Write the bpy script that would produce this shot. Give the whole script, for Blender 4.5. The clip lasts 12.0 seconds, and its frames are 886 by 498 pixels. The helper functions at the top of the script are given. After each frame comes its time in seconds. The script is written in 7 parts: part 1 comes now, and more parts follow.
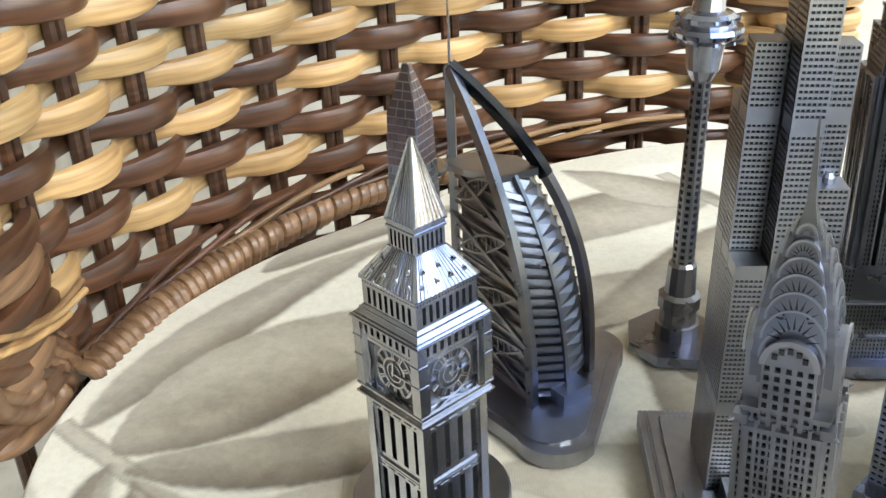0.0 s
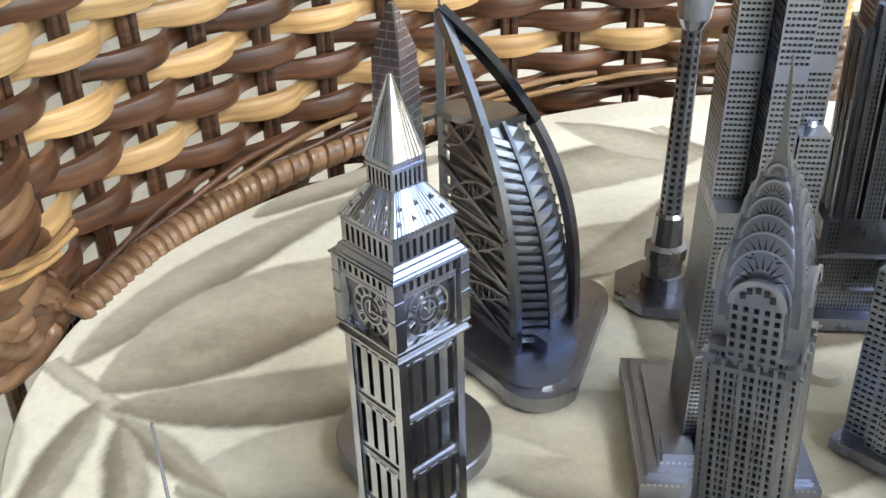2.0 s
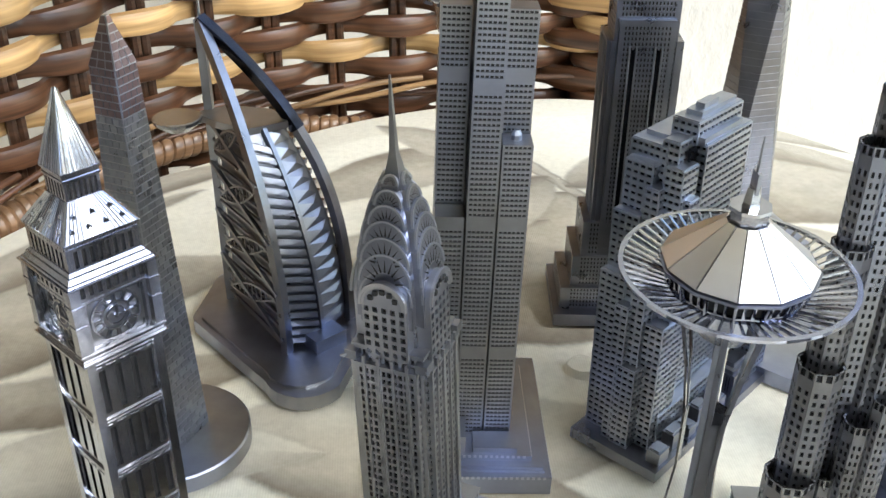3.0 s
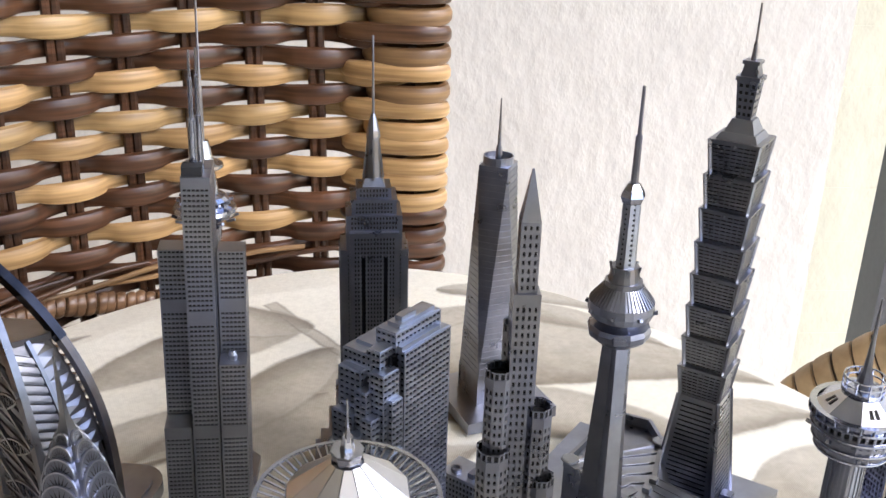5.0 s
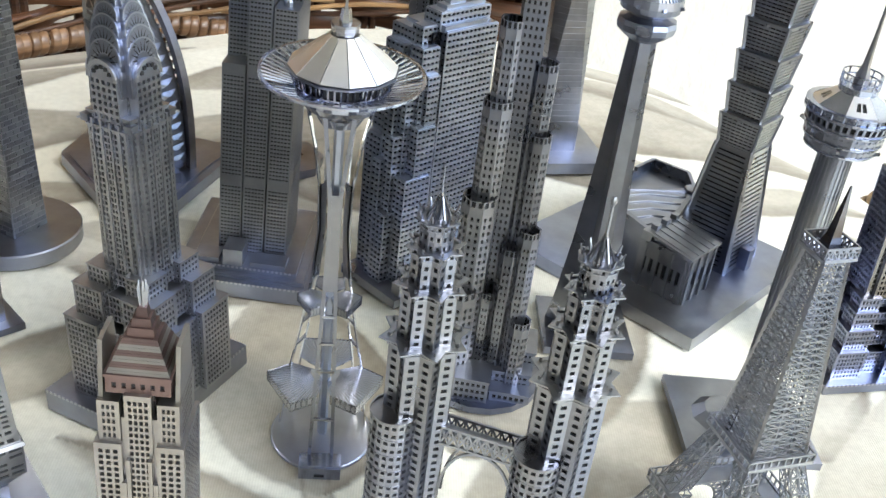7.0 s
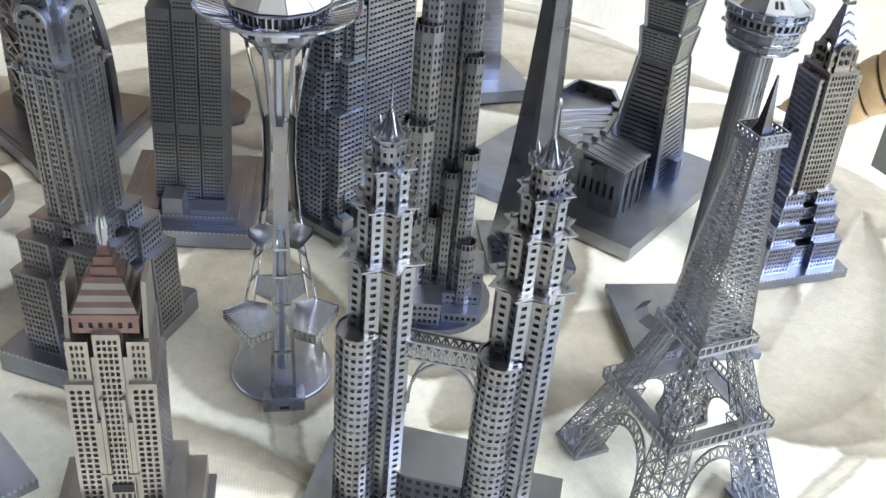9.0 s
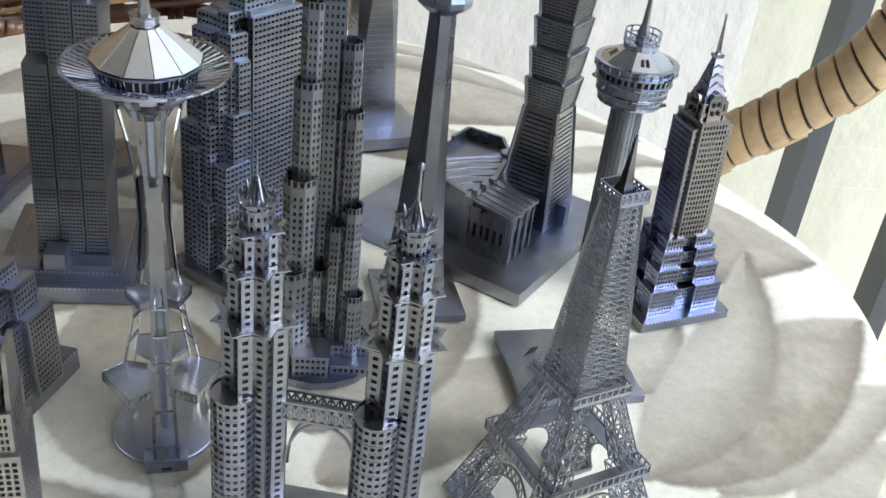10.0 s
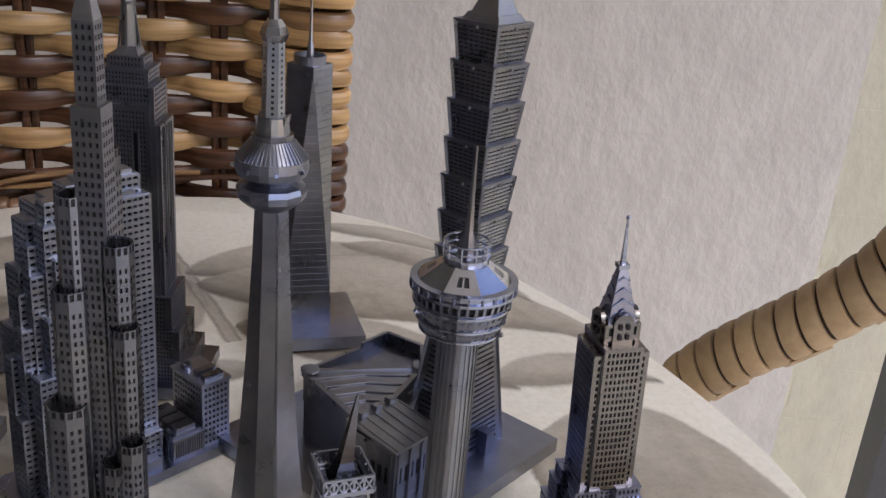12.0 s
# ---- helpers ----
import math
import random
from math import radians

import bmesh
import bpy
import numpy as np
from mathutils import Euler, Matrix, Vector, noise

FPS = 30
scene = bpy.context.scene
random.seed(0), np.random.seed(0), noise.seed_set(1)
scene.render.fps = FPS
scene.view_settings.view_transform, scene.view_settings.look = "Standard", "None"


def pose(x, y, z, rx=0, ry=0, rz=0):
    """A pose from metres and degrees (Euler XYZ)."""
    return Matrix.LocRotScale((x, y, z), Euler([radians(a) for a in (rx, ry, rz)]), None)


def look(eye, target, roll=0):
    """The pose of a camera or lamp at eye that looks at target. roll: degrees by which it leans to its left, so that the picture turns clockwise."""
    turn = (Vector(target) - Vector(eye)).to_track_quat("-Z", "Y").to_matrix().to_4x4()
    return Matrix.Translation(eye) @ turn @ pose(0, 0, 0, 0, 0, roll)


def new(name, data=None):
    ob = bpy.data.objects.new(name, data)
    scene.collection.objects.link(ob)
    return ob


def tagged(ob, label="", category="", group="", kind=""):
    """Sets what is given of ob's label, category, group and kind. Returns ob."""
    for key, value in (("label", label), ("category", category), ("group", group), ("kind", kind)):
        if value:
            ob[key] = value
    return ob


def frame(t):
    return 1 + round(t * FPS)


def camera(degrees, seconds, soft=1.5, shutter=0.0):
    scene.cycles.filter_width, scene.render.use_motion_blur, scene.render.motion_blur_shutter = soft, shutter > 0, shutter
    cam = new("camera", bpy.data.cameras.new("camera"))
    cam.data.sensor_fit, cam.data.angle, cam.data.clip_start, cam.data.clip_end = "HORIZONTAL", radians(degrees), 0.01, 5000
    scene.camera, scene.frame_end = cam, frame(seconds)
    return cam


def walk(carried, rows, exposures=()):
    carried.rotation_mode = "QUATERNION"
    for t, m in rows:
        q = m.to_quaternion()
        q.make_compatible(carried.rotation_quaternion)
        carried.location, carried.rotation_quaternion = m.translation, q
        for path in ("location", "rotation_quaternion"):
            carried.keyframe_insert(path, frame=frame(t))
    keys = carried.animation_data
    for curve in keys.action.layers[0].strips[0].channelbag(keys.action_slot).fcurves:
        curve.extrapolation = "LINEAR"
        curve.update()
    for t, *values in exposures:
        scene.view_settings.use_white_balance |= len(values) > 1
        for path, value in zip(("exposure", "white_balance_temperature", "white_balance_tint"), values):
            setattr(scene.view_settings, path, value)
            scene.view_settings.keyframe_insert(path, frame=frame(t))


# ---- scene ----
cam = camera(48.40, 12.0)
PATH = [
    (0, (0.10530, 0.04685, 0.16371), (0.06219, 0.31022, 0.02668), -2.73),
    (0.5, (0.10433, 0.05113, 0.15973), (0.05481, 0.31086, 0.01802), -2.67),
    (1, (0.10660, 0.04579, 0.16147), (0.06148, 0.30489, 0.01714), -2.72),
    (1.5, (0.10487, 0.04909, 0.15808), (0.05674, 0.30526, 0.00956), -2.71),
    (2, (0.10923, 0.04495, 0.16147), (0.06644, 0.30205, 0.01291), -1.79),
    (2.5, (0.12850, 0.04512, 0.16298), (0.09790, 0.30412, 0.01470), -0.45),
    (2.7, (0.13863, 0.04486, 0.16320), (0.11379, 0.30400, 0.01410), -0.10),
    (4.3, (0.16700, 0.02142, 0.19544), (0.17572, 0.28783, 0.05780), 1.82),
    (4.5, (0.17297, 0.02028, 0.19805), (0.18501, 0.29102, 0.06938), 1.49),
    (5, (0.18766, 0.02172, 0.20142), (0.20639, 0.29773, 0.08538), 1.60),
    (5.5, (0.20258, 0.01948, 0.20062), (0.22562, 0.29468, 0.08344), 2.04),
    (6, (0.20513, 0.00811, 0.19035), (0.20662, 0.27707, 0.05747), 3.10),
    (6.5, (0.21239, -0.00455, 0.17892), (0.19199, 0.25906, 0.03717), 5.18),
    (7, (0.21766, -0.01560, 0.16810), (0.19984, 0.24052, 0.01291), 7.11),
    (7.5, (0.21652, -0.02218, 0.16267), (0.20449, 0.22848, -0.00172), 7.62),
    (7.7, (0.21637, -0.02109, 0.16171), (0.21164, 0.22636, -0.00784), 7.51),
    (9.3, (0.21249, -0.02349, 0.16525), (0.22069, 0.22779, 0.00157), 5.57),
    (9.5, (0.21247, -0.02290, 0.16588), (0.22277, 0.22932, 0.00377), 5.95),
    (10, (0.22117, -0.02225, 0.17035), (0.25210, 0.23284, 0.01554), 7.05),
    (10.5, (0.22646, -0.02075, 0.17530), (0.26790, 0.23864, 0.03039), 7.07),
    (11, (0.24501, -0.00779, 0.17541), (0.26756, 0.26435, 0.05117), 5.92),
    (11.5, (0.27420, 0.01486, 0.17096), (0.28588, 0.29164, 0.05584), 4.39),
    (12, (0.28848, 0.03005, 0.16543), (0.27884, 0.30778, 0.05241), 5.04),
]
walk(cam, [(t, look(eye, target, roll)) for t, eye, target, roll in PATH],
     [(0, 2.18, 6200, 3), (2.7, 2.13, 6250, 4), (4.3, 1.95, 5900, 5), (4.5, 1.93, 5880, 5), (5.0, 1.77, 6220, 15), (5.5, 1.5, 6550, 19), (6.0, 1.42, 6300, 15), (6.5, 1.75, 6150, 8),
      (7.2, 2.18, 6050, 4), (7.7, 2.2, 6050, 4), (9.5, 1.82, 5950, 6), (10.0, 1.55, 5850, 6), (10.5, 1.17, 5950, 13), (11.1, 1.18, 6150, 17), (11.5, 0.94, 6300, 19), (12.0, 0.64, 6350, 20)])

# ---- world and light ----
world = bpy.data.worlds.new("sky")
scene.world = world
world.use_nodes = True
wn = world.node_tree.nodes
wl = world.node_tree.links
sky = wn.new("ShaderNodeTexSky")
sky.sky_type = "NISHITA"
sky.sun_disc = False
sky.sun_elevation = radians(42)
sky.sun_rotation = radians(120)
sky.air_density = 1.0
sky.dust_density = 1.2
sky.ozone_density = 1.0
wn["Background"].inputs["Strength"].default_value = 0.15
wl.new(sky.outputs[0], wn["Background"].inputs["Color"])

sun_data = bpy.data.lights.new("sun", "SUN")
sun_data.energy = 1.0
sun_data.angle = radians(25)
sun_data.color = (1.0, 0.97, 0.93)
sun = new("sun", sun_data)
sun.matrix_world = look((1.2, -0.9, 1.5), (0.1, 0.2, 0.0))

# ---- materials ----
def mat_nodes(name):
    m = bpy.data.materials.new(name)
    m.use_nodes = True
    nt = m.node_tree
    return m, nt, nt.nodes["Principled BSDF"]


def coord_noise(nt, scale, detail=3.0, rough=0.55, kind="Object", stretch=None):
    tc = nt.nodes.new("ShaderNodeTexCoord")
    src = tc.outputs[kind]
    if stretch:
        mp = nt.nodes.new("ShaderNodeMapping")
        mp.inputs["Scale"].default_value = stretch
        nt.links.new(src, mp.inputs["Vector"])
        src = mp.outputs[0]
    n = nt.nodes.new("ShaderNodeTexNoise")
    n.inputs["Scale"].default_value = scale
    n.inputs["Detail"].default_value = detail
    n.inputs["Roughness"].default_value = rough
    nt.links.new(src, n.inputs["Vector"])
    return n


def ramp(nt, src, stops):
    r = nt.nodes.new("ShaderNodeValToRGB")
    while len(r.color_ramp.elements) < len(stops):
        r.color_ramp.elements.new(0.5)
    for e, (p, c) in zip(r.color_ramp.elements, stops):
        e.position = p
        e.color = (*c, 1.0)
    nt.links.new(src, r.inputs[0])
    return r.outputs[0]


def mixc(nt, fac, a, b, mode="MIX"):
    n = nt.nodes.new("ShaderNodeMix")
    n.data_type = "RGBA"
    n.blend_type = mode
    for sock, val in ((n.inputs[0], fac), (n.inputs[6], a), (n.inputs[7], b)):
        if isinstance(val, bpy.types.NodeSocket):
            nt.links.new(val, sock)
        elif isinstance(val, (int, float)):
            sock.default_value = val
        else:
            sock.default_value = (*val, 1.0)
    return n.outputs[2]


def bump(nt, bsdf, height, strength=0.3, dist=0.001):
    b = nt.nodes.new("ShaderNodeBump")
    b.inputs["Strength"].default_value = strength
    b.inputs["Distance"].default_value = dist
    nt.links.new(height, b.inputs["Height"])
    nt.links.new(b.outputs[0], bsdf.inputs["Normal"])


def metal(name, dark, light, rough=(0.2, 0.4), scale=90.0, bump_s=0.12):
    m, nt, b = mat_nodes(name)
    n1 = coord_noise(nt, scale, 4)
    n2 = coord_noise(nt, scale * 9, 2)
    col = ramp(nt, n1.outputs[0], [(0.3, dark), (0.7, light)])
    # patches of bluish sky reflection, mixed into the base colour
    n3 = coord_noise(nt, 24, 2)
    sky_tint = mixc(nt, 1.0, col, (0.80, 0.90, 1.28), "MULTIPLY")
    fac = nt.nodes.new("ShaderNodeMapRange")
    fac.inputs["From Min"].default_value, fac.inputs["From Max"].default_value = 0.45, 0.75
    nt.links.new(n3.outputs[0], fac.inputs[0])
    col = mixc(nt, fac.outputs[0], col, sky_tint)
    nt.links.new(col, b.inputs["Base Color"])
    b.inputs["Metallic"].default_value = 1.0
    r = nt.nodes.new("ShaderNodeMapRange")
    r.inputs["To Min"].default_value, r.inputs["To Max"].default_value = rough
    nt.links.new(n1.outputs[0], r.inputs[0])
    nt.links.new(r.outputs[0], b.inputs["Roughness"])
    bump(nt, b, n2.outputs[0], bump_s, 0.0002)
    n4 = coord_noise(nt, 75, 1)
    wave = nt.nodes.new("ShaderNodeBump")
    wave.inputs["Strength"].default_value = 0.35
    wave.inputs["Distance"].default_value = 0.0012
    nt.links.new(n4.outputs[0], wave.inputs["Height"])
    nt.links.new(wave.outputs[0], b.inputs["Normal"].links[0].from_node.inputs["Normal"])
    return m


STEEL = metal("polished_steel", (0.36, 0.365, 0.385), (0.52, 0.525, 0.55), (0.1, 0.24))
GUN = metal("gunmetal_steel", (0.205, 0.208, 0.226), (0.315, 0.318, 0.338), (0.22, 0.36))
# the blue of the reflected sky is put into this base colour
BLUE = metal("sky_tinted_steel", (0.345, 0.37, 0.415), (0.485, 0.51, 0.56), (0.3, 0.45))
GREY = metal("satin_steel", (0.27, 0.275, 0.29), (0.37, 0.375, 0.39), (0.28, 0.42))
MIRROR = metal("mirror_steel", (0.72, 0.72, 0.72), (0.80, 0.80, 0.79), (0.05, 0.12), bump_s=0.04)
PALE = metal("pale_satin_steel", (0.46, 0.45, 0.44), (0.58, 0.57, 0.56), (0.3, 0.45))
# near-black stand-in for shade in slots and windows and for dark reflections
BLACK = metal("near_black_steel", (0.03, 0.03, 0.034), (0.07, 0.07, 0.078), (0.14, 0.26))
# steel darkened for the dim reflections on the sail hotel's rear leg
SHADE = metal("shaded_steel", (0.13, 0.115, 0.10), (0.22, 0.195, 0.175), (0.3, 0.45))
# base colour holds the bronze reflection of the crown tower's faces
BRONZE = metal("bronze_reflection_steel", (0.17, 0.156, 0.145), (0.285, 0.26, 0.232), (0.2, 0.32))
# bright cream reflection on roof panels, put into the base colour
BRIGHT = metal("cream_reflection_steel", (0.84, 0.80, 0.72), (0.93, 0.89, 0.81), (0.28, 0.4), bump_s=0.05)
# base colour holds the blue sky reflection on the crown tower
VIOLET = metal("blue_reflection_steel", (0.22, 0.24, 0.33), (0.36, 0.385, 0.50), (0.22, 0.36))
BRUSHED = metal("brushed_grey_steel", (0.33, 0.332, 0.345), (0.46, 0.462, 0.475), (0.26, 0.4))
WARM = metal("warm_satin_steel", (0.33, 0.315, 0.30), (0.45, 0.43, 0.412), (0.26, 0.4))
COPPER = metal("copper_tinted_steel", (0.15, 0.104, 0.10), (0.27, 0.195, 0.188), (0.3, 0.42))


def plain(name, col, rough=0.6):
    m, nt, b = mat_nodes(name)
    n = coord_noise(nt, 120, 3)
    lo = tuple(c * 0.8 for c in col)
    nt.links.new(ramp(nt, n.outputs[0], [(0.3, lo), (0.7, col)]), b.inputs["Base Color"])
    b.inputs["Roughness"].default_value = rough
    return m


# near-black colour painted for the shade inside windows, slots and doorways
HOLE = plain("hollow_shade", (0.012, 0.012, 0.014), 0.7)


def cane(name, dark, light, rough=0.38, streak=True):
    m, nt, b = mat_nodes(name)
    info = nt.nodes.new("ShaderNodeObjectInfo")
    n = coord_noise(nt, 30, 4)
    n2 = coord_noise(nt, 420, 2, stretch=(0.05, 0.05, 1.0) if streak else (0.6, 0.6, 0.6))
    c = ramp(nt, n.outputs[0], [(0.3, dark), (0.72, light)])
    c = mixc(nt, 0.56 if streak else 0.15, c, ramp(nt, n2.outputs[0], [(0.36, tuple(v * 0.6 for v in dark)), (0.66, tuple(min(1.0, v * 1.12) for v in light))]))
    hs = nt.nodes.new("ShaderNodeHueSaturation")
    mr = nt.nodes.new("ShaderNodeMapRange")
    mr.inputs["To Min"].default_value, mr.inputs["To Max"].default_value = 0.8, 1.15
    nt.links.new(info.outputs["Random"], mr.inputs[0])
    nt.links.new(mr.outputs[0], hs.inputs["Value"])
    nt.links.new(c, hs.inputs["Color"])
    nt.links.new(hs.outputs[0], b.inputs["Base Color"])
    b.inputs["Roughness"].default_value = rough
    bump(nt, b, n2.outputs[0], 0.25, 0.0006)
    return m


CANE_LIGHT = cane("honey_cane", (0.345, 0.195, 0.076), (0.56, 0.36, 0.158))
CANE_MID = cane("tan_cane", (0.18, 0.095, 0.04), (0.31, 0.185, 0.08))
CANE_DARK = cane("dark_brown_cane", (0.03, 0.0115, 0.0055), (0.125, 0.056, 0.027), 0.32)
CANE_STAKE = cane("espresso_cane", (0.022, 0.009, 0.005), (0.085, 0.038, 0.018))


# ---- mesh building ----
class Shape:
    """Collects faces with material slots."""

    def __init__(self):
        self.v, self.f, self.m = [], [], []

    def poly(self, pts, m=0):
        n = len(self.v)
        self.v.extend([tuple(p) for p in pts])
        self.f.append(tuple(range(n, n + len(pts))))
        self.m.append(m)

    def box(self, x0, x1, y0, y1, z0, z1, m=0):
        self.hull([(x0, y0), (x1, y0), (x1, y1), (x0, y1)], z0, z1, m)

    def rbox(self, R, x0, x1, y0, y1, z0, z1, m=0):
        """A box given before the turn R about the z axis."""
        self.hull([tuple((R @ Vector((x, y, 0)))[:2]) for x, y in ((x0, y0), (x1, y0), (x1, y1), (x0, y1))], z0, z1, m)

    def hull(self, plan, z0, z1, m=0, plan1=None, cap=True, bottom=True):
        """A prism or frustum over a plan that runs anticlockwise."""
        n, k = len(self.v), len(plan)
        top = plan1 or plan
        self.v.extend([(x, y, z0) for x, y in plan] + [(x, y, z1) for x, y in top])
        for i in range(k):
            j = (i + 1) % k
            self.f.append((n + i, n + j, n + k + j, n + k + i))
            self.m.append(m)
        if cap:
            self.f.append(tuple(n + k + i for i in range(k)))
            self.m.append(m)
        if bottom:
            self.f.append(tuple(n + i for i in reversed(range(k))))
            self.m.append(m)

    def lathe(self, prof, n=24, cx=0.0, cy=0.0, rot=0.0, m=0, close=True):
        """A turned form: prof holds (radius, z) from below to above."""
        base = len(self.v)
        for r, z in prof:
            for i in range(n):
                a = rot + 2 * math.pi * i / n
                self.v.append((cx + r * math.cos(a), cy + r * math.sin(a), z))
        for k in range(len(prof) - 1):
            for i in range(n):
                j = (i + 1) % n
                self.f.append((base + k * n + i, base + k * n + j, base + (k + 1) * n + j, base + (k + 1) * n + i))
                self.m.append(m)
        if close:
            self.f.append(tuple(base + i for i in reversed(range(n))))
            self.f.append(tuple(base + (len(prof) - 1) * n + i for i in range(n)))
            self.m += [m, m]

    def bar(self, p, q, w, m=0, w1=None, up=(0, 0, 1)):
        """A square bar from p to q, w thick, w1 at its end."""
        p, q = Vector(p), Vector(q)
        d = (q - p).normalized()
        s = d.cross(Vector(up))
        if s.length < 1e-4:
            s = d.cross(Vector((1, 0, 0)))
        s.normalize()
        t = s.cross(d)
        n = len(self.v)
        for c, ww in ((p, w), (q, w if w1 is None else w1)):
            for a, b in ((-1, -1), (1, -1), (1, 1), (-1, 1)):
                self.v.append(tuple(c + s * a * ww / 2 + t * b * ww / 2))
        for i in range(4):
            j = (i + 1) % 4
            self.f.append((n + i, n + j, n + 4 + j, n + 4 + i))
        self.f += [(n + 3, n + 2, n + 1, n), (n + 4, n + 5, n + 6, n + 7)]
        self.m += [m] * 6

    def sweep(self, path, w, h=None, up=(0, 0, 1), m=0):
        """One square rod bent along path."""
        pts = [Vector(p) for p in path]
        n = len(self.v)
        h = w if h is None else h
        for i, c in enumerate(pts):
            d = (pts[min(i + 1, len(pts) - 1)] - pts[max(i - 1, 0)]).normalized()
            s = d.cross(Vector(up))
            if s.length < 1e-4:
                s = d.cross(Vector((1, 0, 0)))
            s.normalize()
            t = s.cross(d)
            for a, b in ((-1, -1), (1, -1), (1, 1), (-1, 1)):
                self.v.append(tuple(c + s * a * w / 2 + t * b * h / 2))
        for i in range(len(pts) - 1):
            for k in range(4):
                j = (k + 1) % 4
                self.f.append((n + 4 * i + k, n + 4 * i + j, n + 4 * i + 4 + j, n + 4 * i + 4 + k))
                self.m.append(m)
        e = n + 4 * (len(pts) - 1)
        self.f += [(n + 3, n + 2, n + 1, n), (e, e + 1, e + 2, e + 3)]
        self.m += [m, m]

    def grid(self, a, b, c, d, cols, rows, fw=0.55, fh=0.6, depth=0.35, m=0, mh=1, skip=None, edge=(0.0, 0.0)):
        """A wall over the corners a b c d (anticlockwise seen from outside, from the lower left) with sunken window openings."""
        a, b, c, d = (Vector(p) for p in (a, b, c, d))
        nrm = (b - a).cross(d - a).normalized()

        def at(u, v):
            return (a * (1 - u) + b * u) * (1 - v) + (d * (1 - u) + c * u) * v

        ex, ez = edge
        us = [ex + (1 - 2 * ex) * i / cols for i in range(cols + 1)]
        vs = [ez + (1 - 2 * ez) * j / rows for j in range(rows + 1)]
        if ex:
            self.poly([at(0, 0), at(ex, 0), at(ex, 1), at(0, 1)], m)
            self.poly([at(1 - ex, 0), at(1, 0), at(1, 1), at(1 - ex, 1)], m)
        if ez:
            self.poly([at(ex, 0), at(1 - ex, 0), at(1 - ex, ez), at(ex, ez)], m)
            self.poly([at(ex, 1 - ez), at(1 - ex, 1 - ez), at(1 - ex, 1), at(ex, 1)], m)
        for i in range(cols):
            for j in range(rows):
                u0, u1, v0, v1 = us[i], us[i + 1], vs[j], vs[j + 1]
                o = [at(u0, v0), at(u1, v0), at(u1, v1), at(u0, v1)]
                if skip and skip(i, j):
                    self.poly(o, m)
                    continue
                du, dv = (u1 - u0) * (1 - fw) / 2, (v1 - v0) * (1 - fh) / 2
                w = [at(u0 + du, v0 + dv), at(u1 - du, v0 + dv), at(u1 - du, v1 - dv), at(u0 + du, v1 - dv)]
                k = [p - nrm * depth for p in w]
                n = len(self.v)
                self.v.extend([tuple(p) for p in o + w + k])
                for e in range(4):
                    g = (e + 1) % 4
                    self.f.append((n + e, n + g, n + 4 + g, n + 4 + e))
                    self.f.append((n + 4 + e, n + 4 + g, n + 8 + g, n + 8 + e))
                    self.m += [m, m]
                # floor of the opening takes mh, near-black as painted shade in most walls
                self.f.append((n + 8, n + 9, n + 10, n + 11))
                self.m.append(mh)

    def block(self, x0, x1, y0, y1, z0, z1, px=1.2, pz=1.2, fw=0.55, fh=0.6, depth=0.3, m=0, mh=1, edge=(0.06, 0.02), roof=True, sides="fblr"):
        """A storey block with window openings about px wide and pz high on its walls, and a roof."""
        cx, cy, rz = max(1, round((x1 - x0) / px)), max(1, round((y1 - y0) / px)), max(1, round((z1 - z0) / pz))
        kw = dict(fw=fw, fh=fh, depth=depth, m=m, mh=mh, edge=edge)
        walls = {
            "f": ((x0, y0), (x1, y0), cx), "r": ((x1, y0), (x1, y1), cy),
            "b": ((x1, y1), (x0, y1), cx), "l": ((x0, y1), (x0, y0), cy),
        }
        for k, (p, q, n) in walls.items():
            if k in sides:
                self.grid((*p, z0), (*q, z0), (*q, z1), (*p, z1), n, rz, **kw)
            else:
                self.poly([(*p, z0), (*q, z0), (*q, z1), (*p, z1)], m)
        if roof:
            self.poly([(x0, y0, z1), (x1, y0, z1), (x1, y1, z1), (x0, y1, z1)], m)


def part(name, sh, mats, parent=None, label="", scale=0.001, smooth=False):
    """One mesh object out of a Shape (in millimetres as a rule), under its thing."""
    me = bpy.data.meshes.new(name)
    index, verts, remap = {}, [], []
    for p in sh.v:
        key = tuple(round(c * scale * 2e5) for c in p)
        if key not in index:
            index[key] = len(verts)
            verts.append(tuple(c * scale for c in p))
        remap.append(index[key])
    faces, slots = [], []
    for f, m in zip(sh.f, sh.m):
        g = [remap[i] for i in f]
        g = [i for k, i in enumerate(g) if i != g[k - 1]]
        if len(set(g)) == len(g) > 2:
            faces.append(g)
            slots.append(m)
    me.from_pydata(verts, [], faces)
    for m in mats if isinstance(mats, (list, tuple)) else [mats]:
        me.materials.append(m)
    if any(slots):
        me.polygons.foreach_set("material_index", slots)
    if smooth:
        me.polygons.foreach_set("use_smooth", [True] * len(me.polygons))
        me.set_sharp_from_angle(angle=radians(38))
    me.update()
    ob = new(name, me)
    if parent is not None:
        ob.parent = parent
    if label:
        tagged(ob, label)
    return ob


def thing(name, label, category, x=0.0, y=0.0, z=0.0, turn=0.0, group="", rx=0.0, ry=0.0):
    ob = new(name)
    ob.empty_display_size = 0.01
    ob.matrix_world = pose(x, y, z, rx, ry, turn)
    return tagged(ob, label, category, group)


def structure(ob, label, category):
    return tagged(ob, label, category, kind="structure")

# ---- room ----
def slab(name, x0, x1, y0, y1, z0, z1, mat, label, category):
    s = Shape()
    s.box(x0, x1, y0, y1, z0, z1)
    return structure(part(name, s, mat, scale=1.0), label, category)


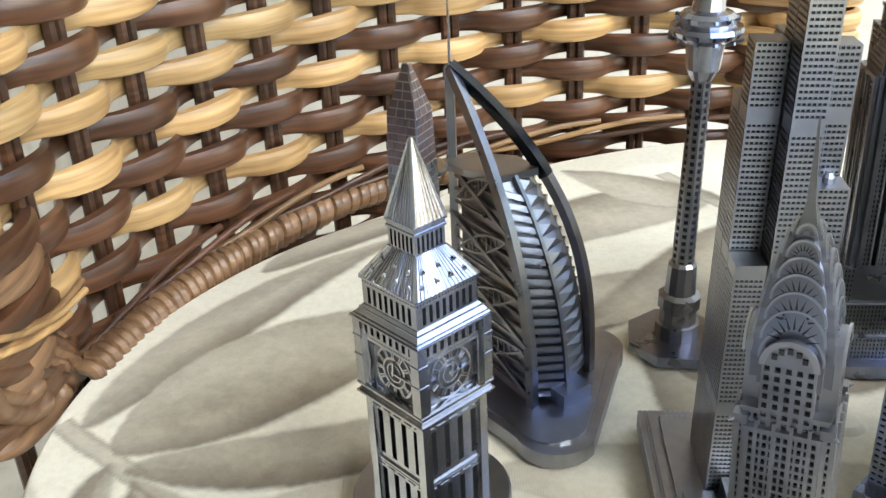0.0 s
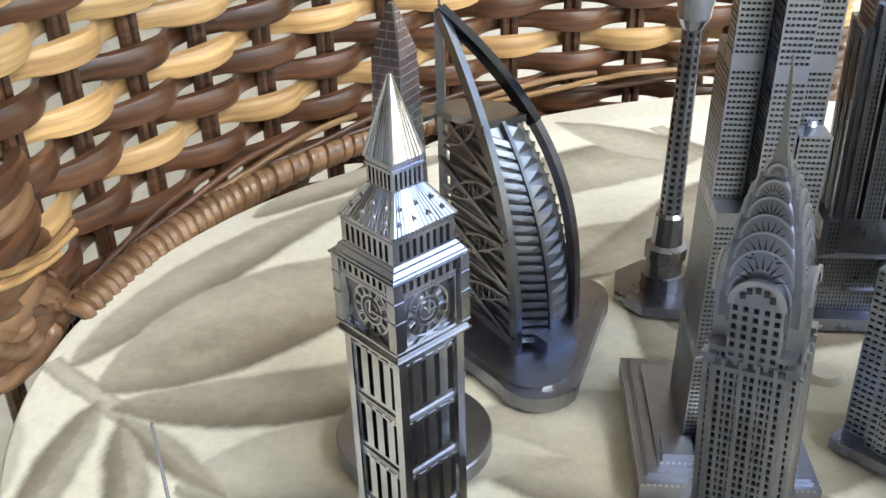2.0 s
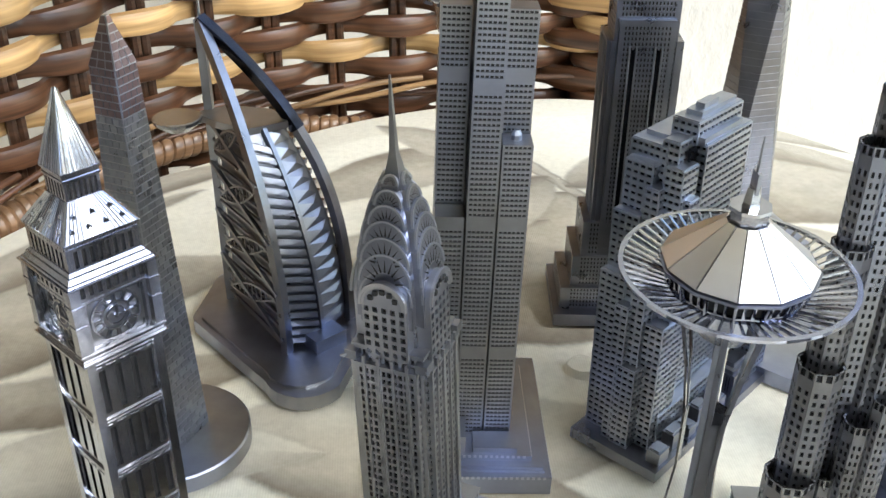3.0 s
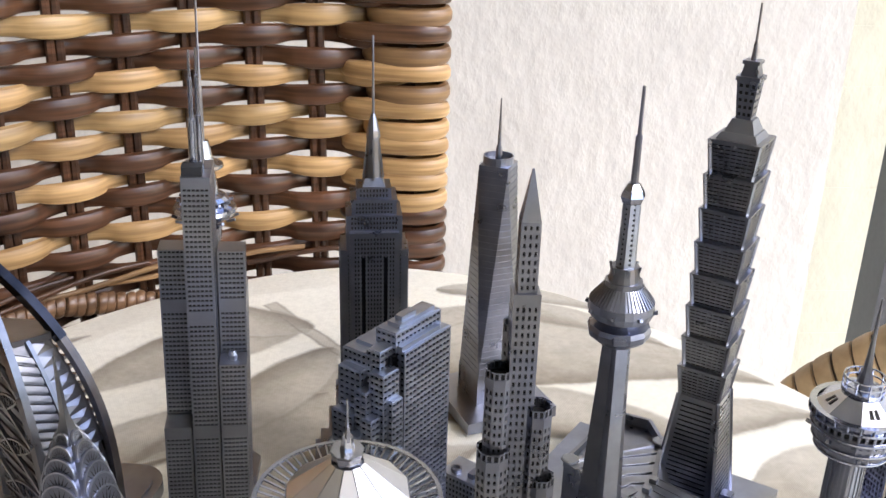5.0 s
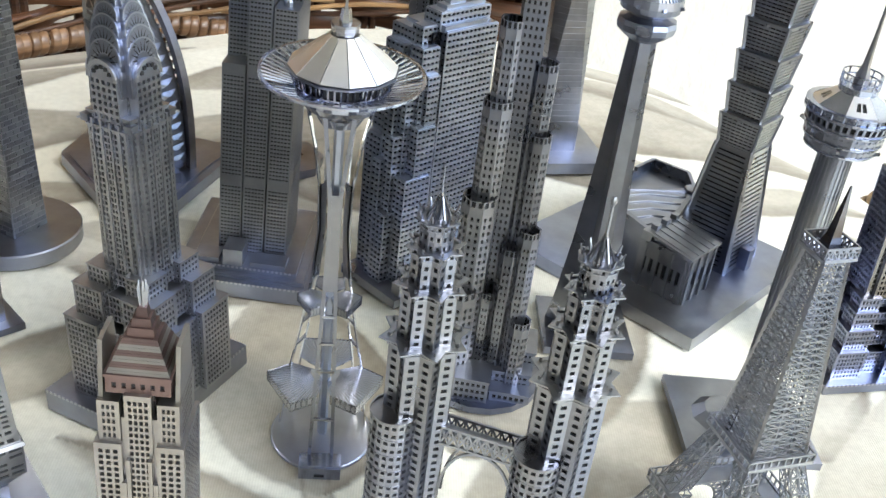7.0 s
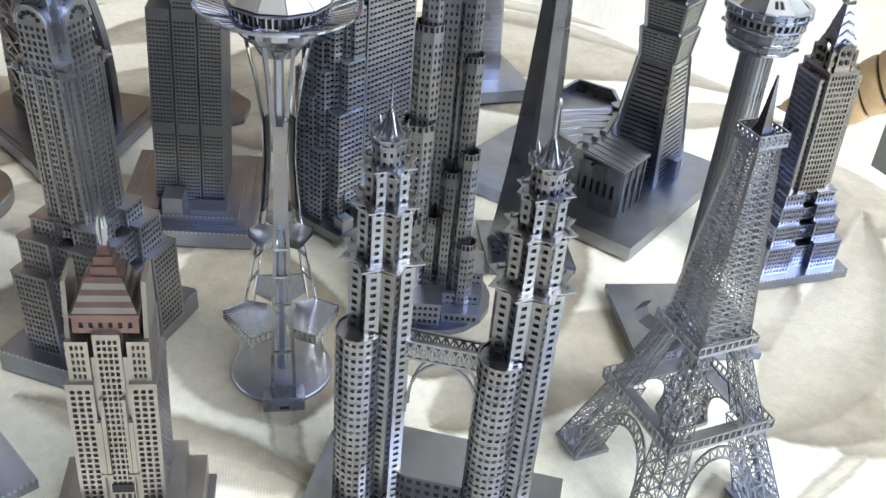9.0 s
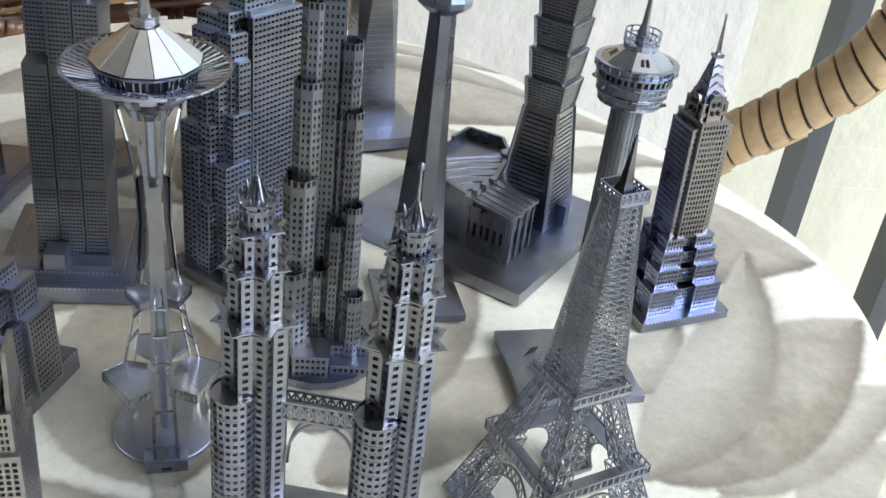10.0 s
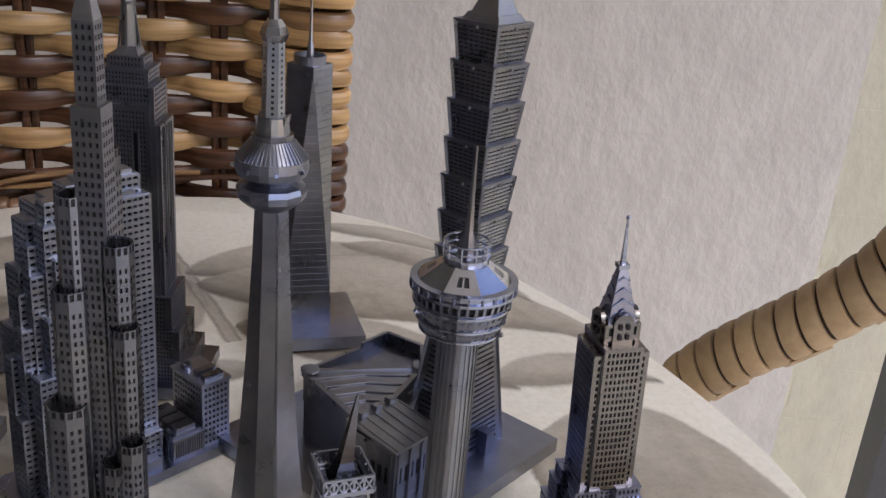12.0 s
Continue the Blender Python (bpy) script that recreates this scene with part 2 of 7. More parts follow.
def stucco(name, a, b_):
    m, nt, b = mat_nodes(name)
    n1 = coord_noise(nt, 2.2, 5)
    n2 = coord_noise(nt, 26, 5, 0.65, stretch=(1, 1, 0.55))
    c = ramp(nt, n1.outputs[0], [(0.3, a), (0.7, b_)])
    c = mixc(nt, 0.35, c, ramp(nt, n2.outputs[0], [(0.35, tuple(v * 0.86 for v in a)), (0.6, b_)]))
    nt.links.new(c, b.inputs["Base Color"])
    b.inputs["Roughness"].default_value = 0.9
    n3 = coord_noise(nt, 60, 3, 0.55, stretch=(1, 1, 0.7))
    add = nt.nodes.new("ShaderNodeMath")
    add.operation = "ADD"
    nt.links.new(n2.outputs[0], add.inputs[0])
    nt.links.new(n3.outputs[0], add.inputs[1])
    bump(nt, b, add.outputs[0], 0.34, 0.006)
    return m


WALL = stucco("cream_stucco", (0.52, 0.495, 0.455), (0.61, 0.585, 0.54))
YWALL = stucco("pale_yellow_stone", (0.735, 0.685, 0.53), (0.81, 0.76, 0.60))
FLOOR = stucco("floor_tile", (0.56, 0.51, 0.42), (0.66, 0.61, 0.51))
CEIL = stucco("ceiling_plaster", (0.6, 0.58, 0.55), (0.68, 0.66, 0.63))

slab("ground", -6.0, 6.0, -6.0, 6.0, -2.3, -2.2, YWALL, "pale stone paving below the terrace", "ground")
slab("floor", -3.0, 0.62, -3.2, 0.85, -0.50, -0.44, FLOOR, "beige stone tile floor under the wicker chair", "floor")
slab("wall_back", -3.0, 0.59, 0.85, 1.0, -0.44, 2.0, WALL, "rough cream stucco wall behind the wicker chair", "wall")
# unseen side wall, front wall and ceiling, added to hold back sky light
slab("unseen_wall_left", -3.0, -2.85, -3.2, 0.85, -0.44, 2.0, WALL, "unseen stucco side wall, added to close off the light", "wall")
slab("unseen_wall_front", -3.0, 0.75, -1.75, -1.6, -0.44, 2.0, WALL, "unseen stucco wall facing the chair, added to darken front reflections", "wall")
slab("ceiling", -3.0, 1.6, -1.6, 1.0, 2.0, 2.12, CEIL, "unseen plastered ceiling, added to block the sky overhead", "ceiling")

# stone-clad wall beyond the railing, joints between pieces
yw = Shape()
yw.box(0.45, 4.5, 1.42, 1.5, -2.2, 2.0)
yellow = structure(part("wall_far", yw, YWALL, scale=1.0), "pale yellow stone-clad wall beyond the railing", "wall")

# cladding stones on the part of the wall seen past the chair
stone_rng = random.Random(9)
row_z = -1.5
while row_z < 1.0:
    hgt = stone_rng.uniform(0.07, 0.10)
    x = 0.52 + stone_rng.uniform(0, 0.08)
    while x < 1.75:
        wid = stone_rng.uniform(0.12, 0.22)
        st = Shape()
        st.hull([(x, row_z), (x + wid - 0.0016, row_z + stone_rng.uniform(-0.004, 0.004)), (x + wid - 0.0016, row_z + hgt - 0.0016), (x, row_z + hgt - 0.0016 + stone_rng.uniform(-0.004, 0.003))], 0.0, 0.0006)
        st.v = [(a, 1.42 - c, b) for a, b, c in st.v]
        part("stone", st, YWALL, yellow, scale=1.0)
        x += wid
    row_z += hgt

# black railing posts
IRON = plain("black_painted_steel", (0.06, 0.059, 0.065), 0.4)


def railing():
    t = thing("railing", "black painted square steel railing before the yellow wall", "railing", 0, 1.0, -0.44)
    for x in (0.849, 1.032, 1.215, 1.398):
        s = Shape()
        s.box(x - 0.014, x + 0.014, 0.15, 0.208, -1.2, 1.0)
        part("post", s, IRON, t, scale=1.0)
    s = Shape()
    s.box(0.80, 1.45, 0.15, 0.208, 1.0, 1.04)
    part("rail", s, IRON, t, scale=1.0)


railing()

# ---- cushion ----
CX, CY = 0.174, 0.270


def edge_r(a):
    """The cushion's outline about its middle: nearly round, a little fuller at the front corners."""
    return 0.2103 + sum(k * f(n * a) for n, f, k in (
        (1, math.cos, 0.0056), (1, math.sin, 0.0030), (2, math.cos, 0.0064), (2, math.sin, -0.0032),
        (3, math.cos, -0.0034), (3, math.sin, -0.0066), (4, math.cos, 0.0052), (4, math.sin, -0.0016)))


# ---- wicker chair ----
BX, BY, BR = 0.1708, 0.2687, 0.2315


def on_back(a, out=0.0):
    """A point of the chair back's plan curve at the angle a in degrees."""
    r, b = BR + out, radians(7.5 + 0.9277 * a)
    return BX + r * math.cos(b), BY + r * math.sin(b)


chair = thing("wicker_chair", "round-backed wicker chair woven of honey and dark brown cane", "chair", 0, 0, -0.44)
CZ = 0.44
A0, A1 = 80.0, 196.0
STAKE = 7.9


def band(samples, height, thick, mat, name, parent, label=""):
    """A cane strip with a rounded face swept along samples of (x, y, z, outward normal)."""
    prof = [(-0.5, -0.2), (-0.42, 0.28), (-0.2, 0.5), (0.2, 0.5), (0.42, 0.28), (0.5, -0.2), (0.3, -0.5), (-0.3, -0.5)]
    s = Shape()
    k = len(prof)
    for x, y, z, nx, ny, sc in samples:
        for h, t in prof:
            s.v.append((x + nx * t * thick, y + ny * t * thick, z + h * height * sc))
    for i in range(len(samples) - 1):
        for j in range(k):
            g = (j + 1) % k
            s.f.append((i * k + j, i * k + g, (i + 1) * k + g, (i + 1) * k + j))
            s.m.append(0)
    return part(name, s, mat, parent, label, scale=1.0, smooth=True)


rng = random.Random(4)
CANE_RED = cane("chestnut_cane", (0.06, 0.026, 0.012), (0.16, 0.08, 0.038), 0.32)
CANE_TAN = cane("amber_cane", (0.30, 0.18, 0.075), (0.48, 0.32, 0.14))
stakes = [A0 + 5 + STAKE * i for i in range(16)]
for a in stakes:
    for da, mat in ((-0.55, CANE_STAKE), (0.55, rng.choice([CANE_STAKE, CANE_DARK, CANE_STAKE]))):
        x, y = on_back(a + da)
        s = Shape()
        s.lathe([(0.0020, CZ - 0.06), (0.0022, CZ + 0.1), (0.0020, CZ + 0.28)], 7, x, y)
        part("stake", s, mat, chair, scale=1.0, smooth=True)
ROWS_MAT = [CANE_LIGHT, CANE_DARK, CANE_LIGHT, CANE_DARK, CANE_TAN, CANE_DARK]
for row in range(-4, 30):
    z = CZ + 0.0014 + 0.00917 * row
    pts = []
    n = 150
    ph = row % 2
    wob = rng.uniform(-0.0006, 0.0006)
    for i in range(n + 1):
        a = A0 + ((A1 if row >= 0 else 179.0) - A0) * i / n
        u = (a - stakes[0]) / STAKE
        w = math.cos(math.pi * (u + ph))
        w = math.copysign(abs(w) ** 0.7, w)
        x, y = on_back(a, -0.0052 * w)
        nx, ny = -math.cos(radians(a)), -math.sin(radians(a))
        sag = 0.0011 * math.sin(2 * math.pi * u / 5.3 + row) + wob
        pts.append((x, y, z + sag, nx, ny, 0.90 + 0.20 * max(w, 0)))
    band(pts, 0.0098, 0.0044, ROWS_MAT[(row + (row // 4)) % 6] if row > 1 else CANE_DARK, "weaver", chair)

# the weavers turn round the end post of the back, dark towards the seat
for i in range(33):
    z = CZ - 0.042 + 0.00917 * i
    ae = A0 + 1.0
    cx, cy = on_back(ae, 0.0)
    tx, ty = math.sin(radians(ae)), -math.cos(radians(ae))
    la, lb = 0.019 + rng.uniform(-0.0012, 0.0012) + 0.013 * (i % 2), 0.0108 + rng.uniform(-0.0006, 0.0006)
    pts = []
    for k in range(33):
        b = 2 * math.pi * k / 32
        c, d = math.cos(b), math.sin(b)
        la_ = la if c < 0 else 0.0185
        x, y = cx + tx * la_ * c + ty * lb * d, cy + ty * la_ * c - tx * lb * d
        nx, ny = tx * c / la_ + ty * d / lb, ty * c / la_ - tx * d / lb
        n_ = math.hypot(nx, ny)
        pts.append((x, y, z + 0.0012 * math.sin(b) * (1 if i % 2 else -1), nx / n_, ny / n_, 1.0 - 0.15 * c * c))
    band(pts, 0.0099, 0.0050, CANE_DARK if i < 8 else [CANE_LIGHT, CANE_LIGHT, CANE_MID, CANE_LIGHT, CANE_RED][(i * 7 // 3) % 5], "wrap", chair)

# braid along the foot of the back
CANE_BRAID = cane("brown_cane", (0.12, 0.062, 0.03), (0.27, 0.155, 0.08), 0.34)
for i in range(76):
    a = A0 + 4 + (183 - A0 - 4) * i / 75 + rng.uniform(-0.2, 0.2)
    turn_ = min(1.0, max(0.0, (a - 140) / 30))
    big = 0.95 + 0.35 * turn_ + rng.uniform(-0.06, 0.06)
    x, y = on_back(a, -0.0105 - 0.0055 * turn_)
    low = 0.016 * min(1.0, max(0.0, (128 - a) / 22))
    nx, ny = -math.cos(radians(a)), -math.sin(radians(a))
    s = Shape()
    tx, ty = -ny, nx
    m = 10
    for k in range(m):
        f = math.pi * (k / (m - 1)) * 1.3 - 0.35
        lean = 0.0034 * (k / (m - 1) - 0.5)
        c = Vector((x + nx * 0.0030 * big * math.sin(f) + tx * lean, y + ny * 0.0030 * big * math.sin(f) + ty * lean, CZ - 0.0065 - low - 0.0040 * big * math.cos(f)))
        rad = Vector((nx * math.sin(f), ny * math.sin(f), -math.cos(f)))
        for q in range(8):
            b = 2 * math.pi * q / 8
            p = c + rad * 0.0021 * big * math.cos(b) + Vector((tx, ty, 0)) * 0.0027 * math.sin(b)
            s.v.append(tuple(p))
        if k:
            for q in range(8):
                g = (q + 1) % 8
                s.f.append(((k - 1) * 8 + q, (k - 1) * 8 + g, k * 8 + g, k * 8 + q))
                s.m.append(0)
    part("braid_coil", s, CANE_BRAID, chair, scale=1.0, smooth=True)

# loose dark strands over the braid
for i in range(8):
    a = A0 + 5 + 10.6 * i + rng.uniform(-1, 1)
    pts = []
    for k in range(11):
        t = k / 10
        aa = a + 27 * t
        x, y = on_back(aa, -0.0085 - 0.004 * math.sin(math.pi * t))
        pts.append((x, y, CZ + 0.0055 - 0.0065 * t + 0.0015 * math.sin(6 * t), -math.cos(radians(aa)), -math.sin(radians(aa)), 1.0))
    band(pts, 0.0026, 0.0022, rng.choice([CANE_STAKE, CANE_DARK, CANE_MID]), "strand", chair)

# seat ring under the cushion
for i in range(9):
    pts = []
    for k in range(121):
        a = 360 * k / 120
        r = 0.214 + 0.003 * math.cos(math.pi * (k / 2 + i))
        pts.append((0.171 + r * math.cos(radians(a)), 0.272 + r * math.sin(radians(a)), CZ - 0.056 - 0.0098 * i, math.cos(radians(a)), math.sin(radians(a)), 1.0))
    band(pts, 0.0102, 0.006, CANE_DARK if i % 2 else CANE_MID, "seat_weaver", chair)
s = Shape()
s.lathe([(0.205, CZ - 0.075), (0.212, CZ - 0.072), (0.212, CZ - 0.058), (0.205, CZ - 0.056)], 64, 0.171, 0.272)
part("seat_panel", s, CANE_MID, chair, "woven cane seat panel", scale=1.0)
for a in (45, 135, 225, 315):
    s = Shape()
    x, y = 0.171 + 0.19 * math.cos(radians(a)), 0.272 + 0.19 * math.sin(radians(a))
    s.lathe([(0.014, 0.0), (0.016, 0.02), (0.016, CZ - 0.08)], 14, x, y)
    part("leg", s, CANE_MID, chair, scale=1.0, smooth=True)


def wrapped(path, radius, pitch, mats, core, name, parent, fill=0.885):
    """A pole along path, wrapped with separate bands over a dark core."""
    pts = [Vector(p) for p in path]
    fine = []
    for i in range(len(pts) - 1):
        p0, p1, p2, p3 = pts[max(i - 1, 0)], pts[i], pts[i + 1], pts[min(i + 2, len(pts) - 1)]
        for k in range(12):
            t = k / 12
            fine.append(0.5 * ((2 * p1) + (p2 - p0) * t + (2 * p0 - 5 * p1 + 4 * p2 - p3) * t * t + (3 * p1 - p0 - 3 * p2 + p3) * t ** 3))
    fine.append(pts[-1])
    dist = [0.0]
    for a, b in zip(fine, fine[1:]):
        dist.append(dist[-1] + (b - a).length)

    def along(d):
        d = min(max(d, 0), dist[-1] - 1e-6)
        k = max(i for i in range(len(dist)) if dist[i] <= d)
        k = min(k, len(fine) - 2)
        t = (d - dist[k]) / (dist[k + 1] - dist[k])
        return fine[k].lerp(fine[k + 1], t), (fine[k + 1] - fine[k]).normalized()

    def tube(rows, nm, mat):
        s = Shape()
        n = 22
        for d, r, lean in rows:
            c, dr = along(d)
            u = dr.cross(Vector((0, 1, 0))).normalized()
            v = dr.cross(u)
            for q in range(n):
                b = 2 * math.pi * q / n
                s.v.append(tuple(c + (u * math.cos(b) + v * math.sin(b)) * r + dr * lean * math.cos(b)))
        for k in range(len(rows) - 1):
            for q in range(n):
                g = (q + 1) % n
                s.f.append((k * n + q, k * n + g, (k + 1) * n + g, (k + 1) * n + q))
                s.m.append(0)
        return part(nm, s, mat, parent, scale=1.0, smooth=True)

    tube([(dist[-1] * k / 40, radius * 0.9, 0) for k in range(41)], name, core)
    k = 0
    d = 0.0
    while d < dist[-1] - pitch:
        w = pitch * (fill + rng.uniform(-0.03, 0.03))
        prof = [(0.0, 0.90), (0.04, 0.985), (0.2, 1.005), (0.5, 1.012), (0.8, 1.005), (0.96, 0.985), (1.0, 0.90)]
        tube([(d + w * u, radius * r, pitch * 0.35) for u, r in prof], "wrap", mats[k % len(mats)])
        if k % 4 == 1:
            # the tucked end of a strip along the underside
            run = []
            for q in range(9):
                c, dr = along(d + pitch * (0.2 + 2.1 * q / 8))
                u = dr.cross(Vector((0, 1, 0))).normalized()
                v = dr.cross(u)
                run.append(c + (u * -0.78 + v * 0.62) * radius * 0.985)
            s = Shape()
            s.sweep(run, 0.0028, 0.0016, (0, -0.6, -0.8))
            part("strip_end", s, mats[0], parent, scale=1.0)
        d += pitch
        k += 1


CANE_ARM = cane("pale_tan_cane", (0.38, 0.255, 0.138), (0.545, 0.395, 0.23), 0.5, False)
# near-black core colour stands in for shade between the arm's wraps
GAP = plain("gap_shade", (0.03, 0.016, 0.01), 0.7)
ARM = [(0.3835, 0.4152, -0.0450), (0.3902, 0.4098, -0.0336), (0.3975, 0.4040, -0.0228), (0.4065, 0.3968, -0.0111), (0.4161, 0.3891, 0.0009), (0.4255, 0.3816, 0.0133), (0.4340, 0.3748, 0.0261), (0.4412, 0.3691, 0.0394), (0.4465, 0.3648, 0.0533), (0.4499, 0.3621, 0.0674), (0.4512, 0.3611, 0.0816), (0.4508, 0.3614, 0.0952), (0.4494, 0.3625, 0.1081), (0.4455, 0.3640, 0.1450), (0.4410, 0.3660, 0.1900)]
wrapped([(x, y, CZ + z) for x, y, z in ARM], 0.0126, 0.0101, [CANE_ARM], GAP, "arm_core", chair)

# thick dark wraps round the post where the back meets the arm
for i in range(6):
    z = CZ + 0.002 + 0.0088 * i
    cx, cy = on_back(187.5 + rng.uniform(-0.8, 0.8), 0.001)
    tx, ty = -math.sin(radians(187.5)), math.cos(radians(187.5))
    la, lb = 0.0345 + rng.uniform(-0.005, 0.004) - 0.006 * (i % 3 == 1), 0.0125 + rng.uniform(-0.001, 0.001)
    pts = []
    for k in range(41):
        b = 2 * math.pi * k / 40
        c, d = math.cos(b), math.sin(b)
        x, y = cx + tx * la * c + ty * lb * d, cy + ty * la * c - tx * lb * d
        nx, ny = tx * c / la + ty * d / lb, ty * c / la - tx * d / lb
        n_ = math.hypot(nx, ny)
        pts.append((x, y, z + 0.0022 * c + 0.0008 * math.sin(3 * b + i), nx / n_, ny / n_, 1.0 - 0.22 * c * c))
    band(pts, 0.0098, 0.0062, rng.choice([CANE_DARK, CANE_BRAID, CANE_DARK, CANE_RED]), "wrap", chair)


def cane_tube(path, r, mat, name):
    """A round cane bent through the points of path."""
    pts = [Vector((p[0] + 0.0093, p[1] - 0.0037, 0.94 * p[2] + CZ)) for p in path]
    fine = []
    for i in range(len(pts) - 1):
        p0, p1, p2, p3 = pts[max(i - 1, 0)], pts[i], pts[i + 1], pts[min(i + 2, len(pts) - 1)]
        for k in range(8):
            t = k / 8
            fine.append(0.5 * ((2 * p1) + (p2 - p0) * t + (2 * p0 - 5 * p1 + 4 * p2 - p3) * t * t + (3 * p1 - p0 - 3 * p2 + p3) * t ** 3))
    fine.append(pts[-1])
    s = Shape()
    for i, c in enumerate(fine):
        d = (fine[min(i + 1, len(fine) - 1)] - fine[max(i - 1, 0)]).normalized()
        u = d.cross(Vector((1, 0, 0))).normalized()
        v = d.cross(u)
        for q in range(10):
            b = 2 * math.pi * q / 10
            s.v.append(tuple(c + u * r * math.cos(b) + v * r * math.sin(b)))
        if i:
            for q in range(10):
                g = (q + 1) % 10
                s.f.append(((i - 1) * 10 + q, (i - 1) * 10 + g, i * 10 + g, i * 10 + q))
                s.m.append(0)
    e = 10 * (len(fine) - 1)
    s.f += [tuple(range(9, -1, -1)), tuple(range(e, e + 10))]
    s.m += [0, 0]
    part(name, s, mat, chair, scale=1.0, smooth=True)


LOOPS = [
    [(-0.06, 0.25, 0.021), (-0.06, 0.264, 0.017), (-0.06, 0.278, 0.007), (-0.06, 0.288, -0.007)],
    [(-0.058, 0.246, 0.021), (-0.058, 0.261, 0.013), (-0.058, 0.274, 0.001), (-0.058, 0.278, -0.005)],
    [(-0.056, 0.24, 0.021), (-0.056, 0.244, 0.011), (-0.056, 0.255, 0.002), (-0.056, 0.262, 0.002)],
    [(-0.057, 0.243, -0.001), (-0.057, 0.258, -0.005), (-0.057, 0.27, -0.005), (-0.057, 0.272, -0.003)],
    [(-0.062, 0.245, 0.007), (-0.062, 0.25, -0.003), (-0.062, 0.264, -0.007), (-0.062, 0.272, -0.005)],
    [(-0.064, 0.25, 0.025), (-0.064, 0.262, 0.016), (-0.064, 0.273, 0.001), (-0.064, 0.28, -0.009)],
    [(-0.066, 0.252, 0.014), (-0.066, 0.263, 0.01), (-0.066, 0.277, 0.007), (-0.066, 0.292, 0.004)],
]
BINDING = [
    [(-0.056, 0.243, 0.036), (-0.056, 0.26, 0.028), (-0.056, 0.277, 0.023), (-0.056, 0.295, 0.024)],
    [(-0.055, 0.242, 0.036), (-0.055, 0.26, 0.027), (-0.055, 0.278, 0.022), (-0.055, 0.294, 0.021)],
    [(-0.056, 0.241, 0.032), (-0.056, 0.259, 0.025), (-0.056, 0.274, 0.021), (-0.056, 0.282, 0.021)],
    [(-0.055, 0.24, 0.031), (-0.055, 0.258, 0.024), (-0.055, 0.274, 0.02), (-0.055, 0.283, 0.019)],
]
for k, path in enumerate(LOOPS):
    first, last = Vector(path[0]), Vector(path[-1])
    run = [first + (first - Vector(path[1])) * 0.5 + Vector((-0.012, 0, 0))] + [Vector(p) for p in path] + [last + (last - Vector(path[-2])) * 0.3 + Vector((-0.012, 0, -0.004))]
    for lift in (0.0, 0.0055):
        cane_tube([p + Vector((-0.25 * lift, 0, lift)) for p in run], 0.0029, [CANE_BRAID, CANE_RED, CANE_BRAID][(k + (lift > 0)) % 3], "knot_loop")
for k, path in enumerate(BINDING):
    cane_tube(path, 0.0011, [CANE_MID, CANE_LIGHT][k % 2], "binding")


# ---- cushion with its printed leaves ----
def leaf_print(px_, py_):
    """Print strength at plan points: leaf tone and darker rim or vein, from the leaves listed by foot, tip, width and bend."""
    wx = 0.00022 * (np.sin(410 * py_ + 1.3) + 0.6 * np.sin(930 * py_ + 640 * px_) + 0.5 * np.sin(2100 * px_ - 1300 * py_))
    wy = 0.00022 * (np.sin(380 * px_ + 0.4) + 0.6 * np.sin(870 * px_ - 710 * py_) + 0.5 * np.sin(1900 * py_ + 1500 * px_))
    px_, py_ = px_ + wx, py_ + wy
    tone = np.zeros_like(px_)
    rim = np.zeros_like(px_)
    for x0, y0, x1, y1, w, bend, depth in LEAVES:
        L = math.hypot(x1 - x0, y1 - y0)
        ux, uy = (x1 - x0) / L, (y1 - y0) / L
        u = ((px_ - x0) * ux + (py_ - y0) * uy) / L
        v = (-(px_ - x0) * uy + (py_ - y0) * ux) / L
        ok = (u > 0) & (u < 1)
        uc = np.clip(u, 0, 1)
        v = v - bend * 4 * uc * (1 - uc)
        half = w / L * 0.5 * (np.sin(math.pi * uc ** 0.75)) ** 0.85
        d = half - np.abs(v)
        soft = 0.0014 / L
        m = np.clip(d / soft + 0.5, 0, 1) * ok
        side = np.clip(v / (half + 1e-6), -1, 1)
        body = np.clip(depth * (0.87 - 0.16 * side + 0.08 * np.sin(9 * uc + 3 * side)), 0, 1)
        tone = np.where(m > 0, tone * (1 - m) + m * body, tone)
        edge = np.clip(1 - np.abs(d) / (0.0022 / L), 0, 1) * np.where(side < 0, 0.75, 0.4)
        wash = np.clip(1 - d / (0.0105 / L), 0, 1) ** 1.15 * m * np.where(side < 0, 0.95, 0.28)
        rim = np.maximum(rim * (1 - m), np.maximum(edge, wash) * ok * (0.75 + 0.25 * np.sin(5 * uc + 9 * x0)))
    for x0, y0, x1, y1, w in STEMS:
        L = math.hypot(x1 - x0, y1 - y0)
        ux, uy = (x1 - x0) / L, (y1 - y0) / L
        u = (px_ - x0) * ux + (py_ - y0) * uy
        v = np.abs(-(px_ - x0) * uy + (py_ - y0) * ux)
        m = np.clip((w / 2 - v) / 0.001 + 0.5, 0, 1) * ((u > 0) & (u < L))
        tone = np.maximum(tone, m * 0.6)
        rim = np.maximum(rim, np.clip(1 - np.abs(v - w / 2) / 0.0012, 0, 1) * ((u > 0) & (u < L)) * 0.7)
    return tone, rim


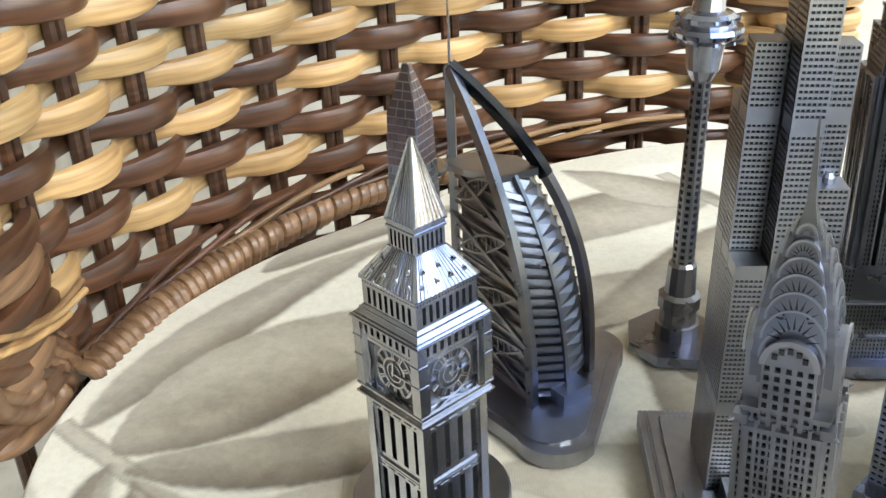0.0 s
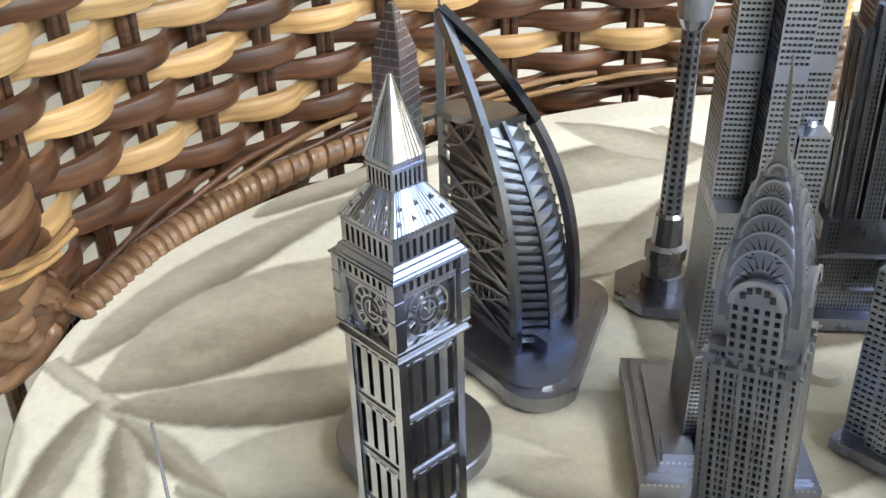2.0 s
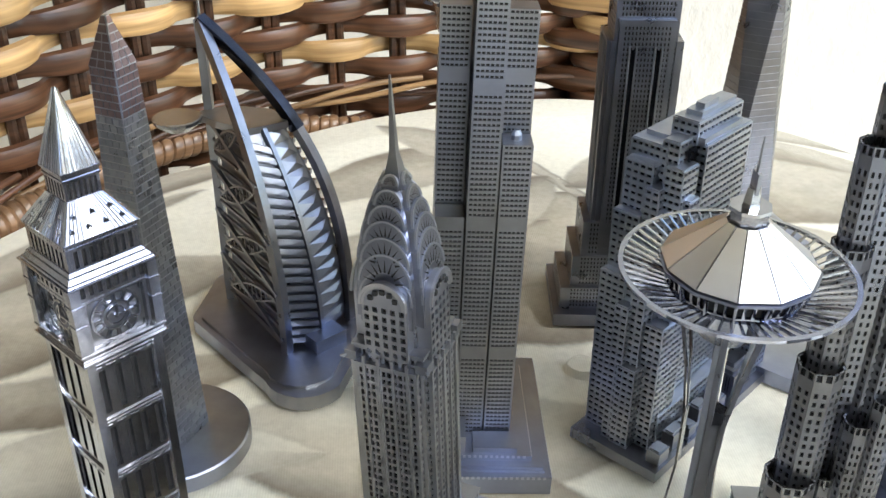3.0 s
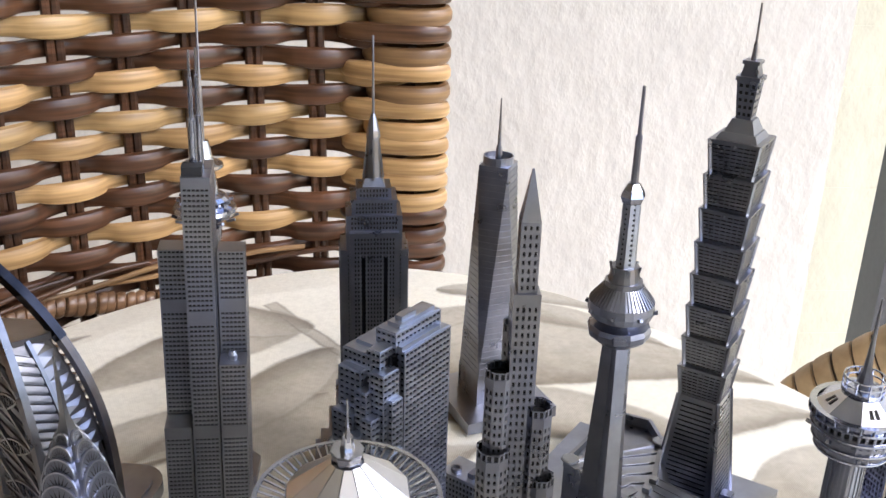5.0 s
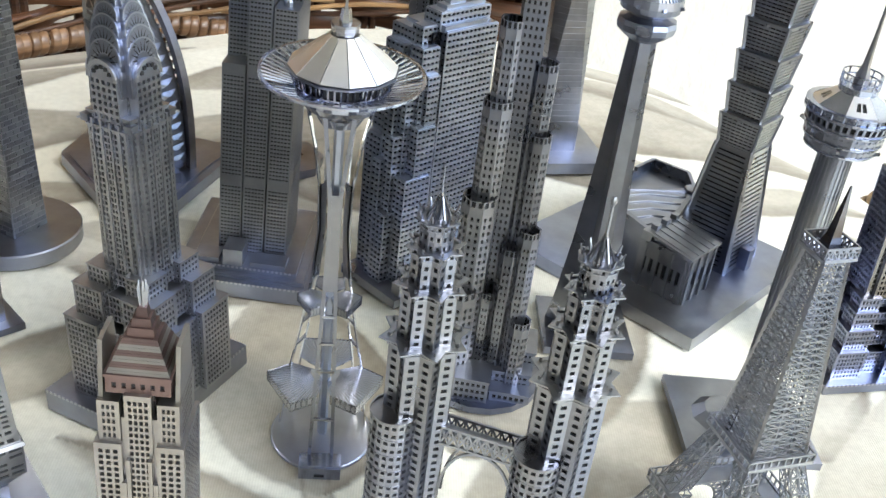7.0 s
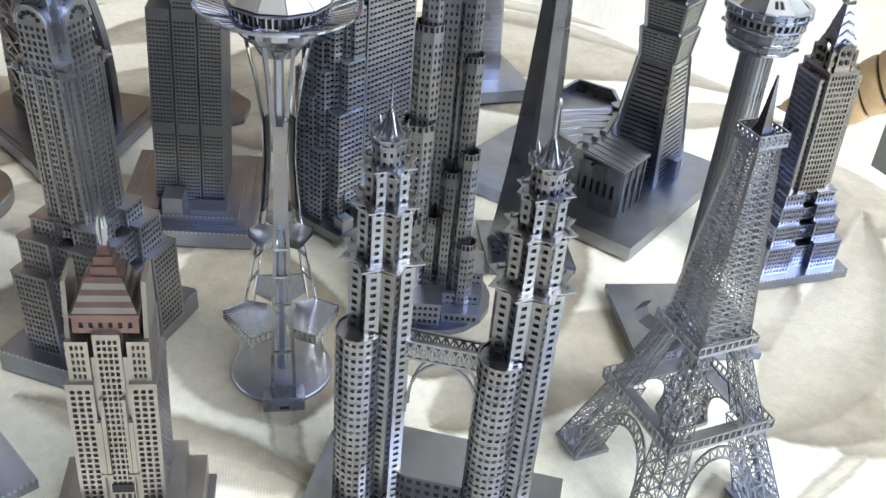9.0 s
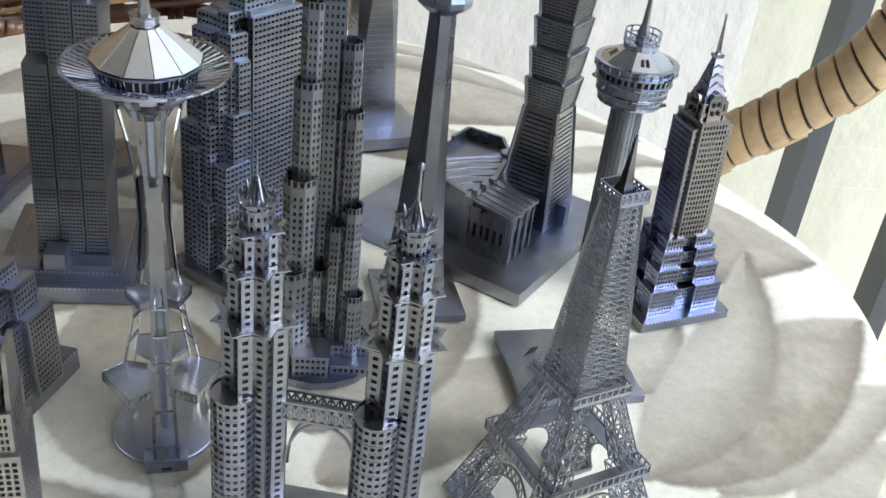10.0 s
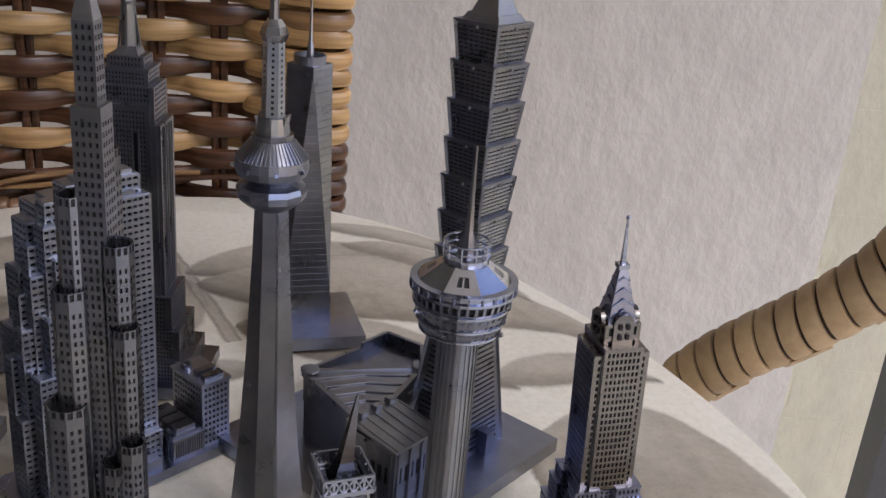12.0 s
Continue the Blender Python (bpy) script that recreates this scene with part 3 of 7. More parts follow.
def cloth():
    m, nt, b = mat_nodes("printed_canvas")
    tone = nt.nodes.new("ShaderNodeAttribute")
    tone.attribute_name = "leaf"
    rim = nt.nodes.new("ShaderNodeAttribute")
    rim.attribute_name = "rim"
    n1 = coord_noise(nt, 55, 4)
    n2 = coord_noise(nt, 14, 3)
    n3 = coord_noise(nt, 380, 4, 0.7)
    n5 = coord_noise(nt, 150, 4, 0.65)
    cream = ramp(nt, n2.outputs[0], [(0.3, (0.80, 0.765, 0.64)), (0.7, (0.88, 0.855, 0.74))])
    taupe = ramp(nt, n1.outputs[0], [(0.28, (0.25, 0.212, 0.155)), (0.5, (0.335, 0.292, 0.22)), (0.72, (0.43, 0.382, 0.295))])
    dark = ramp(nt, n1.outputs[0], [(0.3, (0.13, 0.105, 0.078)), (0.7, (0.20, 0.168, 0.128))])
    taupe = mixc(nt, 0.4, taupe, ramp(nt, n5.outputs[0], [(0.35, (0.25, 0.215, 0.16)), (0.65, (0.46, 0.412, 0.325))]))
    c = mixc(nt, tone.outputs["Fac"], cream, taupe)
    sc = nt.nodes.new("ShaderNodeMath")
    sc.operation = "MULTIPLY"
    nt.links.new(rim.outputs["Fac"], sc.inputs[0])
    nt.links.new(ramp(nt, n1.outputs[0], [(0.3, (0.7, 0.7, 0.7)), (0.7, (1.0, 1.0, 1.0))]), sc.inputs[1])
    c = mixc(nt, sc.outputs[0], c, dark)
    b.inputs["Roughness"].default_value = 0.92
    b.inputs["Sheen Weight"].default_value = 0.05
    tc = nt.nodes.new("ShaderNodeTexCoord")
    wv = nt.nodes.new("ShaderNodeTexWave")
    wv.inputs["Scale"].default_value = 480
    wv.inputs["Distortion"].default_value = 1.3
    wv.inputs["Detail"].default_value = 2
    mp = nt.nodes.new("ShaderNodeMapping")
    mp.inputs["Rotation"].default_value = (0, 0, radians(-8))
    nt.links.new(tc.outputs["Object"], mp.inputs["Vector"])
    nt.links.new(mp.outputs[0], wv.inputs["Vector"])
    grain = ramp(nt, n3.outputs[0], [(0.3, (0.86, 0.855, 0.84)), (0.6, (1.0, 1.0, 1.0))])
    ribs = ramp(nt, wv.outputs["Fac"], [(0.1, (0.74, 0.73, 0.70)), (0.6, (1.0, 1.0, 1.0))])
    c = mixc(nt, 0.8, c, grain, "MULTIPLY")
    c = mixc(nt, 0.2, c, ribs, "MULTIPLY")
    nt.links.new(c, b.inputs["Base Color"])
    mx = nt.nodes.new("ShaderNodeMath")
    mx.operation = "ADD"
    nt.links.new(wv.outputs["Fac"], mx.inputs[0])
    nt.links.new(n3.outputs[0], mx.inputs[1])
    bump(nt, b, mx.outputs[0], 0.16, 0.0003)
    return m


# foot x, y, tip x, y, width, bend, depth
LEAVES = [
    (0.1754, 0.3807, 0.1305, 0.2619, 0.066, 0.0, 0.85), (0.0763, 0.2316, 0.201, 0.2488, 0.046, -0.04, 0.65),
    (0.0663, 0.2904, 0.1668, 0.3574, 0.032, 0.08, 0.9), (0.1329, 0.2914, 0.225, 0.3221, 0.032, -0.06, 0.85),
    (0.153, 0.4169, 0.0632, 0.3551, 0.034, -0.06, 0.9), (0.1577, 0.4136, 0.0933, 0.441, 0.026, 0.08, 0.8),
    (0.1679, 0.3955, 0.0998, 0.311, 0.03, 0.06, 0.85), (0.1735, 0.3869, 0.2595, 0.4296, 0.03, 0.1, 0.8),
    (0.181, 0.3782, 0.3491, 0.366, 0.058, 0.12, 0.9), (0.2048, 0.3475, 0.3088, 0.3209, 0.036, 0.08, 0.9),
    (0.2137, 0.4533, 0.2962, 0.4355, 0.022, 0.08, 0.75), (0.2298, 0.4322, 0.315, 0.3975, 0.022, 0.1, 0.85),
    (0.2989, 0.3252, 0.3598, 0.3413, 0.022, 0.1, 0.8), (0.3114, 0.29, 0.3915, 0.269, 0.07, 0.02, 0.95),
    (0.338, 0.1375, 0.395, 0.1786, 0.03, 0.02, 0.9), (0.318, 0.151, 0.397, 0.202, 0.028, 0.04, 0.7),
    (0.3036, 0.1545, 0.394, 0.235, 0.046, 0.02, 0.95), (0.3062, 0.188, 0.3279, 0.2246, 0.02, 0.03, 0.7),
    (0.2995, 0.1545, 0.3645, 0.2715, 0.0285, -0.066, 0.75),
    (0.255, 0.11, 0.33, 0.095, 0.026, 0.06, 0.85), (0.219, 0.1504, 0.306, 0.2071, 0.032, 0.06, 0.85),
    (0.213, 0.168, 0.2622, 0.2657, 0.034, -0.08, 0.85), (0.186, 0.1468, 0.1515, 0.2324, 0.05, 0.0, 0.95),
    (0.1959, 0.1282, 0.1197, 0.1504, 0.0155, 0.0, 0.8), (0.186, 0.115, 0.165, 0.08, 0.02, 0.0, 0.8),
    (0.1217, 0.2024, 0.07, 0.15, 0.026, 0.08, 0.8), (-0.0336, 0.2525, 0.0369, 0.372, 0.024, 0.06, 0.85),
    (-0.0099, 0.3449, 0.062, 0.4075, 0.022, 0.08, 0.8), (-0.0199, 0.2422, 0.0727, 0.325, 0.044, 0.07, 0.9),
    (0.0161, 0.2072, 0.1079, 0.2283, 0.032, 0.06, 0.45), (-0.0126, 0.2348, 0.102, 0.2783, 0.023, -0.06, 0.95),
    (-0.0089, 0.231, 0.0315, 0.2041, 0.009, 0.0, 0.95), (-0.0072, 0.2273, 0.016, 0.178, 0.0105, 0.03, 0.95),
    (-0.0172, 0.2376, -0.012, 0.172, 0.0125, -0.03, 0.95), (-0.0425, 0.2334, -0.0261, 0.1823, 0.014, 0.0, 0.4),
]
STEMS = [
    (-0.0413, 0.2545, -0.0059, 0.2307, 0.0055), (0.1356, 0.4389, 0.1698, 0.3929, 0.006),
    (0.1698, 0.3929, 0.2077, 0.3341, 0.005), (0.1969, 0.1282, 0.222, 0.085, 0.005),
    (0.1887, 0.1321, 0.1825, 0.1527, 0.0065), (0.1989, 0.1262, 0.1869, 0.135, 0.0055),
    (0.2879, 0.1397, 0.255, 0.095, 0.005), (0.3244, 0.1523, 0.286, 0.115, 0.004),
]
NR, NA = 328, 1260
rr_ = np.concatenate([np.linspace(0, 0.985, 300), 0.985 + 0.015 * np.sin(np.linspace(0.08, math.pi / 2, 20)), [1.0] * 8])
zz_ = np.concatenate([np.zeros(300), -0.012 * (1 - np.cos(np.linspace(0.08, math.pi / 2, 20))), np.linspace(-0.018, -0.054, 8)])
ang_ = np.linspace(0, 2 * math.pi, NA, endpoint=False)
er_ = np.array([edge_r(a) for a in ang_])
gx = CX + rr_[:, None] * er_[None] * np.cos(ang_)[None]
gy = CY + rr_[:, None] * er_[None] * np.sin(ang_)[None]
gz = zz_[:, None] + 0 * gx - 0.0035 * np.clip(rr_[:, None] - 0.86, 0, 1) / 0.14
gz = gz + (0.0009 * np.sin(gx * 41 + 1) * np.cos(gy * 37) - 0.0012) * (rr_[:, None] > 0.02)
me = bpy.data.meshes.new("seat_cushion")
vv = np.stack([gx, gy, gz], -1).reshape(-1, 3)
ii, jj = np.meshgrid(np.arange(NR - 1), np.arange(NA), indexing="ij")
j2 = (jj + 1) % NA
ff = np.stack([ii * NA + jj, (ii + 1) * NA + jj, (ii + 1) * NA + j2, ii * NA + j2], -1).reshape(-1, 4)
me.from_pydata(vv.tolist(), [], ff.tolist() + [list(reversed(range((NR - 1) * NA, NR * NA)))])
me.polygons.foreach_set("use_smooth", [True] * len(me.polygons))
tn, rm = leaf_print(gx.ravel(), gy.ravel())
for nm, vals in (("leaf", tn), ("rim", rm)):
    at_ = me.attributes.new(nm, "FLOAT", "POINT")
    at_.data.foreach_set("value", vals.astype(np.float32))
me.materials.append(cloth())
cushion = tagged(new("seat_cushion", me), "round cream canvas seat cushion printed with taupe leaves", "cushion")


# ---- metal models on the cushion (sizes below in millimetres) ----
GROUP = "metal skyline models on the cushion"


def model(name, label, x, y, turn, z=0.0, rx=0.0, ry=0.0):
    return thing(name, label, "model building", x, y, z, turn, GROUP, rx, ry)


def ngon(n, r, rot=0.0, cx=0.0, cy=0.0):
    return [(cx + r * math.cos(rot + 2 * math.pi * i / n), cy + r * math.sin(rot + 2 * math.pi * i / n)) for i in range(n)]


def sq(w, d=None, cx=0.0, cy=0.0):
    d = w if d is None else d
    return [(cx - w / 2, cy - d / 2), (cx + w / 2, cy - d / 2), (cx + w / 2, cy + d / 2), (cx - w / 2, cy + d / 2)]


def fins(s, p0, p1, q0, q1, n, w, m=0):
    """Thin ribs on a sloping face: from points between p0 and p1 below to points between q0 and q1 above."""
    p0, p1, q0, q1 = (Vector(p) for p in (p0, p1, q0, q1))
    for i in range(n):
        t = (i + 0.5) / n
        s.bar(p0.lerp(p1, t), q0.lerp(q1, t), w, m)


def tabs(s, x0, x1, y0, y1, z, step=1.3, m=1):
    """Bright folded tabs along the top edge of a plate."""
    for i in range(int((x1 - x0) / step)):
        x = x0 + (i + 0.5) * step
        for y in (y0, y1):
            s.box(x - 0.33, x + 0.33, y - 0.12, y + 0.12, z - 0.55, z + 0.06, m)
    for i in range(int((y1 - y0) / step)):
        y = y0 + (i + 0.5) * step
        for x in (x0, x1):
            s.box(x - 0.12, x + 0.12, y - 0.33, y + 0.33, z - 0.55, z + 0.06, m)


def side(plan, k):
    return plan[k], plan[(k + 1) % len(plan)]


def clock_tower():
    t = model("clock_tower_model", "shiny silver metal model of a clock tower with a pointed roof", 0.0786, 0.1846, 51)
    s = Shape()
    s.box(-11, 11, -11, 11, 0, 2)
    part("base", s, GREY, t)
    # shaft: tiers of tall slots between banded ledges
    tops = [14.4, 26.8, 39.2, 51.6, 64.2]
    z = 2.0
    for zt in tops:
        s = Shape()
        pl = sq(13.4)
        for k in range(4):
            a, b = side(pl, k)
            s.grid((*a, z), (*b, z), (*b, zt - 1.7), (*a, zt - 1.7), 4, 1, 0.4, 0.84, 1.1, edge=(0.04, 0.0))
        part("shaft_tier", s, [STEEL, HOLE], t)
        s = Shape()
        for w, z0, z1 in ((13.5, zt - 1.7, zt - 1.35), (13.9, zt - 1.35, zt - 1.05), (13.5, zt - 1.05, zt - 0.65), (14.1, zt - 0.65, zt - 0.3), (13.6, zt - 0.3, zt)):
            s.hull(sq(w), z0, z1)
        for k in range(4):
            R = Matrix.Rotation(math.pi / 2 * k, 3, "Z")
            for i in range(5):
                x = -5.4 + 2.7 * i
                for j in range(3):
                    h = 0.18 + 0.24 * (3 - j)
                    s.rbox(R, x - h, x + h, -6.95 + 0.05 * j, -6.6, zt - 1.98 - 0.28 * j, zt - 1.75 - 0.28 * j)
        part("ledge", s, STEEL, t)
        z = zt
    for x in (-1, 1):
        for y in (-1, 1):
            s = Shape()
            s.box(6.55 * x - 0.85, 6.55 * x + 0.85, 6.55 * y - 0.85, 6.55 * y + 0.85, 2, 64.2)
            part("corner_pier", s, STEEL, t)
    # clock stage
    s = Shape()
    s.hull(sq(13.6), 63.4, 64.7, 0, sq(15.6))
    s.hull(sq(16.9), 64.7, 65.1)
    s.hull(sq(16.1), 65.1, 65.6)
    s.hull(sq(15.7), 65.6, 66.3)
    part("stage_ledge", s, STEEL, t)
    s = Shape()
    pl = sq(15.0)
    for k in range(4):
        a, b = side(pl, k)
        s.grid((*a, 66.3), (*b, 66.3), (*b, 76.3), (*a, 76.3), 1, 1, 0.72, 0.94, 1.2, edge=(0.0, 0.0), mh=2)
        s.grid((*a, 76.3), (*b, 76.3), (*b, 77.0), (*a, 77.0), 22, 1, 0.5, 0.5, 0.12, edge=(0.05, 0), mh=0)
        s.grid((*a, 77.0), (*b, 77.0), (*b, 79.6), (*a, 79.6), 8, 1, 0.5, 0.74, 0.7, edge=(0.08, 0))
    part("clock_stage", s, [STEEL, HOLE, GUN], t)
    for x in (-1, 1):
        for y in (-1, 1):
            s = Shape()
            s.box(7.25 * x - 0.95, 7.25 * x + 0.95, 7.25 * y - 0.95, 7.25 * y + 0.95, 66.3, 79.6)
            for zz in (66.5, 72.4, 76.2):
                s.box(7.25 * x - 1.08, 7.25 * x + 1.08, 7.25 * y - 1.08, 7.25 * y + 1.08, zz, zz + 0.3)
            part("stage_pier", s, STEEL, t)
    s = Shape()
    s.hull(sq(15.9), 79.6, 79.9)
    s.hull(sq(17.1), 79.9, 80.2)
    s.hull(sq(16.2), 80.2, 82.2, 0, sq(13.5))
    for k in range(4):
        (a, b), (c, d) = side(sq(16.3), k), side(sq(13.6), k)
        for i in range(2):
            f0 = (i + 0.4) / 2
            p, q = Vector((*a, 80.2)).lerp(Vector((*c, 82.2)), f0), Vector((*b, 80.2)).lerp(Vector((*d, 82.2)), f0)
            s.bar(p, q, 0.2)
    part("eave", s, STEEL, t, "bright folded steel eave")
    # the dials, one to a face
    for k in range(4):
        d = Shape()
        R = Matrix.Rotation(math.pi / 2 * k, 3, "Z")

        def P(u, v, o):
            return R @ Vector((u, -6.35 - o, 71.3 + v))

        n = 36
        for r0, r1, o in ((4.3, 4.75, 0.3), (2.5, 2.9, 0.3), (1.55, 1.8, 0.3), (0.0, 0.45, 0.35)):
            for i in range(n):
                a0, a1 = 2 * math.pi * i / n, 2 * math.pi * (i + 1) / n
                ring = [(r0, a0), (r0, a1), (r1, a1), (r1, a0)]
                d.poly([P(r * math.sin(a), r * math.cos(a), o) for r, a in ring])
                d.poly([P(r1 * math.sin(a), r1 * math.cos(a), oo) for a, oo in ((a0, o), (a1, o), (a1, 0), (a0, 0))])
        for i in range(12):
            a0 = 2 * math.pi * i / 12
            for da in (-0.07, 0.07):
                d.bar(P(2.9 * math.sin(a0 + da), 2.9 * math.cos(a0 + da), 0.2), P(4.3 * math.sin(a0 + da * 0.8), 4.3 * math.cos(a0 + da * 0.8), 0.2), 0.3)
        for x in (-1, 1):
            for v in (-1, 1):
                d.bar(P(5.0 * x, 3.2 * v, 0.15), P(5.0 * x, 4.6 * v, 0.15), 0.25)
                d.bar(P(3.4 * x, 4.6 * v, 0.15), P(5.0 * x, 4.6 * v, 0.15), 0.25)
        dial = part("dial", d, STEEL, t, "etched steel clock dial")
        for nm, ln, an, w in (("minute_hand", 3.3, 90, 0.3), ("hour_hand", 2.3, 5, 0.42)):
            h = Shape()
            h.bar(P(-0.5 * math.sin(radians(an)), -0.5 * math.cos(radians(an)), 0.45), P(ln * math.sin(radians(an)), ln * math.cos(radians(an)), 0.45), w)
            part(nm, h, STEEL, dial)
    s = Shape()
    pl = sq(13.3)
    for k in range(4):
        a, b = side(pl, k)
        s.grid((*a, 82.2), (*b, 82.2), (*b, 86.2), (*a, 86.2), 8, 1, 0.5, 0.78, 0.8, edge=(0.07, 0))
        s.grid((*a, 86.2), (*b, 86.2), (*b, 87.0), (*a, 87.0), 20, 1, 0.5, 0.6, 0.15, mh=0)
    s.hull(sq(14.0), 87.0, 87.4)
    part("belfry", s, [STEEL, HOLE], t)
    s = Shape()
    lo, hi = sq(13.8), sq(6.5)
    s.hull(lo, 87.4, 92.8, 0, hi, bottom=False)
    roof = part("roof", s, STEEL, t)
    s = Shape()
    for k in range(4):
        (a, b), (c, d) = side(lo, k), side(hi, k)
        fins(s, (*a, 87.4), (*b, 87.4), (*c, 92.8), (*d, 92.8), 17, 0.2)
        s.bar((*a, 87.4), (*c, 92.8), 0.4)
    tagged(part("roof_seam", s, STEEL, roof), kind="stuff")
    for k in range(4):
        R = Matrix.Rotation(math.pi / 2 * k, 3, "Z")
        for row, cnt in ((0.22, 4), (0.55, 3)):
            for i in range(cnt):
                w = 13.8 - 7.3 * row
                c = Vector((-w / 2 + w * (i + 0.5) / cnt, -w / 2 + 0.1, 87.4 + 5.4 * row))
                s = Shape()
                q = [c + Vector(v) for v in ((-0.45, -0.15, -0.35), (0.45, -0.15, -0.35), (0.45, -0.15, 0.35), (0.0, -0.15, 0.8), (-0.45, -0.15, 0.35))]
                s.poly([R @ v for v in q])
                for e in range(5):
                    a_, b_ = q[e], q[(e + 1) % 5]
                    s.poly([R @ v for v in (b_, a_, a_ + Vector((0, 0.9, 0.1)), b_ + Vector((0, 0.9, 0.1)))])
                part("roof_dormer", s, STEEL, t)
    s = Shape()
    pl = sq(6.4)
    for k in range(4):
        a, b = side(pl, k)
        s.grid((*a, 92.8), (*b, 92.8), (*b, 96.2), (*a, 96.2), 6, 1, 0.5, 0.82, 0.5, edge=(0.05, 0))
    s.hull(sq(6.9), 96.2, 96.6)
    s.hull(sq(6.6), 96.6, 97.4)
    s.hull(sq(7.1), 97.4, 97.8)
    part("lantern", s, [STEEL, HOLE], t)
    s = Shape()
    lo, hi = sq(6.9), sq(0.3)
    s.hull(lo, 97.8, 110.9, 0, hi)
    spire = part("spire", s, STEEL, t)
    s = Shape()
    for k in range(4):
        (a, b), (c, d) = side(lo, k), side(hi, k)
        fins(s, (*a, 97.8), (*b, 97.8), (*c, 110.9), (*d, 110.9), 9, 0.16)
        s.bar((*a, 97.8), (*c, 110.9), 0.3)
    tagged(part("spire_seam", s, STEEL, spire), kind="stuff")


def brick_tower():
    t = model("brick_tower_model", "narrow metal model tower with copper brick tip on a disc", 0.0703, 0.2278, -20)
    s = Shape()
    s.lathe([(18.5, 0), (19, 0.6), (19, 4.6), (18.6, 5)], 48)
    part("base", s, GREY, t, smooth=True)
    brick_rng = random.Random(3)
    s = Shape()
    lo, hi = sq(12.4), sq(6.4)
    s.hull(lo, 5, 99.5, 3, hi)
    for k in range(4):
        (a, b), (c, d) = side(lo, k), side(hi, k)
        a, b, c, d = (Vector(p) for p in ((*a, 5), (*b, 5), (*d, 99.5), (*c, 99.5)))
        n = (b - a).cross(d - a).normalized() * 0.18
        rows = 56
        for r in range(rows):
            v0, v1 = (r + 0.09) / rows, (r + 0.91) / rows
            cols = 4
            off = 0.5 * (r % 2)
            for i in range(cols + 1):
                u0, u1 = max(0.02, (i - off + 0.05) / cols), min(0.98, (i + 1 - off - 0.05) / cols)
                if u1 - u0 < 0.05:
                    continue
                q = [a.lerp(b, u).lerp(d.lerp(c, u), v) for u, v in ((u0, v0), (u1, v0), (u1, v1), (u0, v1))]
                o = [p + n for p in q]
                s.poly(o, 2 if r > 49 else brick_rng.choice([0, 1, 1]))
                for e in range(4):
                    s.poly([q[e], q[(e + 1) % 4], o[(e + 1) % 4], o[e]])
    part("shaft", s, [GREY, GUN, COPPER, BRUSHED], t)
    s = Shape()
    s.box(-3, -1, -6.8, -6.2, 6, 9)
    part("doorway", s, HOLE, t)
    s = Shape()
    lo, hi = sq(6.6), sq(1.0)
    s.hull(lo, 99.5, 109.5, 0, hi)
    for k in range(4):
        (a, b), (c, d) = side(lo, k), side(hi, k)
        a, b, c, d = (Vector(p) for p in ((*a, 99.5), (*b, 99.5), (*d, 109.5), (*c, 109.5)))
        n = (b - a).cross(d - a).normalized() * 0.2
        for r in range(6):
            v0, v1 = (r + 0.08) / 6, (r + 0.92) / 6
            cols = max(1, 3 - r // 2)
            for i in range(cols):
                u0, u1 = (i + 0.06) / cols, (i + 0.94) / cols
                q = [a.lerp(b, u).lerp(d.lerp(c, u), v) + n for u, v in ((u0, v0), (u1, v0), (u1, v1), (u0, v1))]
                s.poly(q, 1)
    part("tip", s, [PALE, COPPER], t, "copper-toned brick tip")


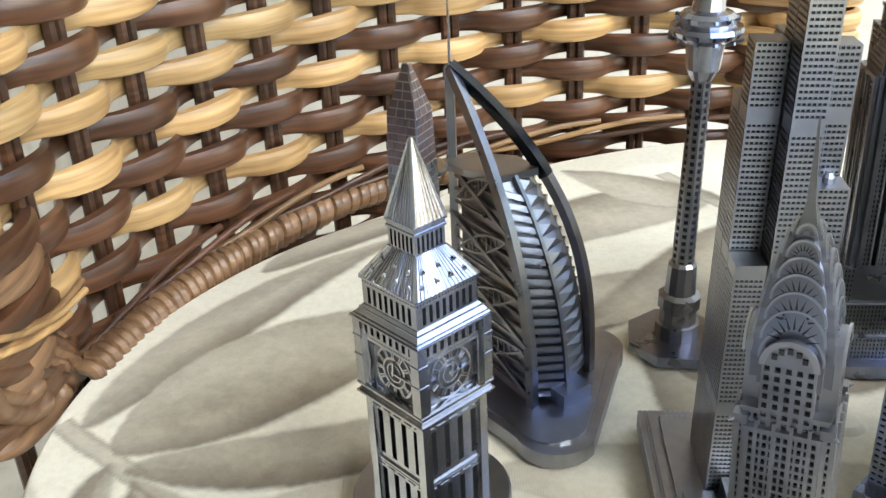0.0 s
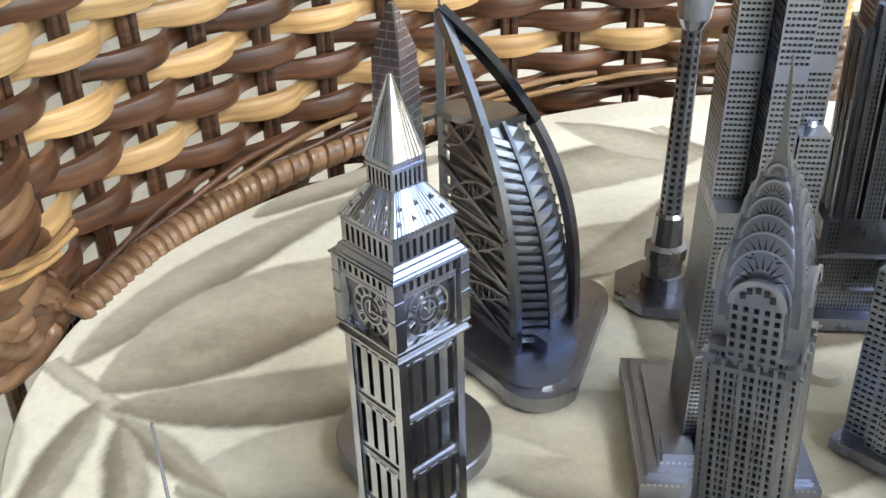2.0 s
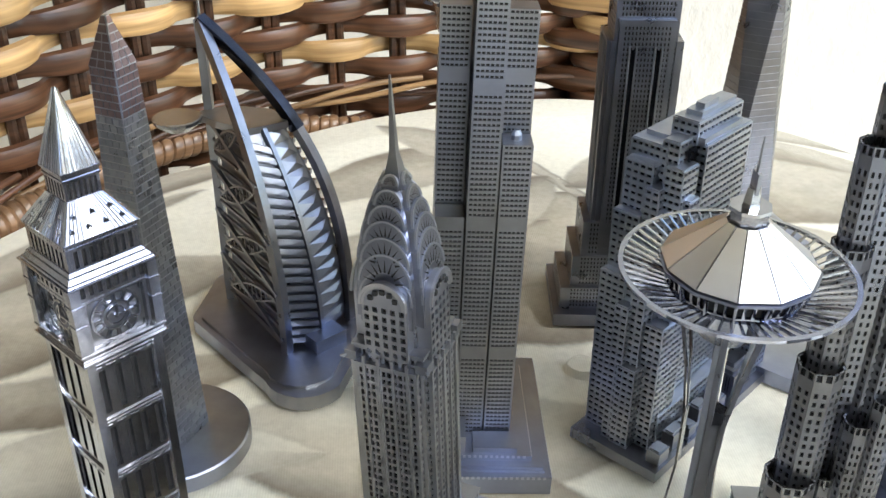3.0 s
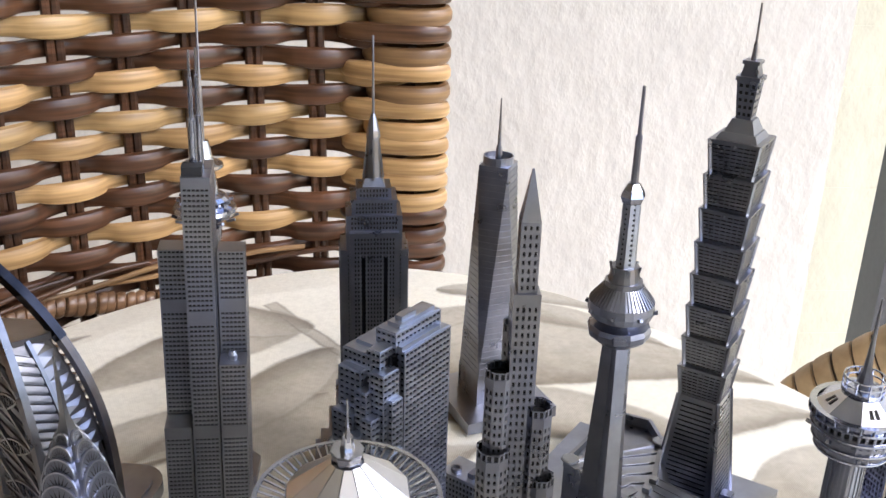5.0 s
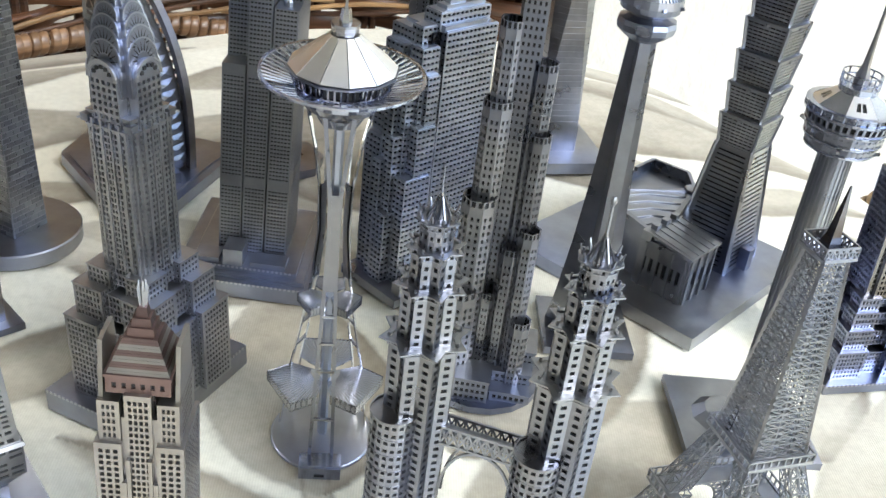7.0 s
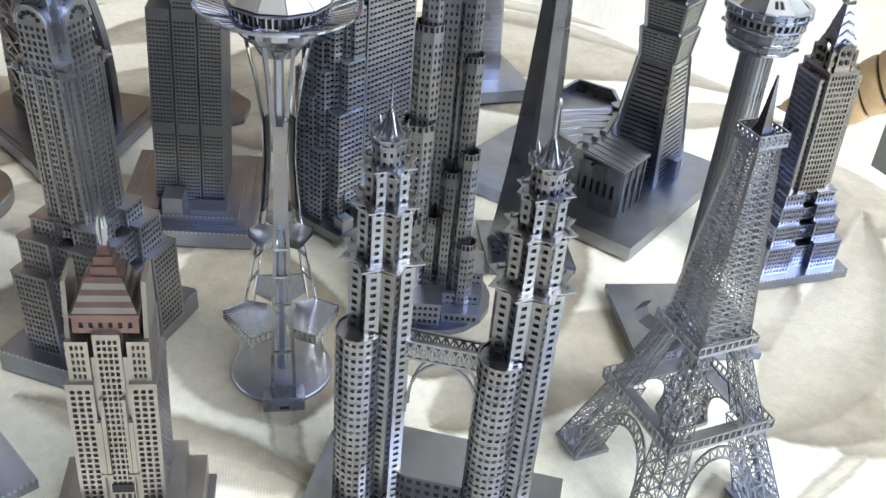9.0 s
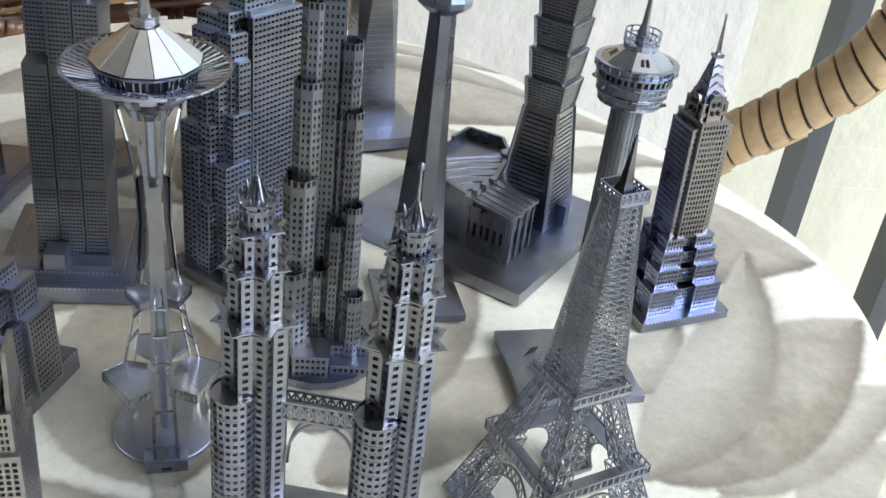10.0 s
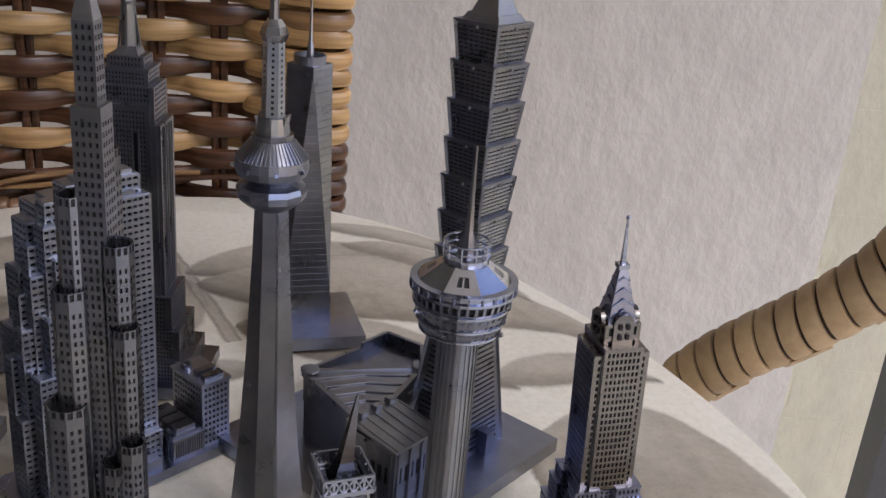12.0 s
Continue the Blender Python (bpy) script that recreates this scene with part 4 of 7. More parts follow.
def sail_hotel():
    t = model("sail_hotel_model", "steel model of a sail-shaped hotel tower on a rounded grey base", 0.0697, 0.2872, 0, 0.001)
    M_, F_, N_ = Vector((0, 0, 0)), Vector((22.5, -26, 0)), Vector((37, -8, 0))
    pts = []
    for c, r, a0, a1 in (((29, -34), 11, 205, 335), ((36, 5), 11, -25, 70), ((3, 9), 11, 70, 190), ((0, -8), 9, 190, 205)):
        for i in range(9):
            a = radians(a0 + (a1 - a0) * i / 8)
            pts.append((c[0] + r * math.cos(a), c[1] + r * math.sin(a)))
    s = Shape()
    s.hull(pts, 0, 4.2)
    cxm, cym = sum(p[0] for p in pts) / len(pts), sum(p[1] for p in pts) / len(pts)
    s.hull([(cxm + (x - cxm) * 0.9, cym + (y - cym) * 0.9) for x, y in pts], 4.2, 5.0)
    part("base", s, GREY, t)

    def arc(foot, u, top=90.0, inner=0.0, power=2.3):
        k = (1 - u ** power) * (1 - inner)
        p = M_ + (foot - M_) * k
        return Vector((p.x, p.y, 5 + (top - 5) * u))

    # dark reflections on the rear leg are painted, blackest towards its top
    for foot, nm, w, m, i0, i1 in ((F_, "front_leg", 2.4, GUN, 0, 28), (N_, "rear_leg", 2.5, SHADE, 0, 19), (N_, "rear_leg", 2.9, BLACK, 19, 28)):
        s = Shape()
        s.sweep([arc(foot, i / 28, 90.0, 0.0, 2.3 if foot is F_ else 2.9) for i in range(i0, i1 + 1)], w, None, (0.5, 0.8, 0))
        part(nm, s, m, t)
    s = Shape()
    s.bar((0, 0, 5), (0, 0, 90), 2.2)
    part("spine", s, GREY, t)
    s = Shape()
    s.lathe([(0.45, 88), (0.35, 97), (0.2, 107.5)], 8, 0.2, 0.0)
    part("mast", s, STEEL, t, smooth=True)
    # hull body between the legs
    s = Shape()
    n = 24
    for i in range(n):
        u0, u1 = 0.70 * i / n, 0.70 * (i + 1) / n
        q = [[M_ + Vector((2, -1, 5 + 85 * u)), arc(F_, u, 90, 0.06), arc(N_, u, 90, 0.06)] for u in (u0, u1)]
        for a, b in ((0, 1), (1, 2), (2, 0)):
            s.poly([q[0][a], q[0][b], q[1][b], q[1][a]])
    part("body", s, GUN, t)
    # the curved wall between the legs: stepped bands, a rib, then a column of bright facets
    def on_sail(f, u, out=0.0):
        p = arc(F_, u, 90, 0.02).lerp(arc(N_, u, 90, 0.02), f)
        return p + Vector((0.75, -0.66, 0)) * (math.sin(math.pi * f) * 3.0 * (1 - u) + out)

    n = 21
    for i in range(n):
        u0, u1 = 0.03 + 0.66 * i / n, 0.03 + 0.66 * (i + 0.62) / n
        s = Shape()
        o = 0.9
        q = [on_sail(0.03, u0, o), on_sail(0.22, u0 - 0.012, o), on_sail(0.42, u0 - 0.03, o), on_sail(0.42, u1 - 0.03, o), on_sail(0.22, u1 - 0.012, o), on_sail(0.03, u1, o)]
        k = [p - Vector((0.75, -0.66, 0)) * 0.9 for p in q]
        s.poly(q)
        for e in range(6):
            s.poly([k[e], k[(e + 1) % 6], q[(e + 1) % 6], q[e]])
        part("wall_band", s, GREY, t)
    s = Shape()
    s.sweep([on_sail(0.46, 0.02 + 0.68 * i / 20, 0.6) for i in range(21)], 1.3, None, (0.5, 0.8, 0))
    part("sail_rib", s, GUN, t)
    n = 15
    for i in range(n):
        u0, u1 = 0.03 + 0.66 * i / n, 0.03 + 0.66 * (i + 1) / n
        q = [on_sail(0.5, u0), on_sail(0.95, u0), on_sail(0.95, u1), on_sail(0.5, u1)]
        mid = q[0] * 0.2 + q[1] * 0.3 + q[2] * 0.35 + q[3] * 0.15 + Vector((0.75, -0.66, 0.35)) * 0.6
        s = Shape()
        for e in range(4):
            s.poly([q[e], q[(e + 1) % 4], mid])
        part("facet", s, GREY, t, "folded facet")
    s = Shape()
    for i in range(20):
        u0, u1 = 0.02 + 0.68 * i / 20, 0.02 + 0.68 * (i + 1) / 20
        for f0, f1 in ((0.0, 0.5), (0.5, 1.0)):
            s.poly([on_sail(f0, u0, -0.3), on_sail(f1, u0, -0.3), on_sail(f1, u1, -0.3), on_sail(f0, u1, -0.3)])
    part("sail", s, GUN, t)
    # braced frame on the side by the mast
    for i in range(4):
        s = Shape()
        u0, u1 = 0.02 + 0.17 * i, 0.02 + 0.17 * (i + 1)
        a, b = Vector((0, 0, 5 + 85 * u0 + 6)), arc(F_, u0)
        c, d = Vector((0, 0, 5 + 85 * u1)), arc(F_, u1)
        off = Vector((-0.7, -0.7, 0)) * 1.2
        s.bar(c + off, b + off + Vector((0, 0, 2)), 1.1, 0, None, (1, 1, 0))
        m0, m1 = a.lerp(b, 0.12) + off, c.lerp(d, 0.95) + off
        for sgn in (-1, 1):
            s.sweep([m0.lerp(m1, k / 10) + Vector((0, 0, sgn * 2.6 * math.sin(math.pi * k / 10))) for k in range(11)], 0.6, None, (1, 1, 0))
        for k in range(1, 10):
            p = m0.lerp(m1, k / 10)
            hgt = 2.6 * math.sin(math.pi * k / 10)
            s.bar(p - Vector((0, 0, hgt)), p + Vector((0, 0, hgt)), 0.28, 0, None, (1, 1, 0))
        part("brace", s, GREY, t)
    for i in range(15):
        u = 0.04 + 0.66 * i / 15
        s = Shape()
        off = Vector((-0.7, -0.7, 0)) * 0.5
        s.bar(Vector((1, -1, 5 + 85 * u)) + off, arc(F_, u, 90, 0.05) + off, 0.7)
        part("floor_edge", s, GUN, t)
    # ribs on the far side
    for i in range(20):
        u = 0.02 + 0.68 * i / 20
        s = Shape()
        off = Vector((0.2, 1.0, 0))
        s.bar(Vector((2, 0, 5 + 85 * u)) + off, arc(N_, u, 90, 0.03) + off, 1.4)
        part("rib", s, STEEL, t)
    s = Shape()
    s.hull([(-3, -3), (4, -9), (14, -13), (23, -7), (17, 1), (5, 3)], 63.5, 65.4)
    part("roof_deck", s, BRUSHED, t)
    s = Shape()
    s.lathe([(3.6, 62.4), (6.4, 64.6), (6.6, 65.6), (6.0, 65.8)], 20, -6.5, -7.5)
    s.bar((-6, -6, 63.8), (2, -1, 63.8), 2.2)
    part("helipad", s, STEEL, t)
    s = Shape()
    s.hull([(26, -22), (33, -15), (38, -20), (31, -27)], 5, 9)
    part("entrance", s, GREY, t)


def bundle_tower():
    t = model("bundled_tower_model", "dark metal model of a bundled office tower with twin aerials", 0.1416, 0.2412, 5, 0, 0, 1.5)
    s = Shape()
    s.box(-20, 20, -25, 22.6, 0, 5)
    s.box(-18, 18, -22.6, 20.5, 5, 6.2)
    s.box(-18.5, 18.5, -23.2, 21, 5.0, 5.6)
    tabs(s, -20, 20, -25, 22.6, 5)
    part("base", s, [GREY, PALE], t)
    s = Shape()
    s.box(-15.5, 15.5, -20.5, 17, 6.2, 7.6)
    tabs(s, -15.5, 15.5, -20.5, 17, 7.6)
    part("terrace", s, [GREY, PALE], t)
    for x0, x1, y0, y1, z1 in ((-14.5, -7.5, -19.6, -13, 9.2), (-6.2, -0.4, -20.2, -12.8, 13.0), (1.6, 12, -19.4, -13.2, 9.0)):
        s = Shape()
        s.box(x0, x1, y0, y1, 6.2, z1)
        part("annex", s, GREY, t)
    u = 6.8
    for ix, tops in enumerate(((67, 111, 98), (131, 131, 131), (84, 110.5, 98))):
        for iy, z1 in enumerate(tops):
            x0, y0 = -9.2 + u * ix, -12.2 + u * iy
            if ix == 1 and iy == 2:
                z1 = 111
            s = Shape()
            for z0, z2 in ((6.2, 30), (30, 33), (33, 64), (64, 67), (67, 95), (95, 98), (98, 128.6), (128.6, 131)):
                if z0 >= z1:
                    break
                z2 = min(z2, z1)
                plain_band = z2 - z0 < 3.5
                if plain_band:
                    s.box(x0, x0 + u - 0.45, y0, y0 + u - 0.45, z0, z2)
                else:
                    s.block(x0, x0 + u - 0.45, y0, y0 + u - 0.45, z0, z2, 0.98, 1.2, 0.76, 0.46, 0.3, edge=(0.05, 0.0))
            part("tube_block", s, [GREY, HOLE], t)
    for x, y in ((-0.9, -7.4), (0.3, -4.4)):
        s = Shape()
        s.lathe([(0.95, 131), (0.9, 143), (0.6, 143.2), (0.55, 152), (0.32, 152.2), (0.25, 158)], 10, x + 1, y)
        part("aerial", s, STEEL, t, smooth=True)
    s = Shape()
    s.box(-2.2, 2.2, -11.6, -7.6, 131, 133.2)
    part("roof_plant", s, HOLE, t)
    s = Shape()
    s.hull(ngon(8, 1.2, 0.4, 7.4, -8.9), 84, 85.2)
    s.hull(ngon(8, 1.2, 0.4, 7.4, -8.9), 85.2, 86.2, 0, ngon(8, 0.6, 0.4, 7.4, -8.9))
    part("roof_dome", s, GREY, t)


def slim_tower():
    t = model("telecom_tower_model", "slender dark metal model of a telecom tower with ringed pod", 0.1324, 0.3045, 10, 0, 0, 1.25)
    s = Shape()
    s.hull(ngon(8, 15, 0.2), 0, 3.2)
    part("base", s, GUN, t)
    s = Shape()
    s.lathe([(6.5, 3.2), (6.5, 8), (5.5, 8.2), (5.5, 13), (6.2, 13.2), (6.2, 17), (4.6, 18), (4.2, 27), (3.4, 28)], 12)
    part("foot", s, GUN, t)
    s = Shape()
    for k in range(8):
        p, q = ngon(8, 3.4), ngon(8, 2.7)
        a, b, c, d = p[k], p[(k + 1) % 8], q[(k + 1) % 8], q[k]
        s.grid((*a, 27), (*b, 27), (*c, 84), (*d, 84), 1, 26, 0.5, 0.62, 0.4)
    part("shaft", s, [GUN, HOLE], t)
    s = Shape()
    s.lathe([(2.8, 82), (4.4, 85), (4.8, 89), (5.2, 92), (8.6, 94), (9.5, 95.4), (9.2, 96.6), (7.2, 97), (7.4, 99), (6.2, 100), (4.3, 100.6), (3.4, 107.6), (6.0, 109), (5.8, 110), (3.4, 110.8), (1.8, 117)], 18)
    part("pod", s, STEEL, t)
    s = Shape()
    s.lathe([(0.8, 116.5), (0.6, 136), (0.4, 137), (0.3, 163)], 8)
    part("aerial", s, GUN, t, smooth=True)
    for k in range(12):
        a = 2 * math.pi * k / 12
        c, q = math.cos(a), math.sin(a)
        for r0, z0, r1, z1 in ((7.2, 92.6, 9.9, 93.6), (6.4, 98.2, 8.4, 98.8)):
            s = Shape()
            s.bar((r0 * c, r0 * q, z0), (r1 * c, r1 * q, z1), 0.8)
            part("pod_bracket", s, GUN, t)


def stepped_tower(name, label, x, y, turn, k, mat, top_mat):
    """A stepped art deco tower with a mast; k scales a height of 131."""
    t = model(name, label, x, y, turn)

    def blk(s, w, d, z0, z1, cx=0.0, cy=0.0, m=0, p=1.15):
        s.block((cx - w / 2) * k, (cx + w / 2) * k, (cy - d / 2) * k, (cy + d / 2) * k, z0 * k, z1 * k, p, 1.5, 0.5, 0.62, 0.35, m=m, edge=(0.08, 0.02))

    s = Shape()
    s.box(-20 * k, 22 * k, -15 * k, 15 * k, 0, 4 * k)
    part("base", s, GUN, t)
    s = Shape()
    blk(s, 36, 22, 4, 11)
    blk(s, 30, 19, 11, 21)
    part("lower_block", s, [mat, HOLE], t)
    s = Shape()
    blk(s, 25, 17, 21, 32)
    part("setback", s, [mat, HOLE], t)
    s = Shape()
    blk(s, 20.5, 14, 21, 86)
    blk(s, 15, 17, 21, 92)
    part("shaft", s, [mat, HOLE], t)
    for sx in (-1, 1):
        for sy in (-1, 1):
            s = Shape()
            s.box(sx * 8.6 * k - 0.5, sx * 8.6 * k + 0.5, sy * 7.2 * k - 0.4, sy * 7.2 * k + 0.4, 21 * k, 86 * k)
            part("corner_pier", s, mat, t)
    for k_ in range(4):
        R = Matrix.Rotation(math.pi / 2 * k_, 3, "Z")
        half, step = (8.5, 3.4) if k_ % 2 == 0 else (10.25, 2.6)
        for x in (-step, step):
            # black strip on the wall stands in for shade between the piers
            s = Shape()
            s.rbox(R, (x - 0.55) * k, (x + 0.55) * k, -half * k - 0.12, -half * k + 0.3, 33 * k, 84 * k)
            part("groove_shade", s, BLACK, t)
            for e in (-0.95, 0.95):
                s = Shape()
                s.rbox(R, (x + e - 0.25) * k, (x + e + 0.25) * k, -half * k - 0.5, -half * k + 0.3, 33 * k, 85 * k)
                part("pier", s, GREY, t)
    s = Shape()
    blk(s, 17, 13.5, 86, 97)
    blk(s, 13.5, 11.5, 97, 101)
    s.hull(sq(14.2 * k, 12.2 * k), 101 * k, 101.8 * k)
    blk(s, 10.5, 9, 101.8, 105)
    part("crown", s, [top_mat, HOLE], t)
    s = Shape()
    s.hull(sq(7 * k), 105 * k, 107.5 * k, 0, sq(5 * k))
    s.lathe([(2.5 * k, 107.5 * k), (1.9 * k, 119 * k), (2.1 * k, 120 * k), (1.9 * k, 122 * k), (1.2 * k, 125 * k), (0.5 * k, 127 * k)], 8)
    for q in range(4):
        a = math.pi / 2 * q
        s.bar((3.1 * k * math.cos(a), 3.1 * k * math.sin(a), 107 * k), (1.5 * k * math.cos(a), 1.5 * k * math.sin(a), 120 * k), 0.6 * k)
    part("mast_base", s, top_mat, t)
    s = Shape()
    s.lathe([(0.45 * k, 126 * k), (0.3 * k, 150 * k)], 7)
    part("aerial", s, GUN, t)
    return t


def slab_tower():
    t = model("slab_tower_model", "blue-grey metal model of a stepped slab office block", 0.1985, 0.2523, 51)
    # local x runs along the slab
    s = Shape()
    s.box(-29, 30, -10.8, 14.2, 0, 3)
    part("base", s, GUN, t)
    # stepped bays: x0, x1, y0, y1, top
    bays = [(-11, 8.5, 0.2, 6.8, 84.2), (-10.4, 10, -2.2, 4.2, 79.4), (-16.5, 4, 4.0, 13.4, 79.0), (-16.2, -6, 1.2, 5.6, 80.6), (-18.2, -11.8, -1.6, 3.2, 75.6), (-19.0, -6, 5.4, 12.8, 75.0),
            (-20.4, -8, 2.4, 6.2, 70.2), (-16.6, -12.2, -3.2, 0.0, 68.0), (-21.6, -12, -0.4, 3.2, 63.6), (-21.4, -6, 6.0, 13.2, 63.0), (-23.4, -10, 2.6, 6.6, 58.4), (-19.6, -12.6, -4.0, 0.4, 53.0),
            (-24.6, -12, 0.2, 4.0, 50.0), (-23.8, -10, 6.4, 13.4, 48.0), (-26.2, -12, 3.4, 7.0, 42.0), (-23.2, -13.4, -4.6, 0.6, 38.0), (-26.6, -12, -0.6, 4.4, 26.0), (-21.0, 9.4, -5.2, 0.0, 12.0)]
    for x0, x1, y0, y1, z1 in bays:
        s = Shape()
        s.block(x0, x1, y0, y1, 3, z1, 1.7, 1.75, 0.7, 0.44, 0.4, edge=(0.02, 0.0))
        s.box(x0 + 0.3, x1 - 0.3, y0 + 0.3, y1 - 0.3, z1, z1 + 0.3)
        part("slab_bay", s, [BLUE, BLACK], t)
    # black strips: painted shade in the slot between stepped bays and long face
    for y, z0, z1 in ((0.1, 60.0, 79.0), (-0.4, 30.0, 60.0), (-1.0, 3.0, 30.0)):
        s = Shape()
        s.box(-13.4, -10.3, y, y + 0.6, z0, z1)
        part("recess_shade", s, BLACK, t)
    for x0, x1, y0, y1, z0, z1 in ((-8, 7, 1.4, 5.4, 84.2, 85.6), (-6, 0, 2.2, 4.4, 85.6, 86.9), (-13, 2, 6.0, 11.8, 79.0, 80.4), (-10.5, 6, -1.4, 0.2, 79.4, 81.0)):
        s = Shape()
        s.box(x0, x1, y0, y1, z0, z1)
        part("roof_plant", s, BLUE, t)
    for x0, w, y0, y1, h in ((-26.5, 4.4, -10, -6.4, 6.6), (-19.5, 5.0, -9.4, -6.2, 7.8), (-12.4, 3.6, -9.8, -5.6, 6.0), (-7.0, 4.6, -9.0, -5.8, 8.4), (1.0, 5.2, -9.6, -6.0, 6.2)):
        s = Shape()
        s.box(x0, x0 + w, y0, y1, 3, h)
        s.box(x0 + 0.5, x0 + w - 0.5, y0 + 0.5, y1 - 0.5, h, h + 0.5)
        part("annex", s, GREY, t)
    s = Shape()
    s.block(20, 29, -8.5, 6, 3, 22.5, 1.5, 1.9, 0.6, 0.6, 0.4)
    s.box(19.6, 29.4, -8.9, 6.4, 22.5, 23.3)
    part("rear_block", s, [BLUE, HOLE], t)
    s = Shape()
    s.lathe([(1.7, 23.3), (1.7, 24.6), (1.2, 24.6), (1.2, 23.5)], 16, 22.4, 2.6)
    part("roof_drum", s, GUN, t)
    for y0 in (-7.6, -4.2):
        s = Shape()
        s.box(21.5, 27.5, y0, y0 + 2.0, 23.3, 25.0)
        part("roof_box", s, GUN, t)
    s = Shape()
    s.block(10, 20, -9.4, 8.6, 3, 9.5, 0.85, 5.5, 0.5, 0.8, 0.4)
    s.box(10.4, 19.4, -8.6, 8.0, 9.5, 10.6)
    part("podium", s, [GUN, HOLE], t)
    for y0 in (-7.8, -3.6, 0.6):
        s = Shape()
        s.box(12, 18, y0, y0 + 3.2, 10.6, 12.0)
        part("podium_roof_box", s, GREY, t)


clock_tower()
brick_tower()
sail_hotel()
bundle_tower()
slim_tower()
stepped_tower("mast_tower_model", "dark metal model of a stepped tower with tall mast", 0.1852, 0.3045, 3, 0.99, GUN, GUN)
slab_tower()


def chamfer_tower():
    t = model("chamfered_tower_model", "dark glossy metal model of a chamfered tower on a square plate", 0.2285, 0.3495, 20)
    s = Shape()
    s.box(-17, 19.5, -19.5, 17, 0, 4.5)
    part("base", s, GREY, t)
    s = Shape()
    lo = sq(16.5)
    s.box(-8.25, 8.25, -8.25, 8.25, 4.5, 15)
    for i in range(4):
        a, b = side(lo, i)
        s.bar((*a, 4.5), (*a, 15), 0.5)
    part("podium", s, GUN, t)
    r = 7.6
    top = [(0, -r), (r, 0), (0, r), (-r, 0)]
    for k in range(4):
        a, b = side(lo, k)
        s = Shape()
        A, B, C = Vector((*a, 15)), Vector((*b, 15)), Vector((*top[k], 95))
        n = 34
        for i in range(n):
            u0, u1 = i / n, (i + 0.86) / n
            s.poly([A.lerp(C, u0), B.lerp(C, u0), B.lerp(C, u1), A.lerp(C, u1)])
            nn = (B - A).cross(C - A).normalized() * 0.22
            u2 = (i + 1) / n
            s.poly([A.lerp(C, u1) - nn, B.lerp(C, u1) - nn, B.lerp(C, u2) - nn, A.lerp(C, u2) - nn])
            for u_ in (u1, u2):
                s.poly([A.lerp(C, u_), B.lerp(C, u_), B.lerp(C, u_) - nn, A.lerp(C, u_) - nn])
        part("facet", s, GUN, t)
        s = Shape()
        D = Vector((*top[(k + 1) % 4], 95))
        for i in range(n):
            u0, u1, u2 = i / n, (i + 0.86) / n, (i + 1) / n
            s.poly([B.lerp(C, u0), B.lerp(D, u0), B.lerp(D, u1), B.lerp(C, u1)])
            nn = (D - B).cross(C - B).normalized() * 0.22
            s.poly([B.lerp(C, u1) - nn, B.lerp(D, u1) - nn, B.lerp(D, u2) - nn, B.lerp(C, u2) - nn])
            for u_ in (u1, u2):
                s.poly([B.lerp(C, u_), B.lerp(D, u_), B.lerp(D, u_) - nn, B.lerp(C, u_) - nn])
        part("facet", s, GUN, t)
    s = Shape()
    s.hull(top, 95, 96.4)
    s.lathe([(5.4, 96.4), (5.4, 99.2), (4.9, 99.2), (4.9, 97.4)], 20)
    part("parapet", s, GREY, t)
    s = Shape()
    s.lathe([(1.4, 96.4), (1.1, 102), (0.7, 103), (0.25, 119.5)], 8)
    part("spire", s, GUN, t, smooth=True)


